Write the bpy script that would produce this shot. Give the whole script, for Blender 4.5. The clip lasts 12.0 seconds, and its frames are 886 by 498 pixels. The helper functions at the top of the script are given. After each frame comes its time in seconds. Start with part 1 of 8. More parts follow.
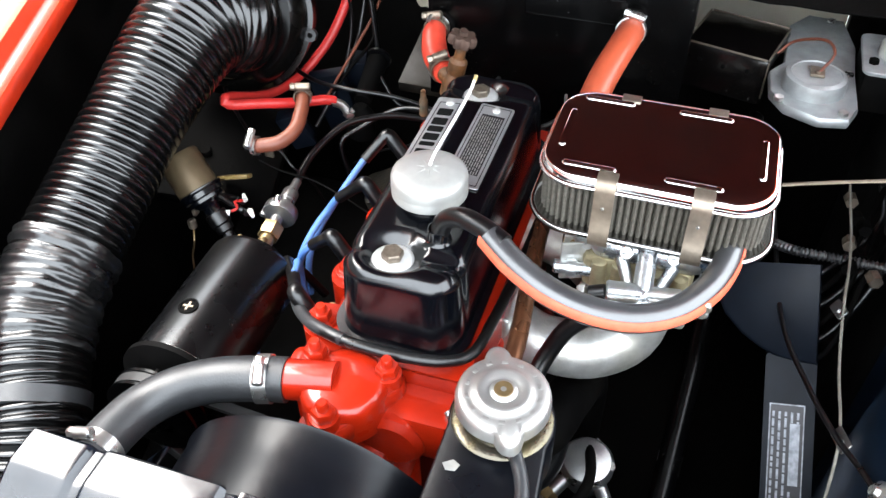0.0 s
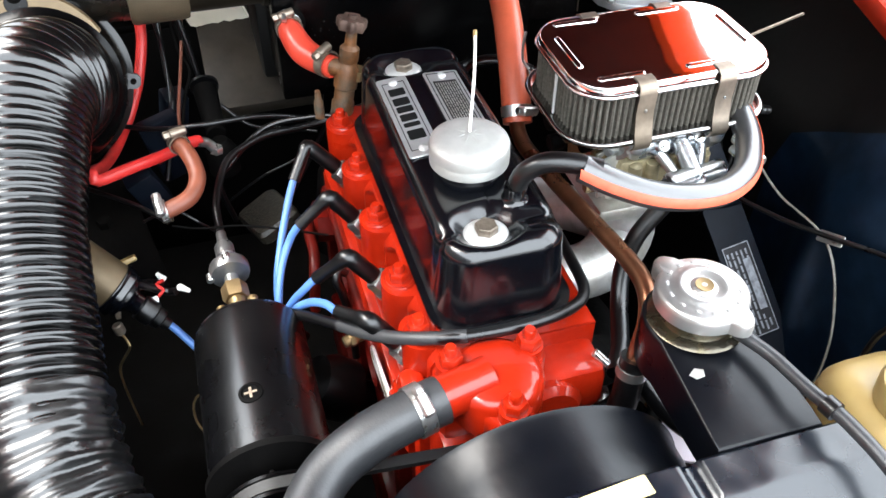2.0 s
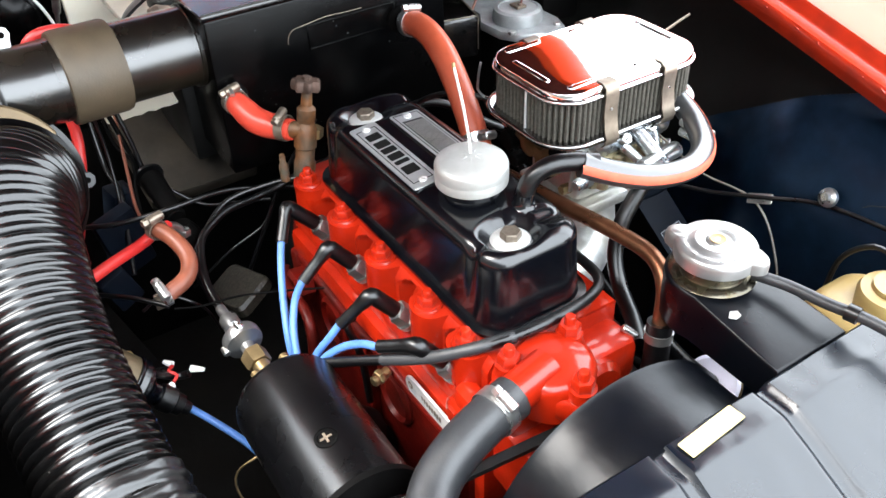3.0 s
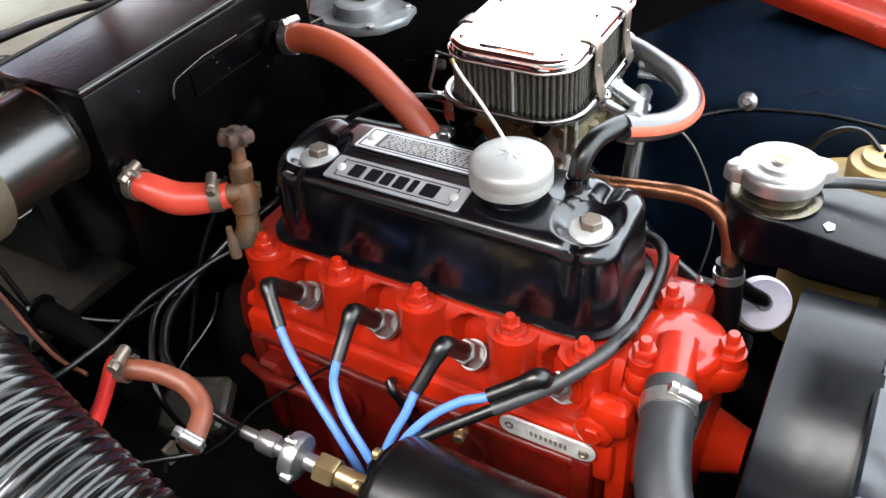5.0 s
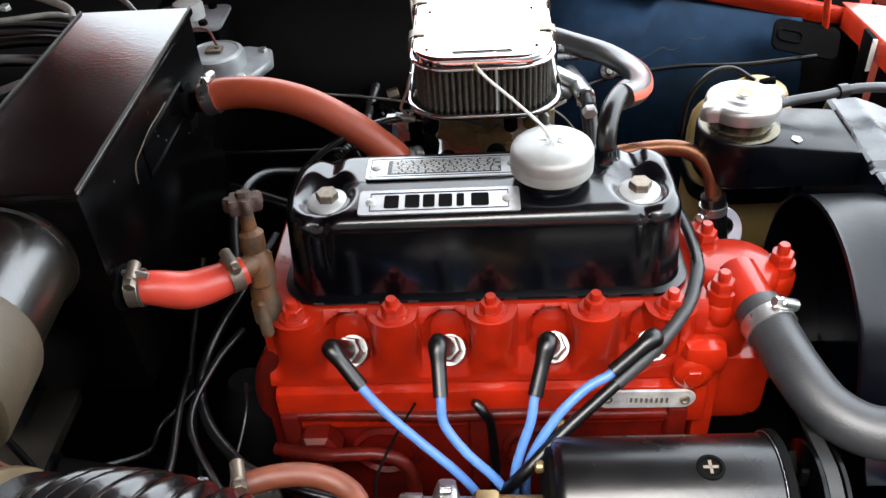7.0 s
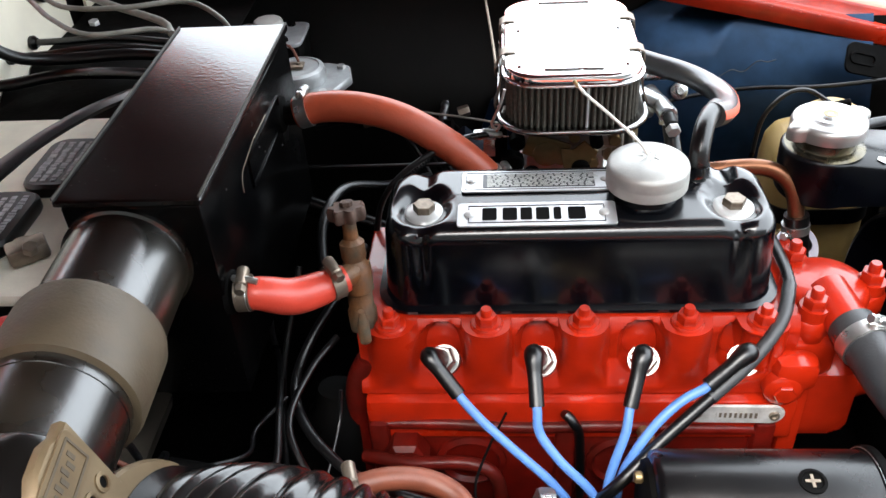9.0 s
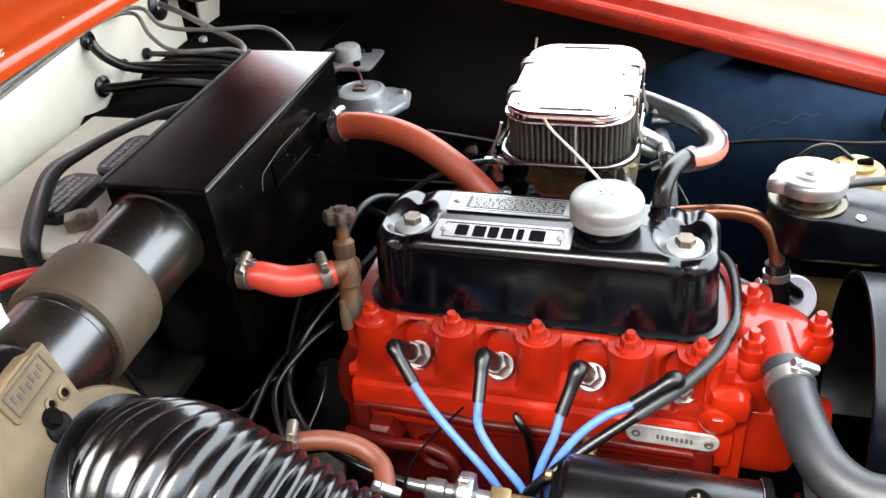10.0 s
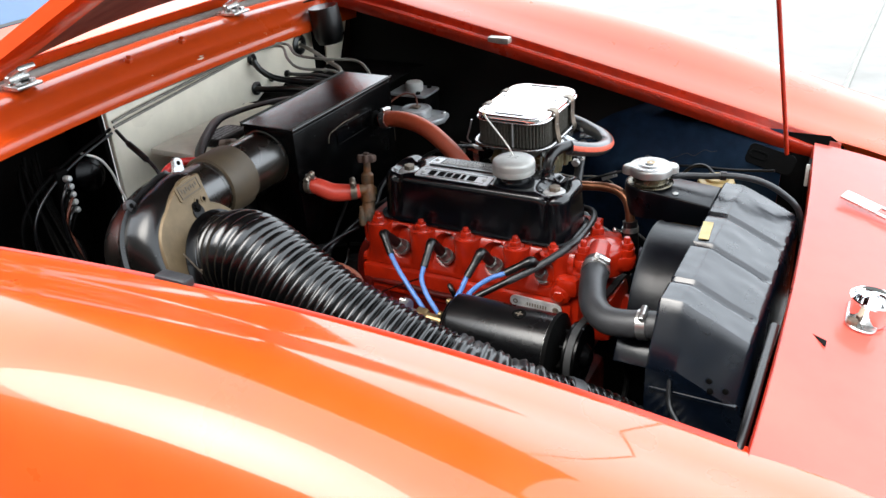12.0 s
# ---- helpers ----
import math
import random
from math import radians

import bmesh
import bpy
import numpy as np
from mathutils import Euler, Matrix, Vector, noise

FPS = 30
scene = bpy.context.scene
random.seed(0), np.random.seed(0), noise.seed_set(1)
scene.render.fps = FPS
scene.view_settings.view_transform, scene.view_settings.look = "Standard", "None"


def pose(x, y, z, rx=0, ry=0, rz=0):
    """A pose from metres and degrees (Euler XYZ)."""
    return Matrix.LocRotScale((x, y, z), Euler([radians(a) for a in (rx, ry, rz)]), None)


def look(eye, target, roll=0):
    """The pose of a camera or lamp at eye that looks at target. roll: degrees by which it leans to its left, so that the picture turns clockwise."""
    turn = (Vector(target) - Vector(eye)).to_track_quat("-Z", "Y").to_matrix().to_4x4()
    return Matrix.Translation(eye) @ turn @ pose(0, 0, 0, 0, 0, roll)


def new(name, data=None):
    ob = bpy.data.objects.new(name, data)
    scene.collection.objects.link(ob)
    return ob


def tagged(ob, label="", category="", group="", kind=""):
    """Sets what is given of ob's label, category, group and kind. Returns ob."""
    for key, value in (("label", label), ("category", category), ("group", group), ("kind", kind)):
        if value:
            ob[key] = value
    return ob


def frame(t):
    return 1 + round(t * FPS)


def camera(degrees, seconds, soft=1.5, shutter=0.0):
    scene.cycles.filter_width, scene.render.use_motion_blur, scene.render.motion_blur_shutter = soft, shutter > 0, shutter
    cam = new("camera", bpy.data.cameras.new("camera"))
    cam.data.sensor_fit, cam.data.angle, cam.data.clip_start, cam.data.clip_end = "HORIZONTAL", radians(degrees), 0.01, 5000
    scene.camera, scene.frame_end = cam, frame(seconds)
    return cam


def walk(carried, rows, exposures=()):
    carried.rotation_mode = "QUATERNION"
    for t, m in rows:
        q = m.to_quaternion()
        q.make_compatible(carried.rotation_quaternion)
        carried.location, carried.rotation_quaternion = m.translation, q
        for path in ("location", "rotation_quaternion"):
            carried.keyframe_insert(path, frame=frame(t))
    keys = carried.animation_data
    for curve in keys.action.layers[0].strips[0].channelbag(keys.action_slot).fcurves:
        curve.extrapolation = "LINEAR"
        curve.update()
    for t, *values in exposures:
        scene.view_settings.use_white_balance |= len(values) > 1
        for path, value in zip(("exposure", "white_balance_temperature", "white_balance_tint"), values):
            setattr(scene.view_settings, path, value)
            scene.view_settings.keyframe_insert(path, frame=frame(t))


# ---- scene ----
cam = camera(54.8, 12.0)
METRES = 2.320
BASE = pose(0.6305, 0.2193, 1.3265, -43.104, 0.780, 108.386)
ROWS = [
    (0.0, 0.0, 0.0, 0.0, 0.0, -0.0, 0.0),
    (0.5, -0.0386, 0.0154, 0.0038, -5.4, -0.97, 5.71),
    (1.0, -0.0785, 0.0261, 0.0024, -12.2, -0.37, 11.49),
    (1.5, -0.1205, 0.0343, 0.0105, -20.19, -2.28, 17.42),
    (2.0, -0.1666, 0.0547, 0.0205, -27.7, -4.79, 22.43),
    (2.5, -0.2037, 0.0711, 0.0308, -34.14, -5.66, 27.2),
    (3.0, -0.2394, 0.0766, 0.0393, -41.44, -6.58, 33.41),
    (5.0, -0.2586, 0.1914, 0.1285, -74.7, -28.65, 45.97),
    (5.5, -0.2686, 0.2117, 0.1498, -86.89, -35.37, 47.59),
    (6.0, -0.2657, 0.2408, 0.1781, -100.01, -44.29, 47.49),
    (6.5, -0.2602, 0.273, 0.2033, -110.36, -51.86, 45.53),
    (8.5, -0.2414, 0.3264, 0.2456, -116.82, -54.51, 43.14),
    (9.0, -0.251, 0.3166, 0.2433, -111.82, -51.12, 44.67),
    (9.5, -0.2751, 0.2869, 0.2235, -102.97, -44.31, 46.2),
    (10.0, -0.3032, 0.2552, 0.2094, -94.39, -37.04, 47.76),
    (10.5, -0.3438, 0.2296, 0.2043, -88.31, -31.24, 47.21),
    (11.0, -0.4139, 0.2043, 0.2068, -85.18, -27.2, 46.49),
    (11.5, -0.4844, 0.1818, 0.1924, -82.17, -23.43, 45.76),
    (12.0, -0.5693, 0.1397, 0.1524, -76.52, -17.82, 45.67),
]
walk(cam, [(t, BASE @ pose(METRES * x, METRES * y, METRES * z, 90 + pitch, roll, yaw)) for t, x, y, z, yaw, pitch, roll in ROWS],
     exposures=[(0.0, 2.95), (1.5, 2.9), (2.5, 3.0), (5.5, 2.55), (8.6, 2.35), (9.5, 2.75), (11.0, 2.65), (11.5, 2.35), (12.0, 1.78)])

# ---- light ----
world = bpy.data.worlds.new("sky")
scene.world = world
world.use_nodes = True
wn, wl = world.node_tree.nodes, world.node_tree.links
sky = wn.new("ShaderNodeTexSky")
sky.sky_type, sky.sun_disc = "NISHITA", False
SUN_ELEV, SUN_ROT = radians(62), radians(200)
sky.sun_elevation, sky.sun_rotation = SUN_ELEV, SUN_ROT
sky.air_density, sky.dust_density, sky.ozone_density = 1.0, 7.0, 1.0
# thin white cloud takes most of the blue out of the sky
veil = wn.new("ShaderNodeHueSaturation")
veil.inputs["Saturation"].default_value = 0.55
wl.new(sky.outputs[0], veil.inputs["Color"])
cloud = wn.new("ShaderNodeMix")
cloud.data_type = "RGBA"
cloud.inputs[0].default_value = 0.75
cloud.inputs[7].default_value = (8.9, 9.7, 10.4, 1.0)
wl.new(veil.outputs[0], cloud.inputs[6])
wl.new(cloud.outputs[2], wn["Background"].inputs["Color"])
wn["Background"].inputs["Strength"].default_value = 0.15
sun_data = bpy.data.lights.new("sun", "SUN")
sun_data.energy, sun_data.angle, sun_data.color = 1.1, radians(40), (1.0, 0.96, 0.90)
sun = new("sun", sun_data)
# the sky's sun_rotation turns clockwise from +Y
sdir = Vector((math.sin(SUN_ROT) * math.cos(SUN_ELEV), math.cos(SUN_ROT) * math.cos(SUN_ELEV), math.sin(SUN_ELEV)))
sun.matrix_world = look(sdir * 20, (0, 0, 0.8))


# ---- materials ----
def material(name, color, rough=0.4, metal=0.0, vary=0.15, scale=60.0, bump=0.0, bump_scale=400.0, coat=0.0, dirt=None, dirt_amount=0.35, dirt_scale=9.0, rough_vary=0.15, ior=1.5, trans=0.0, sub=0.0, spec=0.5, dust=0.0, coat_rough=0.06):
    """A painted or moulded surface: fine grain, larger stains, uneven gloss and a slight relief."""
    m = bpy.data.materials.new(name)
    m.use_nodes = True
    nt = m.node_tree
    n, l = nt.nodes, nt.links
    b = n["Principled BSDF"]
    tc = n.new("ShaderNodeTexCoord")
    fine = n.new("ShaderNodeTexNoise")
    fine.inputs["Scale"].default_value, fine.inputs["Detail"].default_value = scale, 4
    l.new(tc.outputs["Object"], fine.inputs["Vector"])
    big = n.new("ShaderNodeTexNoise")
    big.inputs["Scale"].default_value, big.inputs["Detail"].default_value = dirt_scale, 5
    l.new(tc.outputs["Object"], big.inputs["Vector"])
    ramp = n.new("ShaderNodeMapRange")
    ramp.inputs["From Min"].default_value, ramp.inputs["From Max"].default_value = 0.3, 0.7
    ramp.inputs["To Min"].default_value, ramp.inputs["To Max"].default_value = 1 - vary, 1 + vary
    l.new(fine.outputs["Fac"], ramp.inputs["Value"])
    mul = n.new("ShaderNodeVectorMath")
    mul.operation = "SCALE"
    mul.inputs[0].default_value = color
    l.new(ramp.outputs[0], mul.inputs["Scale"])
    out = mul.outputs[0]
    if dirt:
        mix = n.new("ShaderNodeMix")
        mix.data_type = "RGBA"
        r2 = n.new("ShaderNodeMapRange")
        r2.inputs["From Min"].default_value, r2.inputs["From Max"].default_value = 0.42, 0.72
        r2.inputs["To Max"].default_value = dirt_amount
        l.new(big.outputs["Fac"], r2.inputs["Value"])
        l.new(r2.outputs[0], mix.inputs[0])
        l.new(out, mix.inputs[6])
        mix.inputs[7].default_value = (*dirt, 1)
        out = mix.outputs[2]
    if dust:
        # loose pale specks, thicker in some patches
        cell = n.new("ShaderNodeTexVoronoi")
        cell.inputs["Scale"].default_value = 170
        l.new(tc.outputs["Object"], cell.inputs["Vector"])
        near = n.new("ShaderNodeMapRange")
        near.inputs["From Min"].default_value, near.inputs["From Max"].default_value = 0.10, 0.05
        l.new(cell.outputs["Distance"], near.inputs["Value"])
        some = n.new("ShaderNodeMath")
        some.operation = "GREATER_THAN"
        some.inputs[1].default_value = 0.55
        l.new(big.outputs["Fac"], some.inputs[0])
        both = n.new("ShaderNodeMath")
        both.operation = "MULTIPLY"
        l.new(near.outputs[0], both.inputs[0])
        l.new(some.outputs[0], both.inputs[1])
        amount = n.new("ShaderNodeMath")
        amount.operation = "MULTIPLY"
        amount.inputs[1].default_value = dust
        l.new(both.outputs[0], amount.inputs[0])
        speck = n.new("ShaderNodeMix")
        speck.data_type = "RGBA"
        l.new(amount.outputs[0], speck.inputs[0])
        l.new(out, speck.inputs[6])
        speck.inputs[7].default_value = (0.16, 0.15, 0.135, 1)
        out = speck.outputs[2]
    l.new(out, b.inputs["Base Color"])
    r3 = n.new("ShaderNodeMapRange")
    r3.inputs["From Min"].default_value, r3.inputs["From Max"].default_value = 0.3, 0.7
    r3.inputs["To Min"].default_value, r3.inputs["To Max"].default_value = rough * (1 - rough_vary), min(1, rough * (1 + 2 * rough_vary))
    l.new(big.outputs["Fac"], r3.inputs["Value"])
    l.new(r3.outputs[0], b.inputs["Roughness"])
    b.inputs["Metallic"].default_value, b.inputs["IOR"].default_value = metal, ior
    b.inputs["Coat Weight"].default_value, b.inputs["Coat Roughness"].default_value = coat, coat_rough
    b.inputs["Specular IOR Level"].default_value = spec
    b.inputs["Transmission Weight"].default_value = trans
    b.inputs["Subsurface Weight"].default_value = sub
    b.inputs["Subsurface Radius"].default_value = (0.02, 0.02, 0.02)
    if bump:
        bp = n.new("ShaderNodeBump")
        bp.inputs["Strength"].default_value, bp.inputs["Distance"].default_value = bump, 0.001
        rel = n.new("ShaderNodeTexNoise")
        rel.inputs["Scale"].default_value, rel.inputs["Detail"].default_value = bump_scale, 3
        l.new(tc.outputs["Object"], rel.inputs["Vector"])
        l.new(rel.outputs["Fac"], bp.inputs["Height"])
        l.new(bp.outputs[0], b.inputs["Normal"])
    return m


# Pinker than BODY_RED: sky glare on the front panel is in this colour.
PANEL_RED = material("panel_paint_glare", (0.54, 0.070, 0.050), 0.36, vary=0.06, scale=25, bump=0.05, bump_scale=30, dirt=(0.60, 0.115, 0.085), dirt_amount=0.5, dirt_scale=4, spec=0.2, coat=0.35, coat_rough=0.12)
BODY_RED = material("body_paint_red", (0.56, 0.058, 0.006), 0.30, vary=0.05, scale=25, coat=0.9, coat_rough=0.045, bump=0.02, bump_scale=18, dirt=(0.60, 0.075, 0.010), dirt_amount=0.25, spec=0.16)
LIP_RED = material("lip_paint_red", (0.44, 0.024, 0.006), 0.30, vary=0.15, scale=60, coat=0.3, coat_rough=0.1, dirt=(0.24, 0.018, 0.008), dirt_amount=0.7, dirt_scale=22, spec=0.3)
# Red underside darkened in colour; the shade under the bonnet is baked in.
UNDERSIDE = material("bonnet_underside_shade", (0.026, 0.0035, 0.0026), 0.45, vary=0.2, scale=20, dirt=(0.012, 0.005, 0.004), dirt_amount=0.5, spec=0.3)
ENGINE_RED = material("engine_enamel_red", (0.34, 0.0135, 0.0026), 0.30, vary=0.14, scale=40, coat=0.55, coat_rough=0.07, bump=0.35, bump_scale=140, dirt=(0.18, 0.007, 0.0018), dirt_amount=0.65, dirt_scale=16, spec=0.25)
# Same enamel as ENGINE_RED, darkened for shade low in the bay and oily dirt.
SHADED_BLOCK_RED = material("block_enamel_shaded", (0.085, 0.0034, 0.0017), 0.4, vary=0.25, scale=50, coat=0.1, coat_rough=0.14, bump=0.5, bump_scale=150, dirt=(0.012, 0.004, 0.0025), dirt_amount=0.75, dirt_scale=18, spec=0.15)
COVER_BLACK = material("gloss_black_enamel", (0.0009, 0.0012, 0.0022), 0.2, vary=0.2, scale=40, coat=0.25, coat_rough=0.10, bump=0.05, bump_scale=60, spec=0.55, dust=0.3)
BOX_BLACK = material("satin_black_paint", (0.0008, 0.0008, 0.0009), 0.22, vary=0.25, scale=70, bump=0.12, bump_scale=300, dirt=(0.0022, 0.0018, 0.0015), dirt_amount=0.35, dirt_scale=12, spec=0.15, coat=0, dust=0.5)
BOX_TOP = material("black_paint_worn", (0.0018, 0.0014, 0.0014), 0.17, vary=0.25, scale=70, bump=0.15, bump_scale=260, dirt=(0.004, 0.0035, 0.003), dirt_amount=0.4, dirt_scale=10, spec=0.7, coat=0.1, dust=0.8)
DUCT_BLACK = material("ribbed_duct_plastic", (0.0012, 0.0012, 0.0013), 0.21, vary=0.3, scale=50, bump=0.2, bump_scale=120, dirt=(0.0035, 0.003, 0.0025), dirt_amount=0.4, dirt_scale=14, spec=0.5, coat=0.28, coat_rough=0.13, dust=0.3)
TAPE = material("cloth_tape_black", (0.0025, 0.0025, 0.0027), 0.3, vary=0.3, scale=90, bump=0.7, bump_scale=90, dirt=(0.01, 0.01, 0.01), dirt_amount=0.5, dirt_scale=30, spec=0.6, coat=0.3, coat_rough=0.15)
RUBBER = material("black_rubber", (0.0014, 0.0014, 0.0017), 0.30, vary=0.2, scale=120, bump=0.1, spec=0.55)
HOSE_GREY = material("grey_black_rubber", (0.016, 0.017, 0.019), 0.42, vary=0.2, scale=90, bump=0.2, dirt=(0.035, 0.035, 0.036), dirt_amount=0.4, spec=0.6)
BREATHER = material("fuel_hose_rubber", (0.025, 0.025, 0.027), 0.3, vary=0.15, scale=100, bump=0.1, spec=1, coat=0.3)
STRIPE = material("hose_stripe_orange", (0.62, 0.10, 0.05), 0.5, vary=0.15, scale=120)
HEAT_HOSE = material("heater_hose_orange_red", (0.42, 0.074, 0.032), 0.38, vary=0.1, scale=70, bump=0.15, dirt=(0.30, 0.065, 0.04), dirt_amount=0.4)
HEAT_HOSE_BRIGHT = material("heater_hose_bright_red", (0.5, 0.045, 0.025), 0.34, vary=0.1, scale=70, bump=0.15, dirt=(0.42, 0.045, 0.025), dirt_amount=0.4, spec=0.6)
BROWN_HOSE = material("brown_red_rubber", (0.13, 0.034, 0.016), 0.5, vary=0.2, scale=70, bump=0.2, dirt=(0.07, 0.024, 0.015), dirt_amount=0.5)
TACH_METAL = material("grey_cast_zinc", (0.34, 0.34, 0.34), 0.30, metal=0.9, vary=0.2, scale=60, bump=0.3, bump_scale=300, dirt=(0.16, 0.15, 0.13), dirt_amount=0.5, dirt_scale=30)
TAG_METAL = material("bright_tag_aluminium", (0.62, 0.60, 0.58), 0.42, metal=0.5, vary=0.2, scale=90, bump=0.4, bump_scale=300, dirt=(0.3, 0.26, 0.24), dirt_amount=0.4, dirt_scale=50)
STAY = material("stay_blue_black", (0.0022, 0.0042, 0.0085), 0.46, vary=0.25, scale=40, bump=0.2, bump_scale=60, dirt=(0.005, 0.0075, 0.0125), dirt_amount=0.4, spec=0.16)
RED_CABLE = material("battery_cable_red", (0.45, 0.02, 0.018), 0.35, vary=0.1, scale=60, dirt=(0.3, 0.03, 0.02), dirt_amount=0.4)
BLUE = material("ignition_lead_blue", (0.08, 0.19, 0.47), 0.38, vary=0.08, scale=60, dirt=(0.05, 0.09, 0.22), dirt_amount=0.3)
ALU = material("cast_aluminium", (0.54, 0.54, 0.52), 0.36, metal=0.75, vary=0.2, scale=60, bump=0.35, bump_scale=350, dirt=(0.36, 0.32, 0.22), dirt_amount=0.55, dirt_scale=20)
ALU_CAP = material("spun_aluminium", (0.42, 0.42, 0.41), 0.36, metal=0.85, vary=0.06, scale=80, bump=0.06, dirt=(0.42, 0.41, 0.36), dirt_amount=0.3)
FILLER_CAP = material("satin_filler_cap", (0.40, 0.40, 0.385), 0.46, metal=0.5, vary=0.08, scale=80, bump=0.1, dirt=(0.30, 0.30, 0.26), dirt_amount=0.45, dirt_scale=25)
CHROME = material("chrome_plate", (0.86, 0.86, 0.87), 0.045, metal=1.0, vary=0.02, scale=30, rough_vary=0.1, dirt=(0.6, 0.58, 0.55), dirt_amount=0.15)
STEEL = material("zinc_plated_steel", (0.60, 0.60, 0.59), 0.28, metal=0.95, vary=0.12, scale=90, dirt=(0.3, 0.27, 0.23), dirt_amount=0.4, dirt_scale=40)
DULL_STEEL = material("dull_steel_clip", (0.23, 0.19, 0.15), 0.42, metal=0.8, vary=0.25, scale=90, dirt=(0.2, 0.15, 0.1), dirt_amount=0.5)
BOLT = material("worn_bolt_head", (0.2, 0.165, 0.13), 0.42, metal=0.8, vary=0.25, scale=200, bump=0.2)
WHITE_METAL = material("washer_bright", (0.52, 0.52, 0.51), 0.35, metal=0.4, vary=0.08, scale=120)
COPPER = material("copper_pipe", (0.22, 0.09, 0.046), 0.28, metal=0.85, vary=0.2, scale=60, dirt=(0.13, 0.06, 0.035), dirt_amount=0.55)
BRASS = material("old_brass", (0.28, 0.2, 0.1), 0.38, metal=0.85, vary=0.2, scale=80, dirt=(0.2, 0.13, 0.06), dirt_amount=0.5)
VALVE = material("corroded_brass_valve", (0.115, 0.046, 0.015), 0.5, metal=0.25, vary=0.4, scale=90, bump=0.6, dirt=(0.018, 0.075, 0.07), dirt_amount=0.6, dirt_scale=30)
KNOB = material("rusty_handwheel", (0.075, 0.048, 0.038), 0.6, metal=0.4, vary=0.3, scale=90, bump=0.5, dirt=(0.12, 0.07, 0.05), dirt_amount=0.6, dirt_scale=40, spec=0.25)
TAN = material("dusty_pressed_metal", (0.115, 0.082, 0.045), 0.42, metal=0.5, vary=0.15, scale=60, bump=0.12, dirt=(0.055, 0.041, 0.026), dirt_amount=0.55, spec=0.4)
COLLAR = material("dusty_rubber_collar", (0.040, 0.029, 0.016), 0.48, vary=0.2, scale=60, bump=0.25, dirt=(0.085, 0.060, 0.034), dirt_amount=0.6, spec=0.5)
CREAM = material("cream_bulkhead_paint", (0.76, 0.71, 0.59), 0.32, vary=0.05, scale=30, coat=0.15, bump=0.06, dirt=(0.66, 0.58, 0.43), dirt_amount=0.4, dirt_scale=6)
SCUFFED = material("scuffed_dark_panel", (0.010, 0.0085, 0.007), 0.5, vary=0.5, scale=60, bump=0.5, bump_scale=90, dirt=(0.036, 0.028, 0.019), dirt_amount=0.65, dirt_scale=11, spec=0.25)
GRITTY = material("oily_grit", (0.02, 0.018, 0.013), 0.4, vary=0.8, scale=260, bump=1.0, bump_scale=260)
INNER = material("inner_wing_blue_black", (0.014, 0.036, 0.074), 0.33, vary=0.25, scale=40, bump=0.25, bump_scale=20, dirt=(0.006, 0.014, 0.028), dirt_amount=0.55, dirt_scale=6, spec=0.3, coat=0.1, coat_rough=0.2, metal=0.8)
# Near-black stands in for the shaded cavity behind the far inner wing.
DUSTY_SHADE = material("dusty_shaded_panel", (0.0022, 0.0021, 0.0019), 0.55, vary=0.4, scale=40, bump=0.3, bump_scale=80, dirt=(0.009, 0.0082, 0.007), dirt_amount=0.7, dirt_scale=7, spec=0.25)
TUBE_BLACK = material("gloss_black_tube", (0.0014, 0.0013, 0.0013), 0.23, vary=0.25, scale=60, bump=0.12, bump_scale=120, dirt=(0.005, 0.0042, 0.003), dirt_amount=0.4, dirt_scale=12, spec=0.38, coat=0.1, coat_rough=0.12, dust=0.3)
RAD_BLACK = material("radiator_satin_black", (0.001, 0.0014, 0.0026), 0.3, vary=0.2, scale=70, bump=0.2, bump_scale=90, dirt=(0.0018, 0.002, 0.003), dirt_amount=0.35, dirt_scale=18, spec=0.23, coat=0.04, coat_rough=0.18, dust=0.08)
TANK_BLACK = material("radiator_tank_enamel", (0.0012, 0.0026, 0.0058), 0.23, vary=0.2, scale=70, bump=0.25, bump_scale=35, dirt=(0.003, 0.005, 0.008), dirt_amount=0.35, dirt_scale=18, spec=0.6, coat=0.12, coat_rough=0.16, dust=0.12)
GEN_BLACK = material("generator_enamel_black", (0.0012, 0.0012, 0.0015), 0.28, vary=0.25, scale=70, bump=0.12, bump_scale=160, dirt=(0.0022, 0.002, 0.0018), dirt_amount=0.35, dirt_scale=16, spec=0.4, coat=0.18, coat_rough=0.2, dust=0.4)
NECK = material("stained_filler_neck", (0.10, 0.09, 0.07), 0.24, metal=0.9, vary=0.3, scale=60, bump=0.2, dirt=(0.13, 0.105, 0.04), dirt_amount=0.6, dirt_scale=45)
CARB = material("carburettor_casting", (0.50, 0.53, 0.56), 0.27, metal=0.9, vary=0.15, scale=60, bump=0.3, bump_scale=350, dirt=(0.36, 0.31, 0.19), dirt_amount=0.6, dirt_scale=28)
CARB_TAN = material("stained_carburettor_body", (0.36, 0.31, 0.19), 0.42, metal=0.5, vary=0.25, scale=70, bump=0.3, bump_scale=350, dirt=(0.14, 0.11, 0.06), dirt_amount=0.6, dirt_scale=30)
# Near-zero black: grime plus the shade deep in the bay, held in the colour.
SHADED_GRIME = material("shaded_grimy_black", (0.0008, 0.0007, 0.0007), 0.7, vary=0.4, scale=50, bump=0.5, bump_scale=120, dirt=(0.0032, 0.0027, 0.0021), dirt_amount=0.6, dirt_scale=14, spec=0.06)
PLATE_DARK = material("dark_etched_plate", (0.022, 0.021, 0.023), 0.35, metal=0.5, vary=0.2, scale=120)
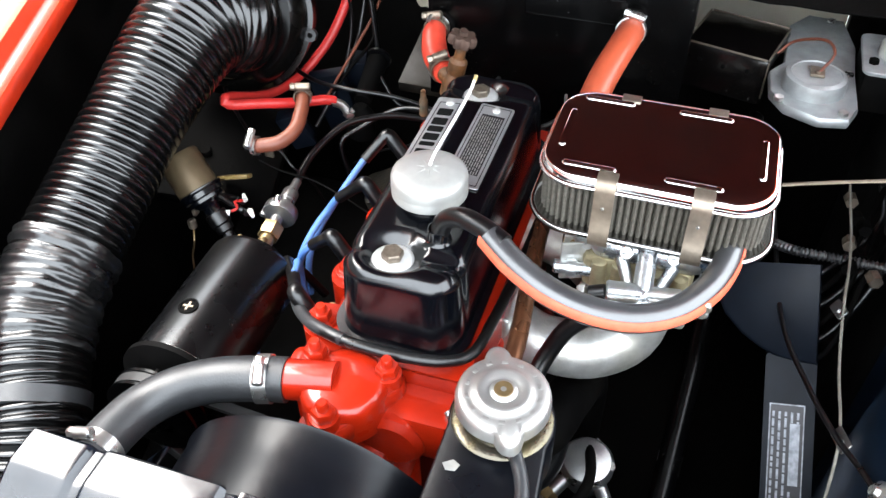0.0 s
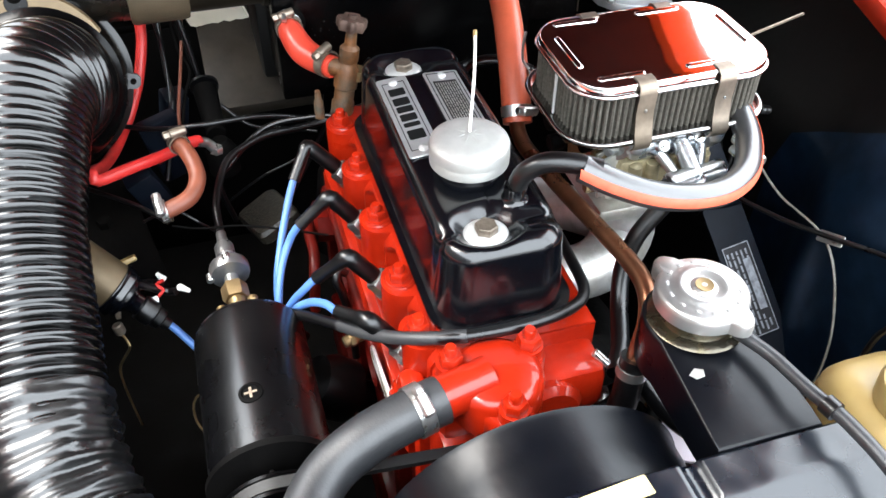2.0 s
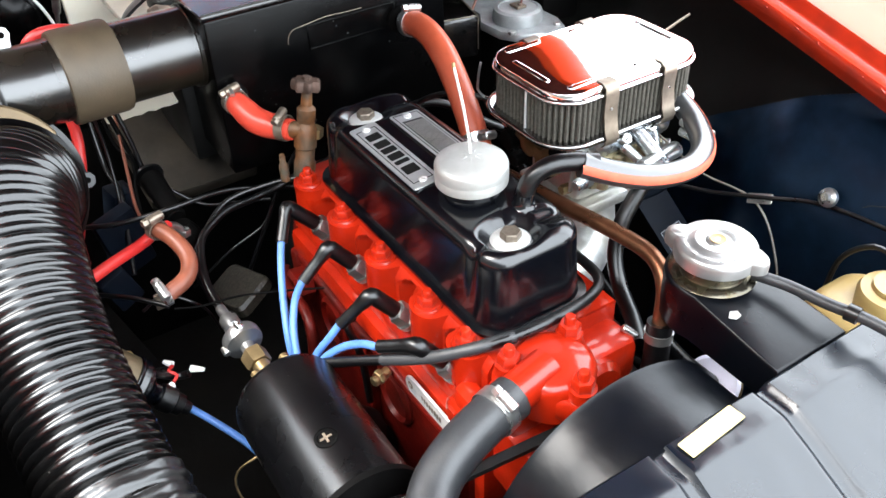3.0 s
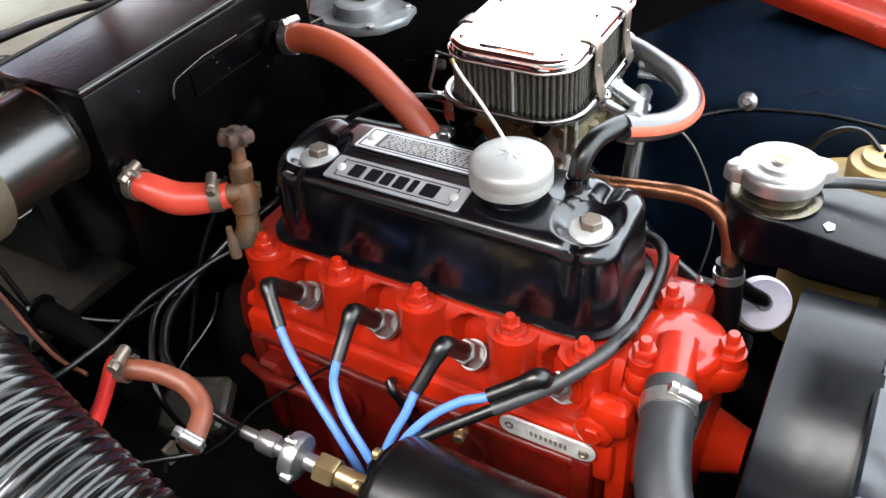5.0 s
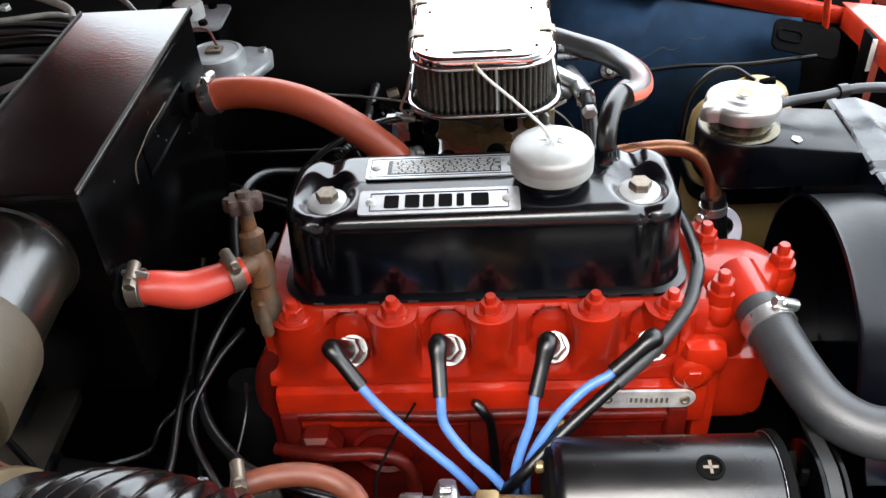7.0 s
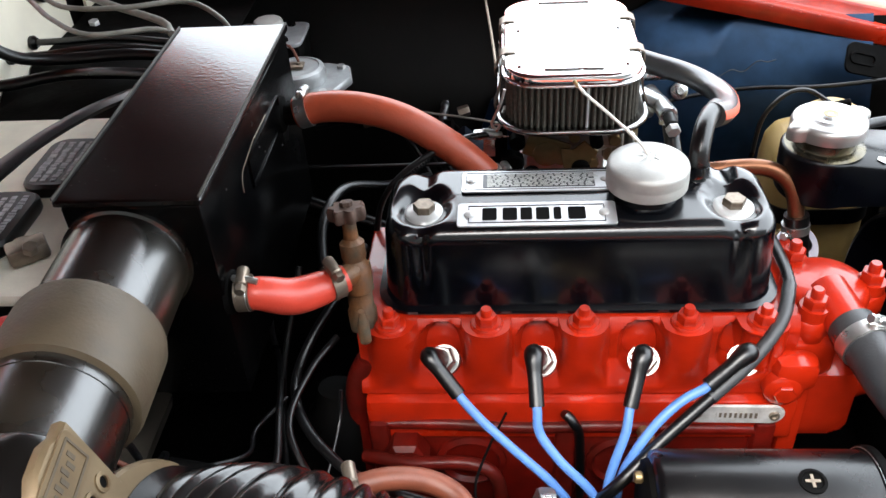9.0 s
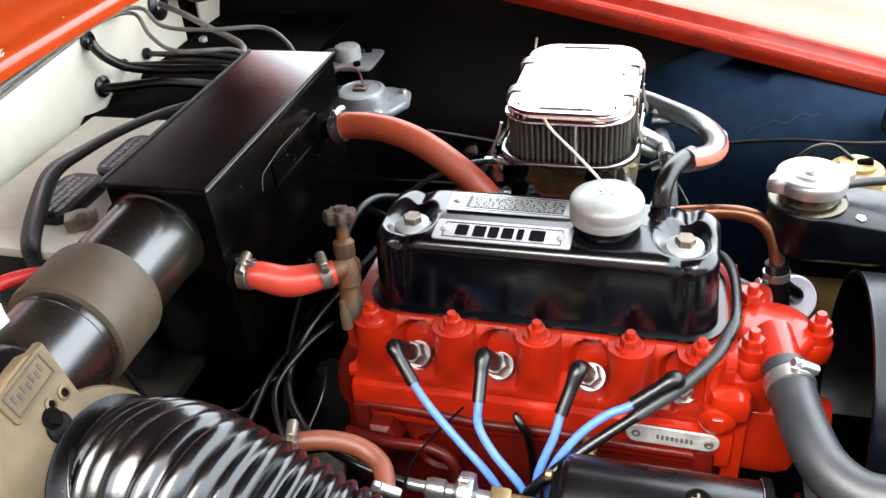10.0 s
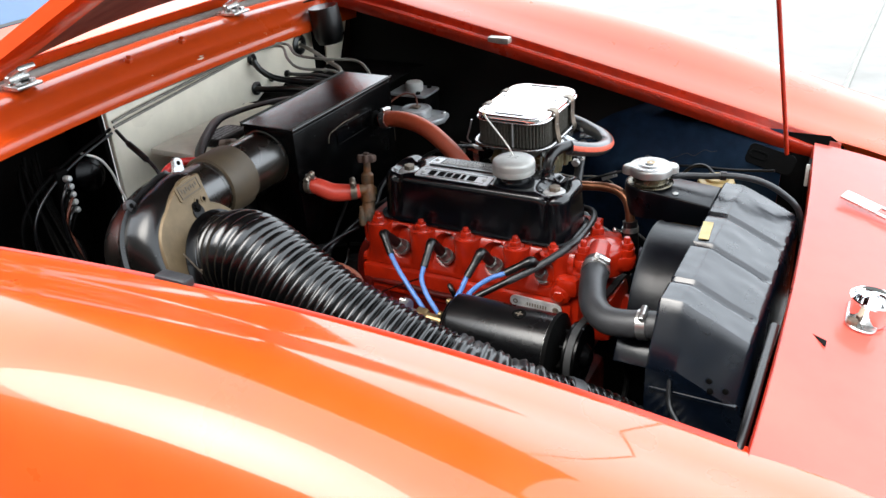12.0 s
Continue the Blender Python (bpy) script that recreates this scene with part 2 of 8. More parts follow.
PLATE = material("polished_name_plate", (0.56, 0.57, 0.58), 0.34, metal=0.75, vary=0.05, scale=150, dirt=(0.5, 0.49, 0.48), dirt_amount=0.4, dirt_scale=20)
INK = material("black_plate_ink", (0.008, 0.008, 0.008), 0.9, vary=0.1, spec=0.0)
WHITE_PLASTIC = material("white_nylon", (0.78, 0.77, 0.72), 0.4, vary=0.05, scale=60, sub=0.1)
LILAC = material("pale_milky_plastic", (0.62, 0.60, 0.70), 0.4, vary=0.05, scale=60, sub=0.2)
YELLOW = material("aged_yellow_plastic", (0.33, 0.23, 0.085), 0.38, vary=0.12, scale=30, sub=0.1, dirt=(0.26, 0.17, 0.06), dirt_amount=0.5)
PLEAT = material("filter_gauze_grey", (0.075, 0.068, 0.055), 0.6, metal=0.2, vary=0.3, scale=300, bump=0.6, bump_scale=900)
STICKER = material("amber_sticker", (0.42, 0.34, 0.17), 0.6, vary=0.15, scale=60, spec=0.2)
GROUND = material("pale_concrete", (0.175, 0.175, 0.168), 0.85, vary=0.15, scale=6, bump=0.3, bump_scale=60, dirt=(0.13, 0.13, 0.125), dirt_amount=0.6, dirt_scale=0.8)
# Opaque blue base paints in the sky mirrored by the windscreen.
GLASS = material("windscreen_glass_sky", (0.07, 0.13, 0.23), 0.05, vary=0.02, metal=0.0, coat=0.3)
BATTERY_LID = material("pale_battery_lid", (0.72, 0.68, 0.57), 0.4, vary=0.08, scale=50, bump=0.15, dirt=(0.60, 0.55, 0.46), dirt_amount=0.4, dirt_scale=14)
# CHROME darkened in colour to hold the dark reflections of the base plate.
DARK_CHROME = material("darkened_chrome", (0.34, 0.34, 0.34), 0.14, metal=1.0, vary=0.1, scale=40, dirt=(0.2, 0.18, 0.15), dirt_amount=0.4, dirt_scale=30)
WALL = material("unseen_dark_wall", (0.10, 0.10, 0.09), 0.85, vary=0.2, scale=8, bump=0.4, bump_scale=40, dirt=(0.06, 0.06, 0.05), dirt_amount=0.6, dirt_scale=1.2)
BELT = material("fan_belt_rubber", (0.008, 0.008, 0.008), 0.6, vary=0.3, scale=120)
GEAR_GREY = material("dull_cast_zinc", (0.33, 0.345, 0.35), 0.42, metal=0.45, vary=0.15, scale=60, bump=0.3, bump_scale=300, dirt=(0.20, 0.19, 0.17), dirt_amount=0.5, dirt_scale=25)
WORN_PRINT = material("worn_silver_print", (0.24, 0.25, 0.275), 0.45, metal=0.3, vary=0.4, scale=160)
TUBE_BROWN = material("dusty_black_tube", (0.0035, 0.0028, 0.002), 0.26, vary=0.25, scale=60, bump=0.12, bump_scale=120, dirt=(0.02, 0.0145, 0.0075), dirt_amount=0.6, dirt_scale=12, spec=0.9, coat=0.4, coat_rough=0.2, dust=0.5)
PLUG_STEEL = material("plug_plated_steel", (0.34, 0.34, 0.33), 0.32, metal=0.9, vary=0.2, scale=90, dirt=(0.16, 0.14, 0.12), dirt_amount=0.5, dirt_scale=40)
CAP_GREY = material("milky_grey_plastic", (0.40, 0.40, 0.38), 0.45, vary=0.1, scale=60, bump=0.1, dirt=(0.3, 0.29, 0.26), dirt_amount=0.4, dirt_scale=25)
SEAL = material("grey_rubber_seal", (0.16, 0.165, 0.15), 0.6, vary=0.15, scale=60)
BATTERY_TOP = material("dusty_battery_lid", (0.035, 0.032, 0.027), 0.6, vary=0.2, scale=50, bump=0.2, dirt=(0.016, 0.014, 0.012), dirt_amount=0.6, dirt_scale=14, dust=0.8)
BATTERY = material("battery_case_black", (0.003, 0.003, 0.003), 0.38, vary=0.2, scale=60, dirt=(0.004, 0.0035, 0.003), dirt_amount=0.4, spec=0.4)
LABEL_GREY = material("printed_label_grey", (0.26, 0.255, 0.26), 0.5, vary=0.4, scale=160)
WIRE_GREY = material("loom_grey_wire", (0.17, 0.16, 0.135), 0.45, vary=0.25, scale=80)


# ---- shapes ----
def frame_of(axis):
    """A turn whose z runs along axis."""
    return Vector(axis).normalized().to_track_quat("Z", "Y").to_matrix()


def lathe(bm, p, axis, profile, seg=32, squash=1.0, start=0.0):
    """Spins a profile of (radius, height) round the axis through p."""
    q, p = frame_of(axis), Vector(p)
    rings = []
    for r, h in profile:
        if r < 1e-6:
            rings.append([bm.verts.new(p + q @ Vector((0, 0, h)))])
        else:
            rings.append([bm.verts.new(p + q @ Vector((r * math.cos(start + math.tau * k / seg), squash * r * math.sin(start + math.tau * k / seg), h))) for k in range(seg)])
    for a, b in zip(rings, rings[1:]):
        for k in range(seg):
            j = (k + 1) % seg
            if len(a) == 1 and len(b) > 1:
                bm.faces.new((a[0], b[j], b[k])[::-1])
            elif len(b) == 1 and len(a) > 1:
                bm.faces.new((a[k], a[j], b[0]))
            elif len(a) > 1:
                bm.faces.new((a[k], a[j], b[j], b[k]))
    return bm


def rod(bm, a, b, r, r2=None, seg=24, bev=None):
    """A closed round bar from a to b with eased ends."""
    a, b = Vector(a), Vector(b)
    h, r2 = (b - a).length, r if r2 is None else r2
    e = min(r * 0.25, h * 0.25, 0.0015) if bev is None else bev
    return lathe(bm, a, b - a, [(0, 0), (r - e, 0), (r, e), (r2, h - e), (max(r2 - e, 1e-4), h), (0, h)], seg)


def hexagon(bm, p, axis, r, h):
    return lathe(bm, p, axis, [(0, 0), (r * 0.97, 0), (r, h * 0.1), (r, h * 0.85), (r * 0.9, h), (0, h)], 6)


def spline(points, step=0.006):
    """Points along a smooth curve through the given ones."""
    p = [Vector(q) for q in points]
    p = [2 * p[0] - p[1]] + p + [2 * p[-1] - p[-2]]
    out = []
    for k in range(1, len(p) - 2):
        n = max(2, int((p[k + 1] - p[k]).length / step))
        for j in range(n):
            t = j / n
            out.append(0.5 * (2 * p[k] + (p[k + 1] - p[k - 1]) * t + (2 * p[k - 1] - 5 * p[k] + 4 * p[k + 1] - p[k + 2]) * t * t + (3 * p[k] - p[k - 1] - 3 * p[k + 1] + p[k + 2]) * t ** 3))
    return out + [p[-2]]


def frames_along(pts):
    """Axes carried along a curve with no twist."""
    t0 = (pts[1] - pts[0]).normalized()
    u = t0.orthogonal().normalized()
    out = []
    for k, q in enumerate(pts):
        t = (pts[min(k + 1, len(pts) - 1)] - pts[max(k - 1, 0)]).normalized()
        u = (u - t * u.dot(t)).normalized()
        out.append((q, u, t.cross(u)))
    return out


def sweep(bm, points, radius, seg=12, step=0.006, ripple=None):
    """A round hose or wire through the points; radius may be a number or a function of the way along."""
    pts = spline(points, step)
    length, rings, s = sum((b - a).length for a, b in zip(pts, pts[1:])), [], 0.0
    for k, (q, u, v) in enumerate(frames_along(pts)):
        s += (pts[k] - pts[k - 1]).length if k else 0
        r = radius(s, length) if callable(radius) else radius
        rings.append([bm.verts.new(q + r * (u * math.cos(math.tau * j / seg) + v * math.sin(math.tau * j / seg))) for j in range(seg)])
    for a, b in zip(rings, rings[1:]):
        for j in range(seg):
            i = (j + 1) % seg
            bm.faces.new((a[j], a[i], b[i], b[j]))
    bm.faces.new(rings[0][::-1])
    bm.faces.new(rings[-1])
    return bm


def loft(bm, rings, cap=True):
    made = [[bm.verts.new(v) for v in r] for r in rings]
    n = len(made[0])
    for a, b in zip(made, made[1:]):
        for j in range(n):
            i = (j + 1) % n
            bm.faces.new((a[j], a[i], b[i], b[j]))
    if cap:
        bm.faces.new(made[0][::-1])
        bm.faces.new(made[-1])
    return bm


def rounded(w, h, r, corner=8, long_side=1, short_side=1):
    """A rounded rectangle of full size w by h, as points counter-clockwise."""
    r = max(min(r, w / 2 - 1e-5, h / 2 - 1e-5), 1e-5)
    out = []
    for cx, cy, a0, n in ((w / 2 - r, -h / 2 + r, -90, short_side), (w / 2 - r, h / 2 - r, 0, long_side), (-w / 2 + r, h / 2 - r, 90, short_side), (-w / 2 + r, -h / 2 + r, 180, long_side)):
        arc = [(cx + r * math.cos(radians(a0 + 90 * k / corner)), cy + r * math.sin(radians(a0 + 90 * k / corner))) for k in range(corner + 1)]
        out.append((arc, n))
    pts = []
    for k, (arc, n) in enumerate(out):
        pts += arc
        nx = out[(k + 1) % 4][0][0]
        for j in range(1, n):
            f = j / n
            pts.append((arc[-1][0] * (1 - f) + nx[0] * f, arc[-1][1] * (1 - f) + nx[1] * f))
    return pts


def slab(bm, outline, m, h, ease=0.001):
    """A flat piece of the given outline and thickness, with eased edges, laid by the pose m."""
    cx, cy = sum(p[0] for p in outline) / len(outline), sum(p[1] for p in outline) / len(outline)
    size = max(max(abs(p[0] - cx), abs(p[1] - cy)) for p in outline)
    k = 1 - ease / size
    small = [((x - cx) * k + cx, (y - cy) * k + cy) for x, y in outline]
    return loft(bm, [[m @ Vector((*p, 0)) for p in small], [m @ Vector((*p, ease)) for p in outline], [m @ Vector((*p, h - ease)) for p in outline], [m @ Vector((*p, h)) for p in small]])


def box(bm, c, s, bev=0.002, turn=None):
    """A block with eased edges."""
    m = (Matrix.Translation(c) @ turn if turn else Matrix.Translation(c)) @ Matrix.Diagonal((*s, 1))
    made = bmesh.ops.create_cube(bm, size=1.0, matrix=m)
    if bev:
        edges = list({e for v in made["verts"] for e in v.link_edges})
        bmesh.ops.bevel(bm, geom=edges, offset=bev, segments=2, profile=0.5, affect="EDGES")
    return bm


def mesh_of(name, bm, m, sharp=38):
    bmesh.ops.recalc_face_normals(bm, faces=bm.faces[:])
    me = bpy.data.meshes.new(name)
    bm.to_mesh(me)
    bm.free()
    me.materials.append(m)
    for p in me.polygons:
        p.use_smooth = True
    me.set_sharp_from_angle(angle=radians(sharp))
    return me


def thing(name, label, category, at=(0, 0, 0), group="", kind=""):
    """An empty at the base of a thing, that carries its parts."""
    ob = new(name)
    ob.empty_display_size = 0.02
    ob.matrix_world = Matrix.Translation(at)
    return tagged(ob, label, category, group, kind)


def base_of(ob):
    p = Vector((0, 0, 0))
    while ob:
        p += ob.location
        ob = ob.parent
    return p


def part(name, bm, m, parent, label="", sharp=38):
    """One mesh under a thing or a part; the shapes are given in the place's own metres."""
    o = base_of(parent)
    if isinstance(bm, bmesh.types.BMesh):
        bmesh.ops.translate(bm, verts=bm.verts[:], vec=-o)
        bm = mesh_of(name, bm, m, sharp)
    ob = new(name, bm)
    ob.parent = parent
    return tagged(ob, label)


def single(name, bm, m, label, category, group="", kind="", sharp=38):
    ob = new(name, mesh_of(name, bm, m, sharp))
    return tagged(ob, label, category, group, kind)


def B():
    return bmesh.new()


def clamp(name_parent, p, axis, r, label="bright hose clamp", mat=None, w=0.011, screw=(0, 0, 1)):
    """A worm-drive band with its screw housing, as a part of a hose."""
    bm = B()
    lathe(bm, Vector(p) - Vector(axis).normalized() * w / 2, axis, [(r, 0), (r + 0.0016, 0), (r + 0.0016, w), (r, w), (r, 0)], 28)
    band = part("clamp", bm, mat or STEEL, name_parent, label)
    d = Vector(screw).normalized()
    q = Vector(p) + d * (r + 0.004)
    side = Vector(axis).cross(d).normalized()
    bm = B()
    rod(bm, q - side * 0.011, q + side * 0.008, 0.0052, seg=14)
    hexagon(bm, q + side * 0.008, side, 0.0048, 0.006)
    part("clamp_screw", bm, mat or STEEL, band)
    return band


# ---- ground and surroundings ----
bm = B()
n = 60.0
for a in range(-6, 6):
    for b in range(-6, 6):
        bm.faces.new([bm.verts.new((x * n, y * n, 0)) for x, y in ((a, b), (a + 1, b), (a + 1, b + 1), (a, b + 1))])
bmesh.ops.remove_doubles(bm, verts=bm.verts[:], dist=0.01)
ground_ = single("ground", bm, GROUND, "pale concrete paving under the car", "ground", kind="structure")

bm = B()
sweep(bm, [(0.36, 2.6, -0.004), (0.385, 4.0, -0.004), (0.415, 5.2, -0.004), (0.45, 7.5, -0.004)], 0.016, 6, 0.3)
part("paving_joint", bm, SEAL, ground_, "dark open joint in the paving")

# Unseen wall added behind the camera to darken side light and reflections.
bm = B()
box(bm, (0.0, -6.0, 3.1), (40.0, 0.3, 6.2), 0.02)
single("unseen_wall", bm, WALL, "unseen dark wall added to dim light and reflections from the near side", "wall", kind="structure")

# ---- car body ----
def sheet(bm, rows, thick=None):
    """A skin through rows of points, given as a grid."""
    g = [[bm.verts.new(p) for p in r] for r in rows]
    for a, b in zip(g, g[1:]):
        for k in range(len(a) - 1):
            bm.faces.new((a[k], a[k + 1], b[k + 1], b[k]))
    if thick:
        bmesh.ops.recalc_face_normals(bm, faces=bm.faces[:])
        bmesh.ops.solidify(bm, geom=bm.faces[:], thickness=thick)
    return bm


def lip(x, side):
    """The inner edge of the bonnet opening at x: the car's centre line lies beside the engine's."""
    if side > 0:
        return 0.477 - 0.0245 * x, 0.8606 - 0.2215 * x - 0.027 * x * x
    return -0.4845 + 0.21 * x - 0.07 * x * x, 0.8286 + -0.1701 * x + -0.0761 * x * x


def front_x(y):
    """The opening's front edge at y."""
    return 0.512 - 0.05 * y - 0.06 * y * y


def panel_z(x, y):
    """Height of the front panel."""
    d = x - front_x(y)
    return 0.757 + 0.016 * y - 0.12 * d - 0.42 * d * d


car = thing("car_body", "orange-red painted classic car body with an open engine bay", "car", (0, 0, 0))
xs = [-0.66 + 0.025 * k for k in range(0, 73)]
for side in (1, -1):
    # wing skin: a crowned panel that rolls over to the flank
    rows = []
    for x in xs:
        xe = min(x, 0.50)
        y0, z0 = lip(xe, side)
        if x > 0.50:
            f = min(1, (x - 0.50) / 0.10)
            z0 = (z0 - 0.14 * (x - 0.50)) * (1 - f) + (panel_z(x, y0) - 0.022) * f
        crown = 0.040 * math.exp(-((x - 0.10) / 0.55) ** 2)
        prof = [(0.030, 0.024), (0.036, 0.0275), (0.07, 0.031), (0.11, 0.036 + crown * 0.35), (0.15, 0.040 + crown * 0.7), (0.19, 0.040 + crown * 0.95), (0.23, 0.034 + crown), (0.27, 0.018 + crown * 0.9), (0.305, -0.012 + crown * 0.6), (0.332, -0.06 + crown * 0.3), (0.348, -0.13), (0.356, -0.22), (0.358, -0.34), (0.35, -0.52)]
        spread = 1.0 + 0.16 * (x + 0.3)
        rows.append([(x, y0 + side * (0.030 + (d - 0.030) * spread), z0 + h) for d, h in prof])
    bm = sheet(B(), rows, 0.0015)
    part("wing", bm, BODY_RED, car, "glossy orange-red wing panel", sharp=60)
    # the drip channel along the opening: a folded lip, a flat channel and a step up to the skin
    rows = []
    for x in [-0.66 + 0.02 * k for k in range(0, 60)]:
        y0, z0 = lip(x, side)
        rows.append([(x, y0 + side * d, z0 + h) for d, h in ((0.004, -0.016), (0.0, -0.004), (0.0, 0.006), (0.003, 0.0095), (0.006, 0.008), (0.021, 0.007), (0.025, 0.010), (0.0275, 0.021), (0.031, 0.0245))])
    bm = sheet(B(), rows, 0.0012)
    part("gutter_lip", bm, LIP_RED, car, "darker red rain-channel lip along the wing", sharp=50)
    if side > 0:
        # blue-black panel whose rear edge slopes down and back; the recessed panel behind it and the grimy corner ahead
        # are darkened in colour for shade
        def far_wing(x, k):
            y0, z0 = lip(x, 1)
            rear = min(1, max(0, (0.06 - x) / 0.10))
            foot = 0.43 + 0.05 * rear
            return ((y0 + 0.030, z0 + 0.012), (foot + 0.082, z0 - 0.03), (foot + 0.060, 0.775), (foot + 0.034, 0.735), (foot + 0.012, 0.695), (foot + 0.003, 0.672), (foot, 0.62), (foot - 0.004, 0.50), (foot - 0.01, 0.20))[k]
        def sloped(z):
            return min(0.20, max(-0.10, 0.058 + 1.55 * (z - 0.763)))
        LEVEL = (0.858, 0.815, 0.775, 0.735, 0.695, 0.672, 0.62, 0.50, 0.20)
        for name, xa, xb, set_back, m_, words in (("inner_wing_rear", None, sloped, 0.014, DUSTY_SHADE, "dusty rear of the inner wing, painted dark for the cavity's shade"), ("inner_wing", sloped, 0.425, 0.0, INNER, "dark blue-black painted inner wing"), ("inner_wing_corner", 0.425, 0.50, 0.002, SHADED_GRIME, "grimy front corner of the inner wing, blackened for shade")):
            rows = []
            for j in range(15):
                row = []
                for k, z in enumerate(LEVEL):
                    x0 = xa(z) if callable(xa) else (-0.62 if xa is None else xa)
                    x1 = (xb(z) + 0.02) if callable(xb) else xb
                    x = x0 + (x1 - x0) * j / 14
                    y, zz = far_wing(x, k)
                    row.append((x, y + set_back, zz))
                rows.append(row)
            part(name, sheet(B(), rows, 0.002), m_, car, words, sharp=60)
    else:
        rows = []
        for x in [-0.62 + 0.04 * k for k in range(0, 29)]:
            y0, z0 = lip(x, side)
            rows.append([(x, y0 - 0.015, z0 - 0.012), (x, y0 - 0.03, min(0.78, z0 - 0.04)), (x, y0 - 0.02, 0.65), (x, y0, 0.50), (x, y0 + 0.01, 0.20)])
        part("inner_wing", sheet(B(), rows, 0.002), SHADED_GRIME, car, "grimy inner wing, blackened in colour for shade", sharp=60)
    # rubber bonnet stop
    x = -0.182 if side > 0 else -0.166
    y0, z0 = lip(x, side)
    bm = B()
    box(bm, (x, y0 + side * 0.011, z0 + 0.014), (0.050, 0.020, 0.014), 0.003)
    part("bonnet_stop", bm, ALU if side > 0 else HOSE_GREY, car, "small bonnet rest pad")
rng_c = random.Random(21)
for k in range(26):
    bm = B()
    x = rng_c.uniform(-0.45, 0.46)
    y0, z0 = lip(x, 1)
    w = rng_c.uniform(0.0012, 0.0042) * (1.6 if rng_c.random() < 0.15 else 1)
    box(bm, (x, y0 - 0.0008, z0 + 0.0068 + rng_c.uniform(-0.0012, 0.0012)), (w, 0.0012, rng_c.uniform(0.0008, 0.0020)), 0.0003, Euler((0, 0.22 + rng_c.uniform(-0.3, 0.3), 0)).to_matrix().to_4x4())
    part("paint_chip", bm, PANEL_RED, car, "pale chip in the folded edge")
bm = B()
wob = [(0.20, 0.4465, 0.704), (0.215, 0.4510, 0.712), (0.235, 0.4515, 0.713), (0.25, 0.4555, 0.720), (0.275, 0.4562, 0.7215), (0.30, 0.4565, 0.722)]
sweep(bm, wob, 0.0012, 6, 0.004)
part("seam_wrinkle", bm, INNER, car, "raised wrinkle in the thick paint")

# front panel between the wings
rows = []
for k in range(0, 34):
    row = []
    for j in range(0, 29):
        y = -0.47 + 0.945 * j / 28
        x = front_x(y) + 0.022 * k
        row.append((x, y, panel_z(x, y)))
    rows.append(row)
bm = sheet(B(), rows, 0.0015)
part("front_panel", bm, PANEL_RED, car, "red front panel behind the grille, sky glare in its pinkish colour", sharp=60)
rows = []
for j in range(0, 29):
    y = -0.46 + 0.92 * j / 28
    x, z = front_x(y), 0.757 + 0.016 * y
    rows.append([(x, y, z + 0.0005), (x - 0.003, y, z - 0.004), (x - 0.003, y, z - 0.028)])
part("front_lip", sheet(B(), rows, 0.0012), LIP_RED, car, "folded red edge of the front panel")
bm = B()
slab(bm, [(0.552, -0.172), (0.570, -0.182), (0.570, -0.196)], Matrix.Translation((0, 0, panel_z(0.563, -0.18) + 0.0008)), 0.001, 0.0002)
part("drain_notch", bm, SHADED_GRIME, car, "small dark triangular hole")
bm = B()
sweep(bm, [(0.505, -0.44, 0.70), (0.508, -0.38, 0.735), (0.507, -0.28, 0.742), (0.505, -0.16, 0.742)], 0.006, 10, 0.01)
part("edge_seal", bm, RUBBER, car, "black rubber edge strip")

SCUTTLE_STUDS = ((-0.635, -0.116), (-0.638, 0.022))
# scuttle: a rounded beam across the car with the bulkhead below it
sect = [(-0.600, 0.930), (-0.598, 0.945), (-0.606, 0.955), (-0.612, 0.957), (-0.618, 0.966), (-0.632, 0.984), (-0.655, 0.995), (-0.690, 0.998), (-0.705, 0.996), (-0.712, 0.985), (-0.74, 0.982), (-0.80, 1.0), (-0.95, 1.03)]
rows = []
for k in range(0, 31):
    y = -0.78 + 1.56 * k / 30
    dip = -0.02 * (y / 0.6) ** 2
    rows.append([(x, y, z + dip + 0.012) for x, z in sect])
bm = sheet(B(), rows, 0.0015)
part("scuttle", bm, BODY_RED, car, "glossy orange-red scuttle panel in front of the windscreen", sharp=60)
bm = B()
sweep(bm, [(-0.714, y, 1.008 - 0.02 * (y / 0.6) ** 2) for y in (-0.6, -0.3, 0, 0.3, 0.6)], 0.011, 10, 0.05)
part("scuttle_seal", bm, SEAL, car, "grey rubber bonnet seal")
bm = B()
box(bm, (-0.625, 0.1025, 0.805), (0.012, 0.615, 0.31), 0.003)
part("bulkhead", bm, CREAM, car, "cream painted steel bulkhead")
bm = B()
box(bm, (-0.70, 0.60, 0.86), (0.10, 0.012, 0.22), 0.003)
part("bulkhead_side", bm, CREAM, car, "cream painted side panel")
bm = B()
sheet(bm, [[(-0.622, y, 0.972), (-0.622, y + e, 0.90), (-0.622, y + 2 * e, 0.830)] for y, e in ((0.461, -0.003), (0.500, -0.012), (0.540, -0.021), (0.575, -0.034))], 0.004)
part("corner_panel", bm, CREAM, car, "cream painted corner panel")
# Bay floor and closing panels are coloured near-black where shade falls.
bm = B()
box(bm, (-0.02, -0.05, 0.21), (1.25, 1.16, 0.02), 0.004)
part("undertray", bm, SHADED_GRIME, car, "grimy floor of the engine bay, shade in its near-black")
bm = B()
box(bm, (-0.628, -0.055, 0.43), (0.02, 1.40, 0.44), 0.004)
part("lower_bulkhead", bm, SHADED_GRIME, car, "lower bulkhead blackened in colour for shade")
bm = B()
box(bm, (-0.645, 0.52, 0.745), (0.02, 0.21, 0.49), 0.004)
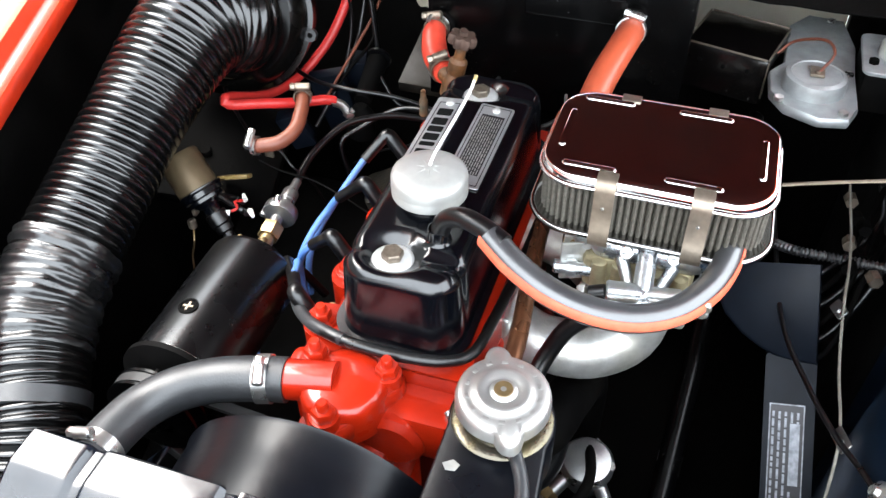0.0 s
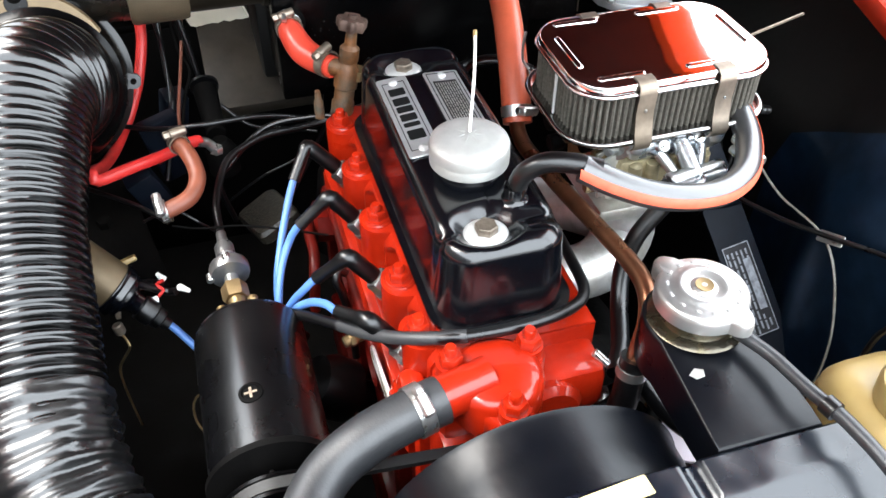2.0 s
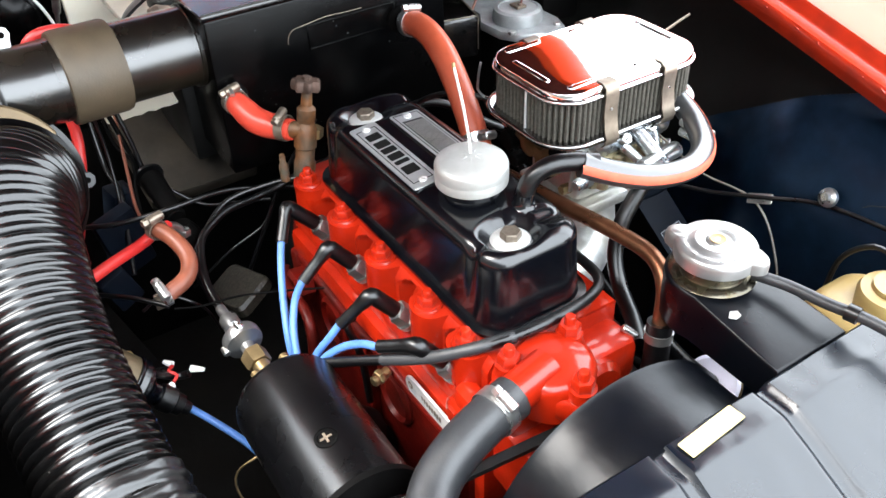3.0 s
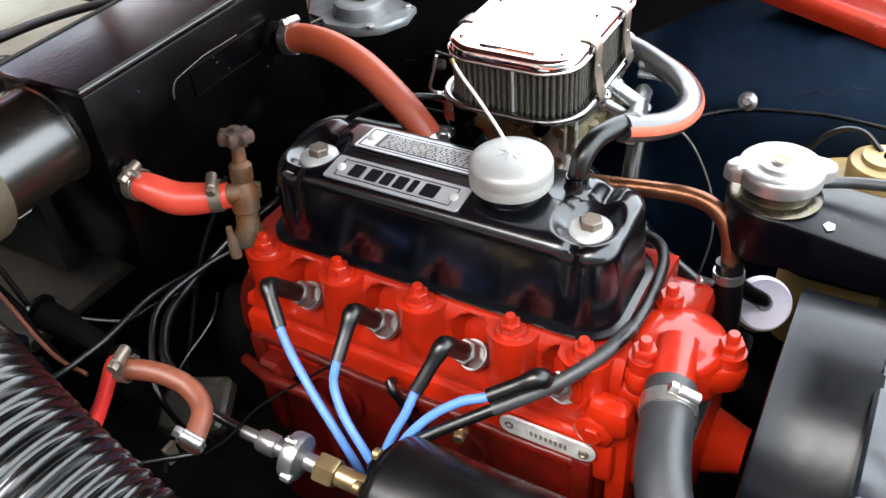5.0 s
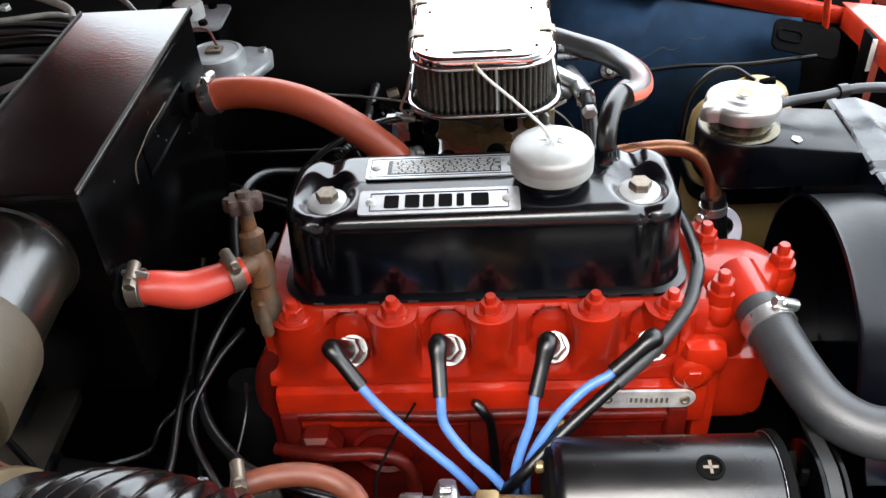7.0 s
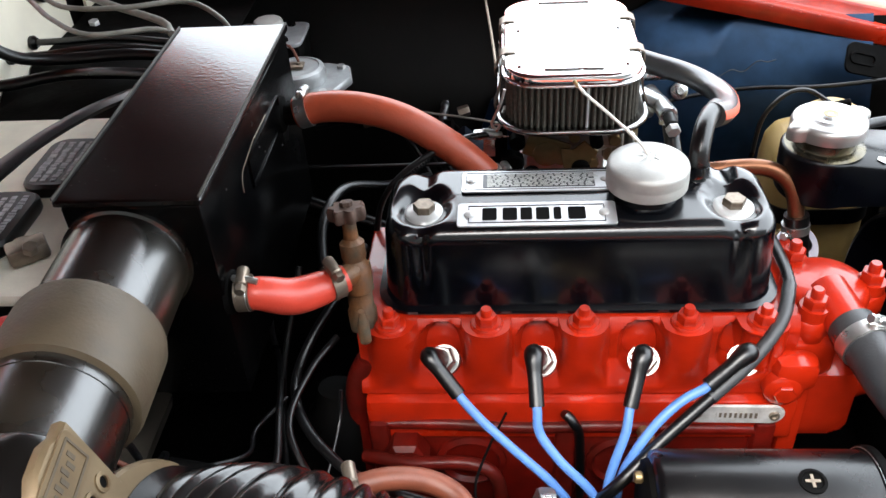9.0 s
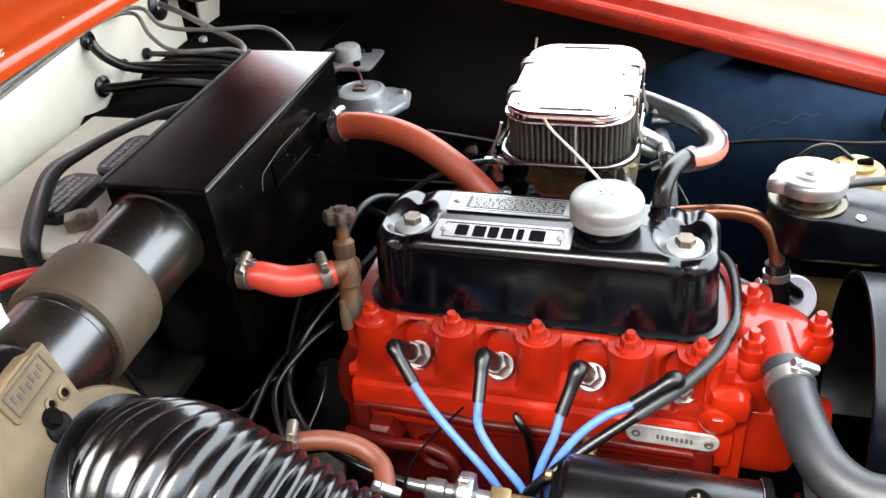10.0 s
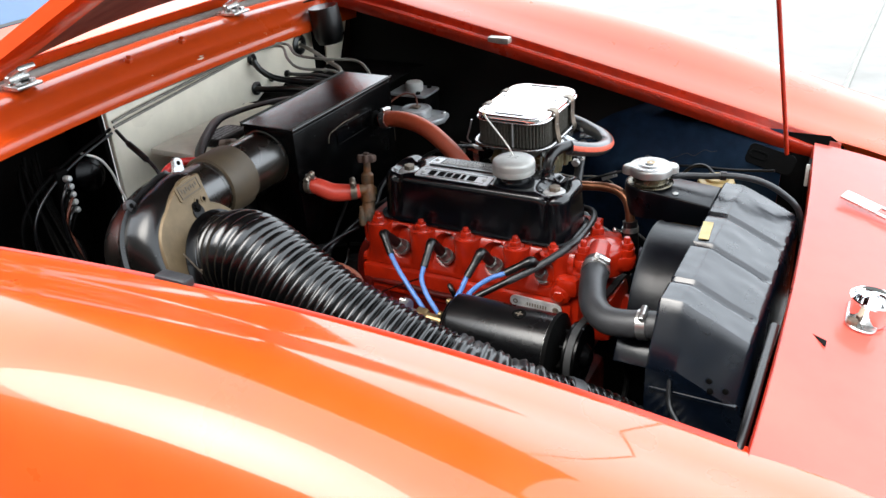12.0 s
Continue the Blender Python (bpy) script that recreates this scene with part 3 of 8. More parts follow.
part("bulkhead_recess", bm, SHADED_GRIME, car, "recess beside the bulkhead, its shade painted black")
bm = B()
rows = []
for k in range(12):
    x = -0.617 + 0.225 * k / 11
    rows.append([(x, y + (0.016 * noise.noise(Vector((x * 45, 1.7, 0))) if y < 0.12 else 0), 0.8375 + (0.004 + 0.010 * (k < 2)) * noise.noise(Vector((x * 30, y * 42, 0)))) for y in (0.118, 0.14, 0.16, 0.185, 0.21, 0.235, 0.26, 0.285, 0.31, 0.36, 0.41, 0.45, 0.49, 0.52)])
shelf_ = part("bulkhead_shelf", sheet(B(), rows, 0.002), SHADED_GRIME, car, "black painted shelf in the bulkhead corner", sharp=60)
bm.free()
bm = B()
hexagon(bm, (-0.588, 0.402, 0.836), (0, -0.15, 1), 0.007, 0.007)
part("shelf_bolt", bm, WHITE_METAL, shelf_, "bright bolt head")
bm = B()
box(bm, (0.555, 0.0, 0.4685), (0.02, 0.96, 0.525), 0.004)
part("front_bulkhead", bm, SHADED_GRIME, car, "panel ahead of the radiator, blackened for shade")

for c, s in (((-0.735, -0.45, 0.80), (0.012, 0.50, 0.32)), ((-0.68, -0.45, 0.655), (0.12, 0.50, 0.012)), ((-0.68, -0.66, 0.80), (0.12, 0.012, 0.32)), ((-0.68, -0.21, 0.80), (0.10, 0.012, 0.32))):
    part("recess_panel", box(B(), c, s, 0.003), SHADED_GRIME, car, "recess panel painted black for its shade")

bm = B()
box(bm, (-0.6165, -0.03, 0.9405), (0.006, 0.86, 0.012), 0.0015)
rail = part("scuttle_rail", bm, SEAL, car, "grey metal rail along the top of the bulkhead")
for k in range(7):
    bm = B()
    lathe(bm, (-0.6138, -0.36 + 0.11 * k, 0.941), (1, 0, 0), [(0, 0), (0.0038, 0), (0.003, 0.002), (0, 0.0026)], 12)
    part("rail_screw", bm, WHITE_METAL, rail)
for x, y in SCUTTLE_STUDS:
    bm = B()
    hexagon(bm, (x, y, 0.998), (0.35, 0, 1), 0.0085, 0.007)
    lathe(bm, (x + 0.002, y, 1.004), (0.35, 0, 1), [(0.0045, 0), (0.0045, 0.006), (0, 0.007)], 12)
    part("scuttle_nut", bm, BODY_RED, car)

# windscreen behind the scuttle
rows = [[(-0.98 - 0.30 * f - 0.10 * (y / 0.7) ** 2, y, 1.03 + 0.36 * f) for y in (-0.7, -0.45, -0.2, 0, 0.2, 0.45, 0.7)] for f in (0, 0.33, 0.66, 1)]
screen = part("windscreen", sheet(B(), rows, 0.005), GLASS, car, "sloping glass windscreen, the reflected sky painted into its blue", sharp=70)
bm = B()
sweep(bm, [(-0.98 - 0.10 * (y / 0.7) ** 2, y, 1.03) for y in (-0.72, -0.45, -0.2, 0, 0.2, 0.45, 0.72)], 0.012, 8, 0.05)
part("screen_seal", bm, RUBBER, screen, "black rubber screen seal")

bm = B()
box(bm, (0.479, 0.384, 0.700), (0.006, 0.032, 0.125), 0.0015)
corner_ = part("corner_flange", bm, SHADED_GRIME, car, "black folded flange at the front corner")
# White strip put in as the highlight along the flange's edge.
part("flange_highlight", box(B(), (0.4775, 0.366, 0.742), (0.006, 0.0025, 0.042), 0.0008), WHITE_PLASTIC, corner_, "white strip painted in as the flange's edge highlight")

# scratches and chips in the paint
part("paint_scratch", sweep(B(), [(0.206, 0.4447, 0.7035), (0.214, 0.4475, 0.7095), (0.225, 0.4498, 0.7135), (0.242, 0.4540, 0.7215), (0.251, 0.4525, 0.7190), (0.260, 0.4530, 0.7195), (0.276, 0.4588, 0.7305), (0.288, 0.4580, 0.7290), (0.300, 0.4593, 0.7315)], 0.0007, 6, 0.004), HOSE_GREY, car, "wavy pale scratch in the inner wing")
for y, w_, h_ in ((0.036, 0.026, 0.008), (0.147, 0.012, 0.005), (-0.09, 0.010, 0.004), (0.235, 0.014, 0.005)):
    bm = B()
    loft(bm, [[(-0.6085 + h_ * k * math.cos(a) * (0.6 + 0.5 * noise.noise(Vector((a, y * 9, 1)))), y + w_ * k * math.sin(a) * (0.5 + 0.3 * noise.noise(Vector((a * 1.7, y * 7, 3)))), 0.9668 - 0.02 * (y / 0.6) ** 2 - 0.34 * h_ * k * math.cos(a) * 0.6 + h) for a in [math.tau * j / 18 for j in range(18)]] for h, k in ((-0.001, 1.0), (0.0007, 1.0), (0.0009, 0.9))])
    part("paint_chip", bm, CREAM, car, "chip in the scuttle's edge down to pale primer")

# raised bonnet, hinged at the scuttle
TILT_B = radians(27)
def on_bonnet(s, y, h=0.0):
    return Vector((-0.66 + s * math.cos(TILT_B) - h * math.sin(TILT_B), y, 1.02 + s * math.sin(TILT_B) + h * math.cos(TILT_B)))
bonnet = thing("bonnet", "raised orange-red bonnet propped over the engine", "bonnet", tuple(on_bonnet(0, 0)))
def bonnet_half(s):
    return 0.510 - 0.06 * s
rows = [[on_bonnet(s, 0.052 + f * bonnet_half(s), 0.035 * (1 - f * f) + 0.02) for f in [j / 10 - 1 for j in range(21)]] for s in [1.34 * k / 16 for k in range(17)]]
part("skin", sheet(B(), rows, 0.0015), BODY_RED, bonnet, "orange-red outer skin", sharp=60)
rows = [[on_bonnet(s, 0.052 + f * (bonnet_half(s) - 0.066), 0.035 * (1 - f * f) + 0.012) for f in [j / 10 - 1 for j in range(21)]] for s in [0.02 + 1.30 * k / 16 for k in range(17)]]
part("underside", sheet(B(), rows, 0.0015), UNDERSIDE, bonnet, "underside of the bonnet, shade put into its dark red-brown", sharp=60)
for side in (1, -1):
    bm = B()
    rows = [[on_bonnet(s, 0.052 + side * (bonnet_half(s) + d), h) for d, h in ((0.0, 0.02), (0.002, 0.0), (-0.008, -0.006), (-0.058, -0.004), (-0.067, 0.016))] for s in [1.34 * k / 16 for k in range(17)]]
    sheet(bm, rows, 0.0015)
    part("side_flange", bm, BODY_RED, bonnet, "folded red side flange", sharp=50)
for y in (-0.315, 0.215):
    bm = B()
    box(bm, (-0.668, y, 1.012), (0.05, 0.05, 0.006), 0.002)
    rod(bm, (-0.672, y - 0.02, 1.022), (-0.672, y + 0.02, 1.022), 0.007, seg=12)
    box(bm, (-0.66, y, 1.034), (0.045, 0.034, 0.008), 0.002, Euler((0, -TILT_B, 0)).to_matrix().to_4x4())
    for d in (-0.014, 0.014):
        hexagon(bm, (-0.655, y + d, 1.014), (0, 0, 1), 0.006, 0.006)
    part("hinge", bm, STEEL, bonnet, "bright steel bonnet hinge")
bm = B()
sheet(bm, [[(-0.728, y, 1.006), (-0.724, y, 1.018), (-0.716, y, 1.032), (-0.704, y, 1.040)] for y in [-0.42 + 0.095 * k for k in range(11)]], 0.0015)
part("rear_flange", bm, BODY_RED, bonnet, "folded rear flange of the bonnet", sharp=60)
# prop
prop = thing("prop_rod", "thin red painted bonnet prop rod", "prop rod", (0.434, 0.414, 0.75))
bm = B()
sweep(bm, [(0.436, 0.415, 0.735), (0.434, 0.414, 0.76), (0.40, 0.398, 0.98), (0.36, 0.376, 1.24), (0.322, 0.340, 1.49)], 0.0042, 10, 0.03)
part("rod", bm, LIP_RED, prop)
mb = Matrix.Translation((0.408, 0.403, 0.749)) @ Euler((radians(52), radians(14), 0)).to_matrix().to_4x4()
bm = B()
slab(bm, rounded(0.088, 0.040, 0.010, 5), mb, 0.004, 0.001)
box(bm, (0.436, 0.413, 0.742), (0.016, 0.022, 0.012), 0.003)
bracket_ = part("pivot_bracket", bm, SHADED_GRIME, prop, "black pressed pivot bracket")
bm = B()
loft(bm, [[mb @ Vector((x - 0.022, y, z)) for x, y in rounded(0.030 + 2 * k, 0.011 + 2 * k, 0.0055 + k, 6)] for z, k in ((0.0038, 0.003), (0.0062, 0.0022), (0.0062, 0.0), (0.0038, -0.0005))], cap=False)
part("keyhole_rim", bm, SHADED_GRIME, bracket_, "raised rim of the keyhole slot")


# ---- engine ----
STUDS = (-0.167, -0.081, 0.004, 0.093, 0.158)
PLUGS = (-0.122, -0.035, 0.056, 0.143)
engine = thing("engine", "red enamelled four-cylinder engine with a cast-iron head", "engine", (0, 0, 0.31))
HY0, HY1, HZ0, HZ1 = -0.072, 0.085, 0.662, 0.735
# head: a casting whose near side waves in and out round the stud bosses
def head_side(x, z):
    """How far the near side stands out at x and height z: stud pillars, and an arched pocket over each plug."""
    y = HY0 + 0.008 + 0.008 * max(0, (z - 0.721) / 0.014) ** 1.5
    for s in STUDS:
        d = abs(x - s)
        if d < 0.022:
            y = min(y, HY0 + 0.009 - math.sqrt(max(0, 0.022 ** 2 - d * d)) * 0.85)
    for p in PLUGS:
        up = max(0, (z - 0.716) / 0.0165) if z > 0.716 else max(0, (0.700 - z) / 0.022)
        d = math.hypot((x - p) / 0.021, up)
        if d < 1:
            y += 0.020 * (1 - d ** 3)
    lower = max(0, (0.692 - z) / 0.024)
    return y * (1 - min(1, lower)) + (HY0 - 0.006) * min(1, lower)
bm = B()
zs = [HZ0 + (HZ1 - HZ0) * k / 34 for k in range(35)]
hx = [-0.198 + 0.0024 * k for k in range(163)]
grid = [[(x, head_side(x, z), z) for x in hx] for z in zs]
sheet(bm, grid)
top = [[(x, head_side(x, HZ1) * (1 - f) + HY1 * f, HZ1) for x in hx] for f in (0, 0.25, 1)]
sheet(bm, top)
for x in (hx[0], hx[-1]):
    sheet(bm, [[(x, head_side(x, z), z), (x, HY1, z)] for z in zs])
sheet(bm, [[(x, HY1, z) for x in (hx[0], hx[-1])] for z in (HZ0, HZ1)])
bmesh.ops.remove_doubles(bm, verts=bm.verts[:], dist=0.0004)
part("cylinder_head", bm, ENGINE_RED, engine, sharp=50)
for s in STUDS:
    bm = B()
    lathe(bm, (s, HY0 + 0.008, 0.690), (0, 0, 1), [(0.0155, 0), (0.0155, 0.044), (0.0135, 0.047), (0, 0.047)], 24)
    boss = part("stud_boss", bm, ENGINE_RED, engine)
    bm = B()
    lathe(bm, (s, HY0 + 0.007, 0.7368), (0, 0, 1), [(0, 0), (0.0125, 0), (0.0125, 0.0015), (0, 0.0015)], 20)
    hexagon(bm, (s, HY0 + 0.007, 0.738), (0, 0, 1), 0.0098, 0.009)
    lathe(bm, (s, HY0 + 0.007, 0.746), (0, 0, 1), [(0.0052, 0), (0.0052, 0.006), (0.0042, 0.008), (0, 0.008)], 14)
    part("stud_nut", bm, ENGINE_RED, boss)
# plug cones between the bosses
for p in PLUGS:
    bm = B()
    lathe(bm, (p, HY0 + 0.024, 0.704), (0, -0.92, 0.25), [(0.019, -0.008), (0.018, 0.002), (0.0145, 0.004), (0, 0.004)], 24)
    part("plug_seat", bm, ENGINE_RED, engine)
# block: lower castings in a red darkened for shade and grime
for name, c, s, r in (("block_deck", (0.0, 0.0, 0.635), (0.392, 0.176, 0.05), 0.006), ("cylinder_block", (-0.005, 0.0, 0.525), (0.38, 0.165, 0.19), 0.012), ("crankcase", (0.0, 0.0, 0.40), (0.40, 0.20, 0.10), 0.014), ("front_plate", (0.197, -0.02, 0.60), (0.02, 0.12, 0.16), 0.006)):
    part(name, box(B(), c, s, r), ENGINE_RED if name in ("block_deck", "front_plate") else SHADED_BLOCK_RED, engine, "oily red casting; low block parts hold painted shade")
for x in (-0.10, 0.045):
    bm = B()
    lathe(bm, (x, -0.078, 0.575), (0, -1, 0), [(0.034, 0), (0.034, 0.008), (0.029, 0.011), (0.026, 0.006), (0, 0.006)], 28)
    part("freeze_plug", bm, SHADED_BLOCK_RED, engine)
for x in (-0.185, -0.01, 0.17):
    part("block_rib", box(B(), (x, -0.084, 0.56), (0.02, 0.02, 0.15), 0.006), SHADED_BLOCK_RED, engine)
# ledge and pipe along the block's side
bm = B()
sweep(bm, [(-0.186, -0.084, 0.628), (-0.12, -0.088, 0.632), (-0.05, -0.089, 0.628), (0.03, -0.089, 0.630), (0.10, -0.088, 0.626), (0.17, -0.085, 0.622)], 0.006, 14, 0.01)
part("side_ledge", bm, SHADED_BLOCK_RED, engine, "cast ledge along the block")
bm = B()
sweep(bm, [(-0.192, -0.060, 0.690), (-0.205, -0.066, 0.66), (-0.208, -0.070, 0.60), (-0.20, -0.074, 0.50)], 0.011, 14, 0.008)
part("rear_flange", bm, SHADED_BLOCK_RED, engine, "dirty red rear flange with shade in its colour")
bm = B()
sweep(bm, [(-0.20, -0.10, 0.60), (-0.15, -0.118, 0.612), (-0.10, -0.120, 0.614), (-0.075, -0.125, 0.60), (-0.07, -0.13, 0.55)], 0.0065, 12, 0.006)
part("oil_pipe", bm, SHADED_BLOCK_RED, engine, "red painted oil pipe")
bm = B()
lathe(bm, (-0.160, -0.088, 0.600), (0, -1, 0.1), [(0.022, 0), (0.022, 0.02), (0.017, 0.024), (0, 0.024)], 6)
part("relief_valve", bm, SHADED_BLOCK_RED, engine, "red painted relief-valve nut")
bm = B()
sweep(bm, [(-0.012, -0.098, 0.655), (-0.010, -0.106, 0.662), (-0.004, -0.110, 0.655), (0.0, -0.106, 0.64), (0.003, -0.10, 0.60), (0.005, -0.098, 0.54)], 0.0045, 10, 0.005)
part("dipstick", bm, RUBBER, engine, "black looped dipstick handle")
bm = B()
box(bm, (0.188, -0.078, 0.690), (0.040, 0.026, 0.036), 0.011)
lathe(bm, (0.178, -0.084, 0.676), (0, -1, 0), [(0.017, -0.01), (0.017, 0.006), (0.013, 0.009), (0, 0.009)], 24)
hexagon(bm, (0.178, -0.090, 0.676), (0, -1, 0), 0.010, 0.006)
part("core_plug", bm, ENGINE_RED, engine)
bm = B()
slab(bm, rounded(0.088, 0.021, 0.0104, 8), Matrix.Translation((0.139, -0.0925, 0.652)) @ Euler((radians(90), radians(3), radians(2))).to_matrix().to_4x4(), 0.003)
tag = part("number_tag", bm, TAG_METAL, engine, "stamped aluminium number tag")
for x in (0.105, 0.173):
    bm = B()
    lathe(bm, (x, -0.095, 0.654 - (x - 0.105) * 0.05), (0, -1, 0), [(0.0048, 0), (0.0044, 0.002), (0.0024, 0.0024), (0.0018, 0.001), (0, 0.001)], 14)
    part("rivet", bm, DULL_STEEL, tag)
for k in range(9):
    bm = B()
    box(bm, (0.121 + 0.0045 * k, -0.0957, 0.6525 - 0.0002 * k), (0.0022, 0.0008, 0.006), 0)
    part("stamped_bar", bm, DULL_STEEL, tag)
# thermostat housing
bm = B()
th = [(0.203, 0.018), (0.262, -0.016), (0.203, -0.050)]
hull = []
for k in range(64):
    a = math.tau * k / 64
    d = Vector((math.cos(a), math.sin(a)))
    hull.append(max((Vector(q) for q in th), key=lambda v: v.dot(d)) + d * 0.015)
slab(bm, [tuple(h) for h in hull], Matrix.Translation((0, 0, 0.706)), 0.024, 0.003)
lathe(bm, (0.222, -0.016, 0.700), (0, 0, 1), [(0.039, 0), (0.039, 0.033), (0.0365, 0.039), (0.031, 0.042), (0.015, 0.0435), (0, 0.044)], 40)
sweep(bm, [(0.222, -0.022, 0.735), (0.226, -0.045, 0.733), (0.231, -0.078, 0.730)], 0.0185, 20, 0.006)
housing = part("thermostat_housing", bm, ENGINE_RED, engine, "red painted thermostat housing", sharp=45)
box_bm = B()
box(box_bm, (0.205, 0.01, 0.690), (0.05, 0.15, 0.055), 0.012)
lathe(box_bm, (0.232, 0.03, 0.685), (1, 0, 0), [(0.03, -0.03), (0.03, 0.0), (0.024, 0.006), (0, 0.006)], 28)
part("head_front", box_bm, ENGINE_RED, engine, "front end of the head casting")
for x, y in th:
    bm = B()
    lathe(bm, (x, y, 0.715), (0, 0, 1), [(0.0135, 0), (0.0125, 0.026), (0, 0.026)], 22)
    hexagon(bm, (x, y, 0.741), (0, 0, 1), 0.0105, 0.010)
    lathe(bm, (x, y, 0.750), (0, 0, 1), [(0.0055, 0), (0.0055, 0.008), (0.0042, 0.010), (0, 0.010)], 14)
    part("housing_nut", bm, ENGINE_RED, housing)
# water pump and front of the block
bm = B()
box(bm, (0.225, -0.02, 0.63), (0.07, 0.10, 0.09), 0.02)
lathe(bm, (0.20, -0.01, 0.62), (1, 0, 0), [(0.05, 0), (0.05, 0.04), (0.03, 0.06), (0.02, 0.09), (0, 0.09)], 32)
part("water_pump", bm, ENGINE_RED, engine, "dirty red water pump")

# rocker cover
cover = thing("rocker_cover", "glossy black pressed-steel rocker cover with riveted plates", "rocker cover", (0, 0.012, 0.736))
CX, CY, CL, CW, CZ = -0.001, 0.012, 0.345, 0.116, 0.737
def ease(f):
    f = min(1, max(0, f))
    return f * f * (3 - 2 * f)
rings = []
R_SH, TOP = 0.015, 0.0835
steps = [(-0.007, 0.0), (-0.007, 0.003), (-0.0005, 0.0038), (0.0003, 0.007), (0.0012, 0.02), (0.002, 0.035), (0.003, 0.05), (0.004, TOP - R_SH)]
steps += [(0.004 + R_SH * (1 - math.cos(radians(a))), TOP - R_SH + R_SH * math.sin(radians(a))) for a in (10, 20, 30, 40, 50, 60, 70, 80, 90)]
steps += [(d, TOP + 0.0014 * (d - 0.019) / 0.038) for d in (0.0215, 0.024, 0.0265, 0.029, 0.032, 0.035, 0.038, 0.041, 0.044, 0.047, 0.050, 0.053, 0.0575)]
for d, h in steps:
    ring = []
    for x, y in rounded(CL - 2 * d, CW - 2 * d, max(0.030 - d * 0.6, 0.0005), 12, 150, 24):
        f = ease((h - 0.030) / (TOP - 0.030))
        sink = inn = 0
        for b_ in (-0.135, 0.135):
            dx = x - b_
            dish = ease(1.45 - math.hypot(dx, (y + 0.011) * 0.8) / 0.0215)
            cross = math.exp(-(dx / 0.0085) ** 2)
            sink = max(sink, 0.0125 * dish, 0.0055 * cross)
            inn = max(inn, 0.0034 * math.exp(-(dx / 0.0055) ** 2) * ease((h - 0.012) / 0.05))
        hump = 0.004 * ease(1 - math.hypot(x - 0.061, y + 0.002) / 0.046) if d > 0.02 else 0
        k = (abs(y) - inn * (1 if h < TOP - 0.004 else 0)) / max(1e-6, abs(y)) if abs(y) > 0.03 else 1
        ring.append((CX + x, CY + y * k, CZ + h - sink * f + hump))
    rings.append(ring)
bm = B()
loft(bm, rings)
part("cover_shell", bm, COVER_BLACK, cover, sharp=60)
bm = B()
slab(bm, rounded(CL + 0.010, CW + 0.010, 0.033, 10), Matrix.Translation((CX, CY, CZ - 0.003)), 0.003, 0.0006)
part("gasket", bm, RUBBER, cover, "dark cork gasket")
for x in (-0.135, 0.135):
    bm = B()
    lathe(bm, (x, 0.001, 0.803), (0, 0, 1), [(0.0, 0), (0.020, 0), (0.0205, 0.003), (0.019, 0.008), (0.0155, 0.0105), (0.0, 0.0105)], 36)
    w = part("cup_washer", bm, WHITE_METAL, cover, "pale cup washer")
    bm = B()
    hexagon(bm, (x, 0.001, 0.8132), (0, 0, 1), 0.0100, 0.0075)
    part("bolt_head", bm, BOLT, w, "worn brownish bolt head")
# plates
def plate(parent, name, c, w, h, mat, label, tilt=0.0):
    m = Matrix.Translation(c) @ Euler((tilt, 0, 0)).to_matrix().to_4x4()
    bm = B()
    slab(bm, rounded(w, h, 0.003, 4), m, 0.0016, 0.0004)
    return part(name, bm, mat, parent, label), m
np_, m1 = plate(cover, "name_plate", (-0.0365, -0.0205, 0.8212), 0.136, 0.031, PLATE, "bright name plate with a row of black marks", radians(5))
def frame_lines(parent, m, w, h, mat, t=0.0007):
    for c, s in (((0, h / 2), (w, t)), ((0, -h / 2), (w, t)), ((w / 2, 0), (t, h)), ((-w / 2, 0), (t, h))):
        bm = B()
        box(bm, (0, 0, 0), (*s, 0.0004), 0)
        bmesh.ops.transform(bm, matrix=m @ Matrix.Translation((*c, 0.0018)), verts=bm.verts[:])
        part("border_line", bm, mat, parent)
frame_lines(np_, m1, 0.116, 0.022, INK)
# the maker's mark: plain dark strokes, two to a character
for lx, w, h in ((-0.040, 0.0125, 0.0160), (-0.0225, 0.0125, 0.0160), (-0.0085, 0.0100, 0.0160), (0.0055, 0.0115, 0.0160), (0.0180, 0.0065, 0.0160), (0.0345, 0.0150, 0.0160)):
    bm = B()
    slab(bm, rounded(w, h, 0.0016, 3), m1 @ Matrix.Translation((lx, 0, 0.0017)), 0.0005, 0.0001)
    part("mark", bm, INK, np_)
dp, m2 = plate(cover, "patent_plate", (-0.033, 0.030, 0.8222), 0.138, 0.036, PLATE, "bright patent plate with small dark print", radians(-3))
bm = B()
box(bm, (0, 0, 0), (0.10, 0.024, 0.0004), 0)
bmesh.ops.transform(bm, matrix=m2 @ Matrix.Translation((0.0, 0, 0.0018)), verts=bm.verts[:])
part("print_ground", bm, PLATE_DARK, dp)
frame_lines(dp, m2, 0.130, 0.030, INK)
rng = random.Random(5)
for k in range(9):
    bm = B()
    x = -0.046
    while x < 0.046:
        w = rng.uniform(0.003, 0.009)
        box(bm, (x + w / 2, 0.0100 - 0.0025 * k, 0.0022), (w, 0.0011, 0.0003), 0)
        x += w + 0.0016
    bmesh.ops.transform(bm, matrix=m2, verts=bm.verts[:])
    part("print_line", bm, ALU, dp)
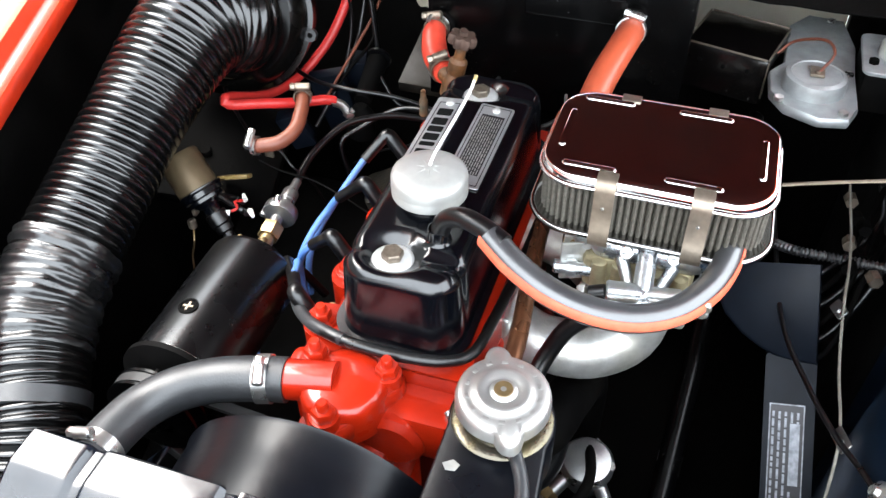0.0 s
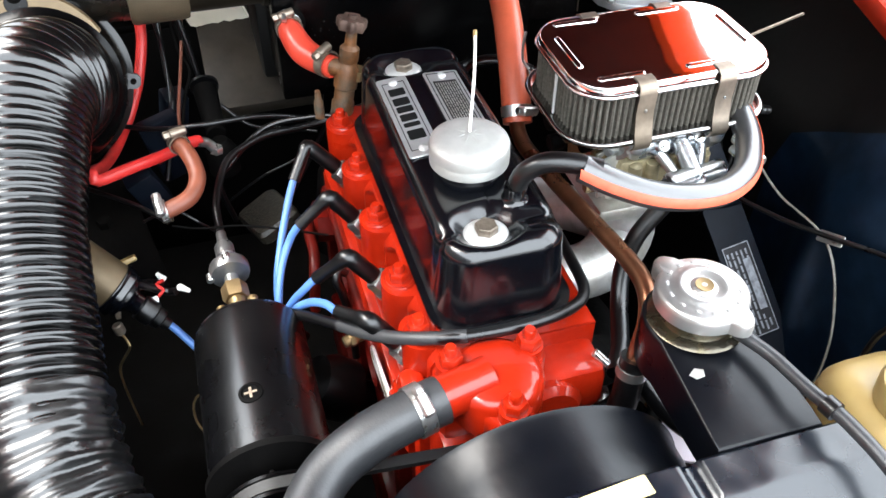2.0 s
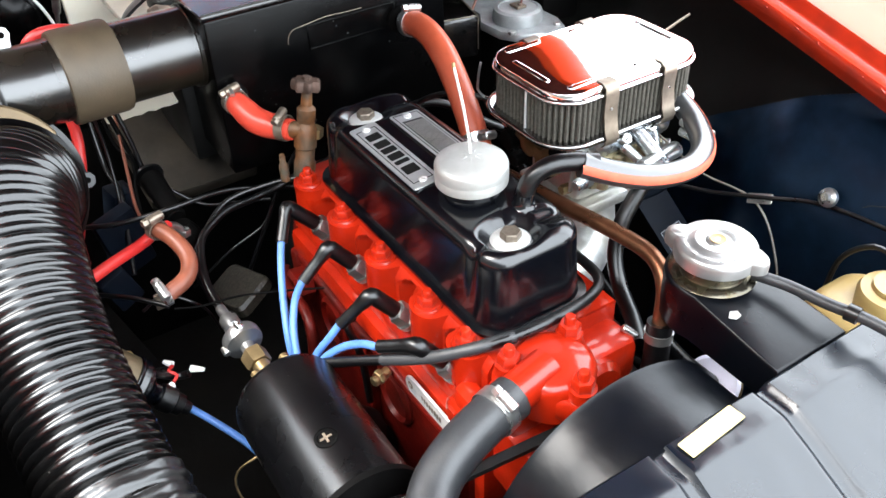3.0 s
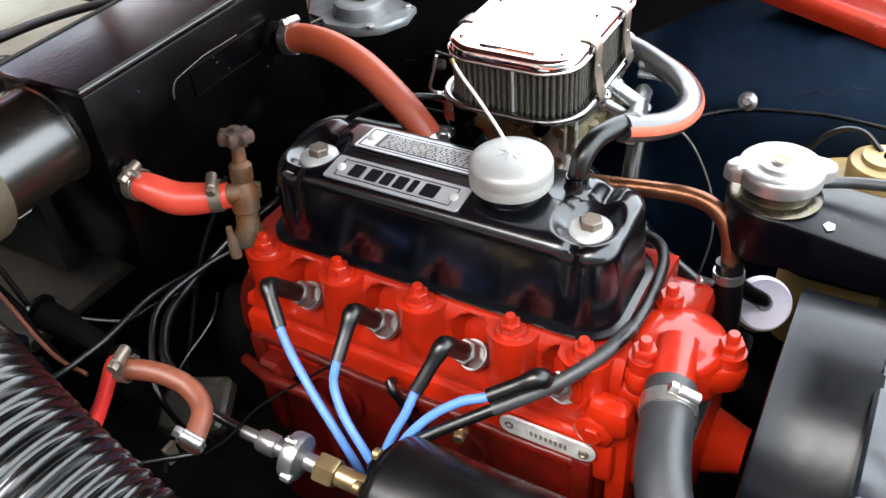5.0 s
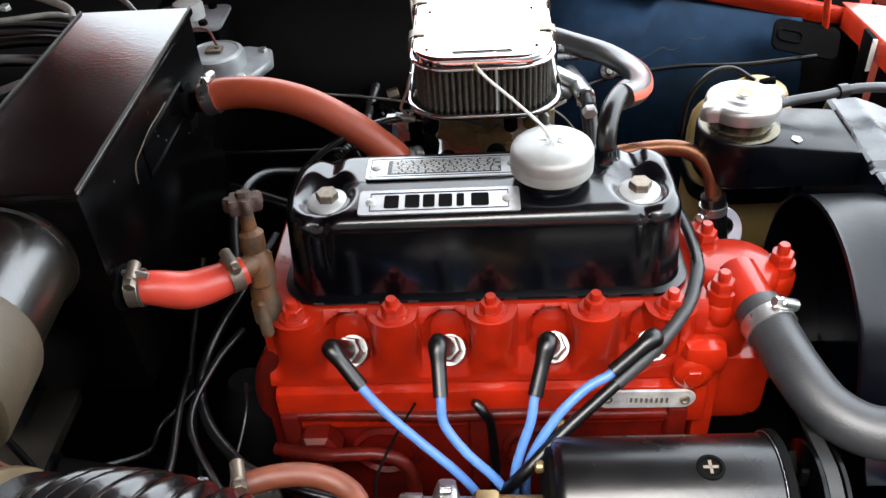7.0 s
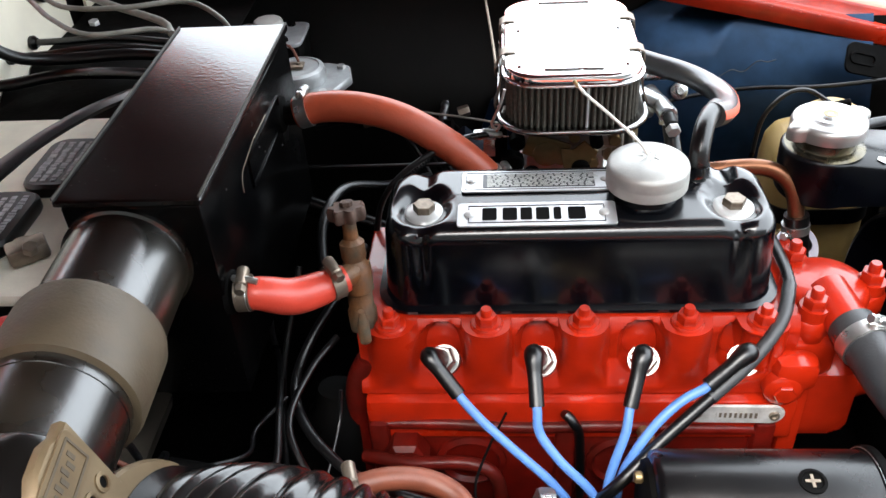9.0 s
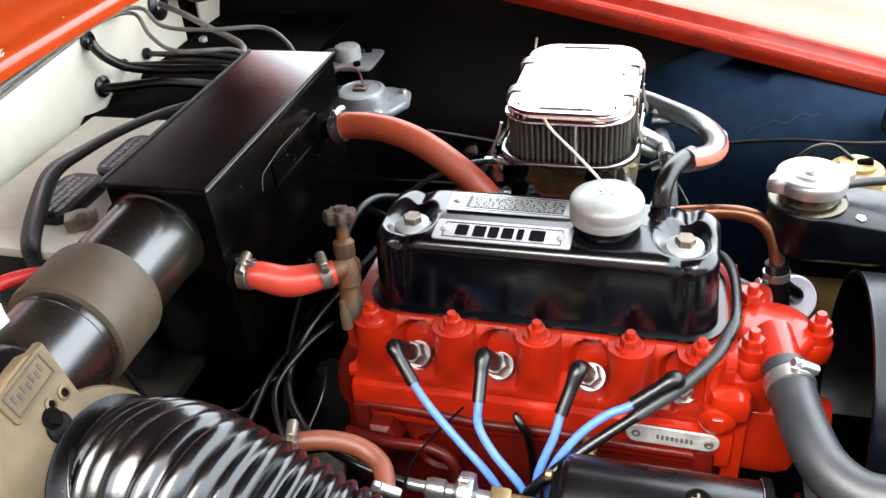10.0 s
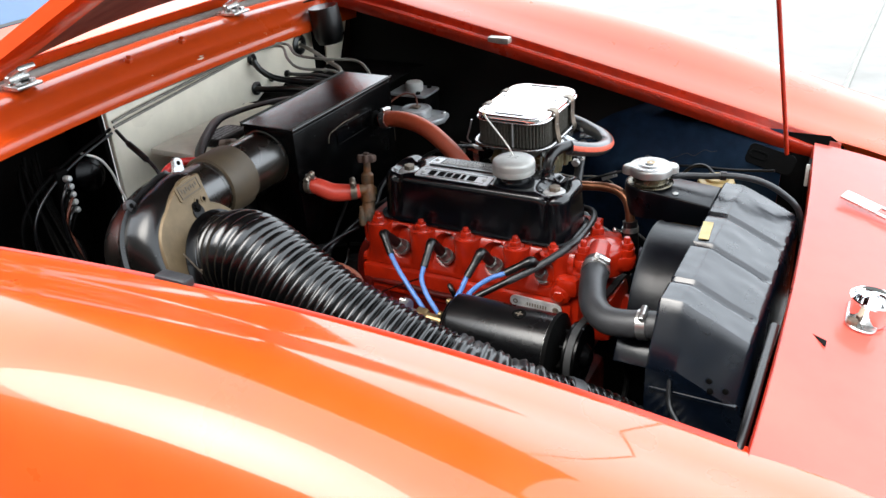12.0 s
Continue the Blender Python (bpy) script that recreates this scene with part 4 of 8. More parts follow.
for par, m, hw in ((np_, m1, 0.0575), (dp, m2, 0.060)):
    for sx in (-1, 1):
        bm = B()
        lathe(bm, m @ Vector((sx * hw, 0, 0.0014)), m.to_3x3() @ Vector((0, 0, 1)), [(0.0046, 0), (0.0044, 0.0014), (0.0025, 0.0026), (0, 0.003)], 16)
        part("rivet", bm, WHITE_METAL, par)

# oil filler cap
cap = thing("oil_filler_cap", "round white-metal oil filler cap with a vent tie", "filler cap", (0.060, 0.010, 0.818))
bm = B()
lathe(bm, (0.060, 0.010, 0.816), (0, 0, 1), [(0.033, 0), (0.032, 0.004), (0.0285, 0.006), (0.0285, 0.019), (0.0, 0.019)], 40)
part("neck", bm, COVER_BLACK, cap, "black filler neck")
bm = B()
lathe(bm, (0.060, 0.010, 0.831), (0, 0, 1), [(0.0, 0), (0.0335, 0), (0.0352, 0.0012), (0.0355, 0.0098), (0.0352, 0.0104), (0.0353, 0.0110), (0.0352, 0.0188), (0.0341, 0.0216), (0.0315, 0.0236), (0.022, 0.0262), (0.010, 0.0274), (0, 0.0278)], 64)
part("cap", bm, FILLER_CAP, cap, sharp=50)
bm = B()
for k in range(7):
    a = math.tau * k / 7 + 0.3
    sweep(bm, [(0.060 + 0.005 * math.cos(a), 0.010 + 0.005 * math.sin(a), 0.8590), (0.060 + 0.017 * math.cos(a), 0.010 + 0.017 * math.sin(a), 0.8568)], 0.0006, 6, 0.004)
part("cap_flute", bm, FILLER_CAP, cap, "pressed flutes in the cap")
bm = B()
sweep(bm, [(0.059, 0.010, 0.860), (0.050, 0.014, 0.872), (0.026, 0.024, 0.892), (0.006, 0.031, 0.908), (-0.001, 0.033, 0.916)], 0.0014, 8, 0.004)
tie = part("vent_tie", bm, WHITE_PLASTIC, cap, "stiff white plastic tie")
bm = B()
rod(bm, (-0.0005, 0.0328, 0.914), (-0.004, 0.034, 0.920), 0.0018, seg=8)
part("tie_tip", bm, YELLOW, tie, "yellowed tip")


# ---- heater box, blower and duct ----
heater = thing("heater_box", "large black painted sheet-metal heater box with worn edges", "heater", (-0.342, 0.045, 0.70))
bm = B()
box(bm, (-0.342, 0.046, 0.800), (0.108, 0.318, 0.200), 0.0025)
part("box_body", bm, BOX_BLACK, heater)
bm = B()
m = Matrix.Translation((-0.342, 0.046, 0.9015))
slab(bm, rounded(0.114, 0.324, 0.002, 2), m, 0.006, 0.0012)
lid = part("box_lid", bm, BOX_TOP, heater, "worn black lid of the heater box")
bm = B()
for x in (-0.3985, -0.2865):
    box(bm, (x, 0.046, 0.9085), (0.0016, 0.322, 0.0026), 0.0006)
part("lid_seam", bm, BATTERY_TOP, lid, "bare rubbed metal along the lid seams")
bm = B()
for c, s in (((-0.2872, 0.07, 0.865), (0.002, 0.12, 0.002)), ((-0.2872, 0.07, 0.835), (0.002, 0.12, 0.002)), ((-0.2872, 0.01, 0.850), (0.002, 0.002, 0.03)), ((-0.2872, 0.13, 0.850), (0.002, 0.002, 0.03))):
    box(bm, c, s, 0.0005)
part("pressed_frame", bm, BOX_BLACK, heater)
part("side_scratch", sweep(B(), [(-0.2879, 0.084, 0.8690), (-0.2879, 0.060, 0.8693), (-0.2879, 0.034, 0.8700), (-0.2879, 0.004, 0.8665), (-0.2879, -0.010, 0.8640), (-0.2879, -0.016, 0.8560), (-0.2879, -0.017, 0.8480)], 0.0005, 6, 0.004), DULL_STEEL, heater, "thin bright scratch")
for u, v in ((0.045, 0.862), (0.048, 0.855), (0.062, 0.842), (-0.055, 0.876), (0.120, 0.815)):
    part("paint_fleck", lathe(B(), (-0.2882, u, v), (1, 0, 0), [(0, 0), (0.0012, 0), (0.0008, 0.0006), (0, 0.0007)], 7), HOSE_GREY, heater)
bm = B()
lathe(bm, (-0.290, 0.139, 0.840), (1, 0, 0), [(0.020, 0), (0.018, 0.004), (0.0115, 0.006), (0.0115, 0.03), (0, 0.03)], 24)
part("hose_stub", bm, SHADED_GRIME, heater)
bm = B()
lathe(bm, (-0.290, -0.096, 0.802), (1, 0, 0), [(0.020, 0), (0.018, 0.004), (0.0115, 0.006), (0.0115, 0.02), (0, 0.02)], 24)
part("hose_stub", bm, SHADED_GRIME, heater)
TA, TB = Vector((-0.356, -0.108, 0.850)), Vector((-0.341, -0.345, 0.857))
TD = (TB - TA).normalized()
bm = B()
lathe(bm, TA, TD, [(0.0500, 0), (0.0500, 0.012), (0.0475, 0.013), (0.047, 0.016), (0.047, 0.170), (0.0, 0.170)], 48)
tube = part("air_tube", bm, TUBE_BROWN, heater, "glossy black round air tube", sharp=50)
bm = B()
lathe(bm, TA + TD * 0.096, TD, [(0.047, 0), (0.0520, 0.001), (0.0535, 0.006), (0.0535, 0.060), (0.0520, 0.065), (0.047, 0.066)], 48)
part("rubber_collar", bm, COLLAR, tube, "dusty brown-black rubber collar")

blower = thing("heater_blower", "black snail-shaped heater blower with a dusty tan face", "blower", (-0.315, -0.375, 0.68))
FN = Vector((0.93, 0.10, 0.36)).normalized()
FU = Vector((0, 0, 1)).cross(FN).normalized()
FV = FN.cross(FU).normalized()
FC = Vector((-0.289, -0.370, 0.776))
def at_fan(u, v, n):
    """A place by the fan's own axes: across, up its face, and out along its shaft."""
    return FC + FU * u + FV * v + FN * n
SCROLL = ((-20, 0.085), (40, 0.085), (64, 0.094), (78, 0.150), (97, 0.1430), (118, 0.1455), (135, 0.1445), (152, 0.136), (172, 0.1265), (200, 0.117), (260, 0.104), (340, 0.085), (400, 0.085))
def scroll(th):
    """Radius of the snail housing at the angle th: widest under the outlet, shrinking round to the tongue."""
    d = math.degrees(th) % 360
    for k in range(1, len(SCROLL) - 2):
        (a0, r0), (a, ra), (b, rb), (b1, r1) = SCROLL[k - 1:k + 3]
        if a <= d <= b or (k == 1 and d < a):
            f, w = max(0, (d - a) / (b - a)), b - a
            ta, tb = (rb - r0) / (b - a0) * w, (r1 - ra) / (b1 - a) * w
            if a < 110:
                ta = tb = rb - ra
            return ra + f * ta + f * f * (3 * (rb - ra) - 2 * ta - tb) + f ** 3 * (ta + tb - 2 * (rb - ra))
    return 0.085
def snail(off, n):
    return [at_fan((scroll(math.tau * k / 90) + off) * math.cos(math.tau * k / 90), (scroll(math.tau * k / 90) + off) * math.sin(math.tau * k / 90), n) for k in range(90)]
bm = B()
loft(bm, [snail(-0.020, -0.052), snail(-0.008, -0.050), snail(-0.002, -0.042), snail(0, -0.030), snail(0, -0.002)])
part("rear_shell", bm, TUBE_BLACK, blower, "black rear half of the blower", sharp=50)
bm = B()
loft(bm, [snail(-0.002, -0.003), snail(0.006, -0.002), snail(0.0065, 0.002), snail(0.001, 0.0035), snail(0.0, 0.004), snail(-0.0005, 0.016), snail(-0.0025, 0.027), snail(-0.0065, 0.036), snail(-0.0120, 0.0430), snail(-0.0190, 0.0475), snail(-0.026, 0.0490)])
part("front_shell", bm, TUBE_BLACK, blower, "glossy black front half of the blower", sharp=50)
bm = B()
def face(off, n):
    """Outline of the pressed face: the snail, drawn out along the outlet."""
    ring = []
    for k in range(90):
        a = math.tau * k / 90
        r = scroll(a) - 0.021
        if 30 < 4 * k < 84:
            r = 0.083 + 0.010 * (4 * k - 33) / 40 if 4 * k < 75 else 0.133 / math.sin(a)
        elif 84 <= 4 * k < 116:
            r = min(r + 0.016 * (116 - 4 * k) / 30, 0.137 / math.sin(a))
        ring.append(at_fan((r + off) * math.cos(a), (r + off) * math.sin(a), n))
    return ring
loft(bm, [face(0.0, 0.044), face(0.0, 0.0495), face(-0.002, 0.0520), face(-0.005, 0.0525)])
part("face_plate", bm, TAN, blower, "dusty tan pressed face")
bm = B()
sweep(bm, [at_fan(-0.045, 0.082, -0.006), at_fan(-0.01, 0.091, -0.012), at_fan(0.03, 0.095, -0.016), TA + TD * 0.195, TA + TD * 0.15], lambda s, L: 0.0430 + 0.0035 * min(1, 1.6 * s / L), 44, 0.008)
part("outlet_neck", bm, TUBE_BROWN, blower, "black outlet neck", sharp=50)
for u, v, n0 in ((0.088, -0.022, 0.0), (0.067, 0.151, -0.010), (-0.063, 0.135, 0.0), (-0.128, 0.020, 0.0)):
    d = (FU * u + FV * v).normalized()
    c = at_fan(u, v, n0)
    w_ = FN.cross(d)
    bm = B()
    tab = [(-0.024, -0.013), (-0.004, -0.009), (0.004, -0.0085), (0.0085, -0.004), (0.0085, 0.004), (0.004, 0.0085), (-0.004, 0.009), (-0.024, 0.013)]
    loft(bm, [[c + d * (a * k) + w_ * (b * k) + FN * h for a, b in tab] for h, k in ((-0.004, 0.96), (-0.003, 1.0), (0.003, 1.0), (0.004, 0.96))])
    ear_ = part("flange_ear", bm, TACH_METAL if u == 0.067 else HOSE_GREY, blower, "pressed lug of the blower flange")
    bm = B()
    lathe(bm, c + FN * 0.004, FN, [(0, 0.001), (0.0032, 0.001), (0.0036, 0.0006), (0.0036, 0), (0, 0)], 12)
    part("ear_hole", bm, SHADED_GRIME, ear_)
mf = Matrix.Identity(4)
ca_, sa_ = math.cos(radians(1)), math.sin(radians(1))
for r in range(3):
    mf[r][0], mf[r][1], mf[r][2] = FU[r] * ca_ + FV[r] * sa_, FV[r] * ca_ - FU[r] * sa_, FN[r]
mf.translation = at_fan(0.001, 0.1205, 0.0525)
bm = B()
slab(bm, rounded(0.054, 0.024, 0.004, 4), mf, 0.0016, 0.0004)
plate_b = part("maker_plate", bm, TAN, blower, "raised tan maker's plate with worn print")
frame_lines_at = [((0, 0.0085), (0.044, 0.0014)), ((0, -0.0085), (0.044, 0.0014)), ((0.0215, 0), (0.0014, 0.017)), ((-0.0215, 0), (0.0014, 0.017))]
for c, s_ in frame_lines_at:
    bm = B()
    box(bm, (*c, 0.0020), (*s_, 0.0008), 0)
    bmesh.ops.transform(bm, matrix=mf, verts=bm.verts[:])
    part("plate_border", bm, COLLAR, plate_b)
for k in range(7):
    bm = B()
    box(bm, (-0.016 + 0.0052 * k, 0.002 - 0.002 * (k % 2), 0.0019), (0.0028, 0.006, 0.0004), 0)
    bmesh.ops.transform(bm, matrix=mf, verts=bm.verts[:])
    part("worn_print", bm, COLLAR, plate_b)
for u, v, r in ((0.018, 0.0965, 0.0034), (0.004, 0.0990, 0.0030)):
    bm = B()
    lathe(bm, at_fan(u, v, 0.0518), FN, [(r, 0.0022), (r + 0.0022, 0.0018), (r + 0.0024, 0), (r, 0)], 18)
    hole = part("hole_rim", bm, TAN, blower)
    part("hole", lathe(B(), at_fan(u, v, 0.0522), FN, [(0, 0.0006), (r, 0.0006), (r, 0), (0, 0)], 16), SHADED_GRIME, hole)
bm = B()
hexagon(bm, at_fan(-0.003, 0.0920, 0.0530), FN, 0.0055, 0.005)
lathe(bm, at_fan(-0.003, 0.0920, 0.0515), FN, [(0, 0.003), (0.0078, 0.003), (0.0085, 0), (0, 0)], 20)
part("face_bolt", bm, SHADED_GRIME, blower, "dark bolt on the blower face")

duct = thing("air_duct", "glossy black corrugated air duct patched with tape", "duct", (0.0, -0.37, 0.68))
DUCT = [tuple(at_fan(0, 0, 0.046)), tuple(at_fan(0.002, 0.0, 0.072)), (-0.185, -0.371, 0.816), (-0.14, -0.378, 0.808), (-0.07, -0.383, 0.781), (0.0, -0.384, 0.753), (0.07, -0.382, 0.726), (0.13, -0.379, 0.705), (0.165, -0.376, 0.693)]
PITCH = 0.0105
def ribs(s, L):
    w = abs(((s / PITCH) % 1.0) * 2 - 1)
    return 0.0505 + 0.0052 * (1 - (1 - w) ** 2) + 0.0175 * max(0, 1 - s / 0.24) ** 1.1
bm = B()
sweep(bm, DUCT, ribs, 44, PITCH / 8)
part("ribbed_hose", bm, DUCT_BLACK, duct, sharp=80)
bm = B()
lathe(bm, at_fan(0, 0, 0.050), FN, [(0.068, 0), (0.0790, 0.001), (0.0795, 0.004), (0.074, 0.0065), (0.070, 0.012)], 56)
lathe(bm, at_fan(-0.003, 0.0840, 0.050), FN, [(0, 0.0040), (0.0110, 0.0040), (0.0125, 0), (0, 0)], 20)
part("duct_flange", bm, BOX_BLACK, duct, "black duct flange with a bolt lug", sharp=50)
for pts_ in ([(-0.074, 0.050, 0.060), (-0.071, 0.030, 0.064), (-0.066, 0.012, 0.066), (-0.058, -0.012, 0.068), (-0.050, -0.033, 0.066)], [(-0.070, 0.020, 0.068), (-0.060, 0.010, 0.075), (-0.064, -0.002, 0.070), (-0.052, -0.014, 0.076), (-0.060, -0.020, 0.066)]):
    part("wire_tie", sweep(B(), [at_fan(*p) for p in pts_], 0.0011, 6, 0.004), DULL_STEEL, duct, "twisted wire tie")
part("tie_knot", box(B(), at_fan(-0.061, -0.004, 0.070), (0.008, 0.007, 0.012), 0.002), SHADED_GRIME, duct)
TAPE_PATH = [(0.126, -0.3793, 0.7065), (0.148, -0.3775, 0.699), (0.170, -0.3745, 0.691), (0.195, -0.369, 0.682), (0.222, -0.360, 0.671), (0.238, -0.353, 0.664)]
def wraps(s, L):
    return 0.0572 + 0.0018 * math.sin(s * 210) + 0.0014 * math.sin(s * 530 + 1) - 0.002 * (s / L)
bm = B()
sweep(bm, TAPE_PATH, wraps, 48, 0.002)
for v in bm.verts:
    k = noise.noise(v.co * 40) * 0.0034 + noise.noise(v.co * 120) * 0.0014
    v.co += Vector((0, k, k))
part("tape_wrap", bm, TAPE, duct, "wrinkled shiny black tape", sharp=60)
LOWER = [(0.212, -0.364, 0.675), (0.26, -0.342, 0.654), (0.30, -0.320, 0.634), (0.35, -0.302, 0.606), (0.42, -0.28, 0.55)]
bm = B()
sweep(bm, LOWER, lambda s, L: ribs(s + 1, 9) - 0.002, 40, PITCH / 8)
part("lower_ribbed_hose", bm, DUCT_BLACK, duct, sharp=80)
bm = B()
lathe(bm, (0.268, -0.338, 0.650), (0.84, 0.33, -0.45), [(0.050, 0), (0.0560, 0.001), (0.0565, 0.018), (0.050, 0.019)], 44)
part("grey_band", bm, HOSE_GREY, duct, "smooth grey joining band")

# ---- hoses of the heater ----
hose = thing("heater_hose", "fat orange-red rubber heater hose", "hose", (-0.17, 0.13, 0.83), "heater hoses")
H1 = [(-0.272, 0.139, 0.841), (-0.245, 0.139, 0.847), (-0.205, 0.134, 0.847), (-0.163, 0.126, 0.837), (-0.122, 0.118, 0.814), (-0.092, 0.112, 0.790), (-0.070, 0.108, 0.766)]
part("rubber_hose", sweep(B(), H1, 0.0157, 20, 0.006), HEAT_HOSE, hose, sharp=60)
clamp(hose, (-0.264, 0.139, 0.843), (1, 0, 0.25), 0.0154, "bright worm clamp", STEEL, 0.012, (0, 0.2, 1))
clamp(hose, (-0.078, 0.1095, 0.775), (0.6, -0.1, -0.7), 0.0154, "bright worm clamp", STEEL, 0.012, (0.8, 0.3, 0.5))
hose2 = thing("valve_hose", "short bright red heater hose by the water valve", "hose", (-0.24, -0.085, 0.78), "heater hoses")
H2 = [(-0.283, -0.098, 0.802), (-0.264, -0.097, 0.801), (-0.240, -0.088, 0.790), (-0.214, -0.071, 0.787), (-0.200, -0.062, 0.788)]
part("rubber_hose", sweep(B(), H2, lambda s, L: 0.0122 + 0.0036 * math.sin(math.pi * s / L), 24, 0.003), HEAT_HOSE_BRIGHT, hose2, sharp=60)
part("crack", sweep(B(), [(p.x + 0.001, p.y - (0.0122 + 0.0036 * math.sin(math.pi * k / 8)) * 0.86, p.z + (0.0122 + 0.0036 * math.sin(math.pi * k / 8)) * 0.46 + 0.0004 * (k % 2)) for k, p in enumerate(spline([H2[1], H2[2], H2[3]], 0.0075))], 0.0008, 6, 0.003), RUBBER, hose2, "dark perished crack along the hose")
clamp(hose2, (-0.277, -0.098, 0.8025), (1, 0.05, 0.02), 0.0140, "grimy band clamp", DULL_STEEL, 0.012, (0.1, -0.2, 1))
clamp(hose2, (-0.209, -0.0685, 0.789), (1, 0.7, 0), 0.0140, "dull band clamp", DULL_STEEL, 0.011, (0.1, -0.2, 1))
valve = thing("heater_valve", "corroded brass heater tap with a scalloped handwheel", "valve", (-0.193, -0.055, 0.735))
bm = B()
lathe(bm, (-0.1905, -0.060, 0.730), (-0.05, 0.20, 1), [(0, 0), (0.0125, 0), (0.0130, 0.018), (0.0112, 0.021), (0.0112, 0.036), (0.0134, 0.038), (0.0134, 0.060), (0.0110, 0.064), (0.0098, 0.068), (0.0108, 0.070), (0.0108, 0.084), (0.0066, 0.088), (0.0058, 0.106), (0, 0.106)], 24)
rod(bm, (-0.193, -0.052, 0.788), (-0.205, -0.066, 0.788), 0.010, seg=18)
part("valve_body", bm, VALVE, valve)
bm = B()
lathe(bm, (-0.1945, -0.041, 0.775), (-0.05, 0.22, 1), [(0, 0), (0.0125, 0), (0.0125, 0.011), (0, 0.011)], 6)
part("gland_nut", bm, BRASS, valve, "brass gland nut")
bm = B()
q = frame_of((-0.05, 0.22, 1))
c0 = Vector((-0.1955, -0.0405, 0.8345))
rings = []
for h, k in ((0, 0.92), (0.003, 1.0), (0.009, 1.0), (0.012, 0.9)):
    rings.append([c0 + q @ Vector((k * (0.0150 + 0.0022 * math.cos(7 * math.tau * j / 84)) * math.cos(math.tau * j / 84), k * (0.0150 + 0.0022 * math.cos(7 * math.tau * j / 84)) * math.sin(math.tau * j / 84), h)) for j in range(84)])
loft(bm, rings)
hexagon(bm, c0 + q @ Vector((0, 0, 0.012)), (-0.05, 0.22, 1), 0.0055, 0.004)
part("handwheel", bm, KNOB, valve, "rust-brown scalloped handwheel")
bm = B()
lathe(bm, (-0.186, -0.085, 0.736), (0, 0, 1), [(0.0, 0), (0.0055, 0), (0.0055, 0.02), (0.004, 0.023), (0.003, 0.034), (0, 0.035)], 12)
part("valve_stud", bm, VALVE, valve)

for k in (-1, 1):
    part("clamp_wire", lathe(B(), Vector((-0.277, -0.098, 0.8025)) + Vector((0.004 * k, 0, 0)), (1, 0.05, 0.02), [(0.0146, -0.0012), (0.0158, 0), (0.0146, 0.0012)], 24), STEEL, hose2, "bright clamp wire")
part("clamp_screw", sweep(B(), [(-0.283, -0.100, 0.820), (-0.270, -0.103, 0.821), (-0.262, -0.104, 0.819)], 0.0028, 8, 0.003), STEEL, hose2, "bright clamp screw")

# brown hose low on the bulkhead side
low = thing("drain_hose", "short brown-red rubber hose with wire clamps", "hose", (-0.12, -0.25, 0.72), "heater hoses")
H3 = [(-0.180, -0.243, 0.738), (-0.150, -0.232, 0.736), (-0.122, -0.228, 0.728), (-0.100, -0.238, 0.722), (-0.090, -0.258, 0.719), (-0.088, -0.270, 0.717)]
part("rubber_hose", sweep(B(), H3, 0.0088, 16, 0.005), BROWN_HOSE, low, sharp=60)
clamp(low, (-0.176, -0.242, 0.738), (1, 0.3, 0), 0.0100, "dull clamp", DULL_STEEL, 0.009, (0, 0, 1))
clamp(low, (-0.0885, -0.266, 0.718), (0.1, -1, -0.1), 0.0100, "bright wire clamp", STEEL, 0.007, (0.4, -0.2, 0.8))

# ---- generator ----
GY, GZ = -0.206, 0.657
gen = thing("generator", "satin black cylindrical generator with a belt pulley", "generator", (0.13, GY, 0.60))
bm = B()
lathe(bm, (0.048, GY, GZ), (1, 0, 0), [(0, 0), (0.046, 0), (0.051, 0.003), (0.0525, 0.008), (0.0525, 0.166), (0, 0.166)], 56)
part("yoke", bm, GEN_BLACK, gen, "satin black generator body", sharp=50)
bm = B()
lathe(bm, (0.214, GY, GZ), (1, 0, 0), [(0.0525, -0.002), (0.056, 0.0), (0.056, 0.006), (0.050, 0.008), (0.030, 0.016), (0, 0.016)], 48)
part("end_bracket", bm, SHADED_GRIME, gen, "dull front end bracket")
bm = B()
box(bm, (0.218, GY + 0.03, GZ - 0.055), (0.012, 0.03, 0.05), 0.004)
part("mounting_lug", bm, SHADED_GRIME, gen)
bm = B()
lathe(bm, (0.040, GY, GZ), (1, 0, 0), [(0, 0), (0.030, 0), (0.044, 0.004), (0.046, 0.009), (0, 0.009)], 48)
part("end_bracket", bm, SHADED_GRIME, gen, "dull rear end bracket")
bm = B()
lathe(bm, (0.2125, GY, GZ), (1, 0, 0), [(0.0528, 0), (0.0545, 0.0005), (0.0545, 0.003), (0.0528, 0.0035)], 56)
part("bright_edge", bm, STEEL, gen, "rubbed bright joint ring")
for a in (radians(84), radians(200)):
    d = Vector((0, math.cos(a + 0.06) , math.sin(a)))
    bm = B()
    p = Vector((0.162, GY, GZ)) + Vector((0, -math.cos(a) if a < 3 else math.cos(a), math.sin(a))) * 0.0515
    ax = p - Vector((0.162, GY, GZ))
    lathe(bm, p, ax, [(0.0105, 0), (0.0105, 0.0018), (0.008, 0.0026), (0.007, 0.0012), (0, 0.0012)], 20)
    sc = part("pole_screw", bm, SHADED_GRIME, gen)
    bm = B()
    n_ = ax.normalized()
    q = frame_of(n_).to_4x4()
    for s in ((0.011, 0.0022, 0.0008), (0.0022, 0.011, 0.0008)):
        box(bm, p + n_ * 0.0016, s, 0, q)
    part("cross_slot", bm, DULL_STEEL, sc)
bm = B()
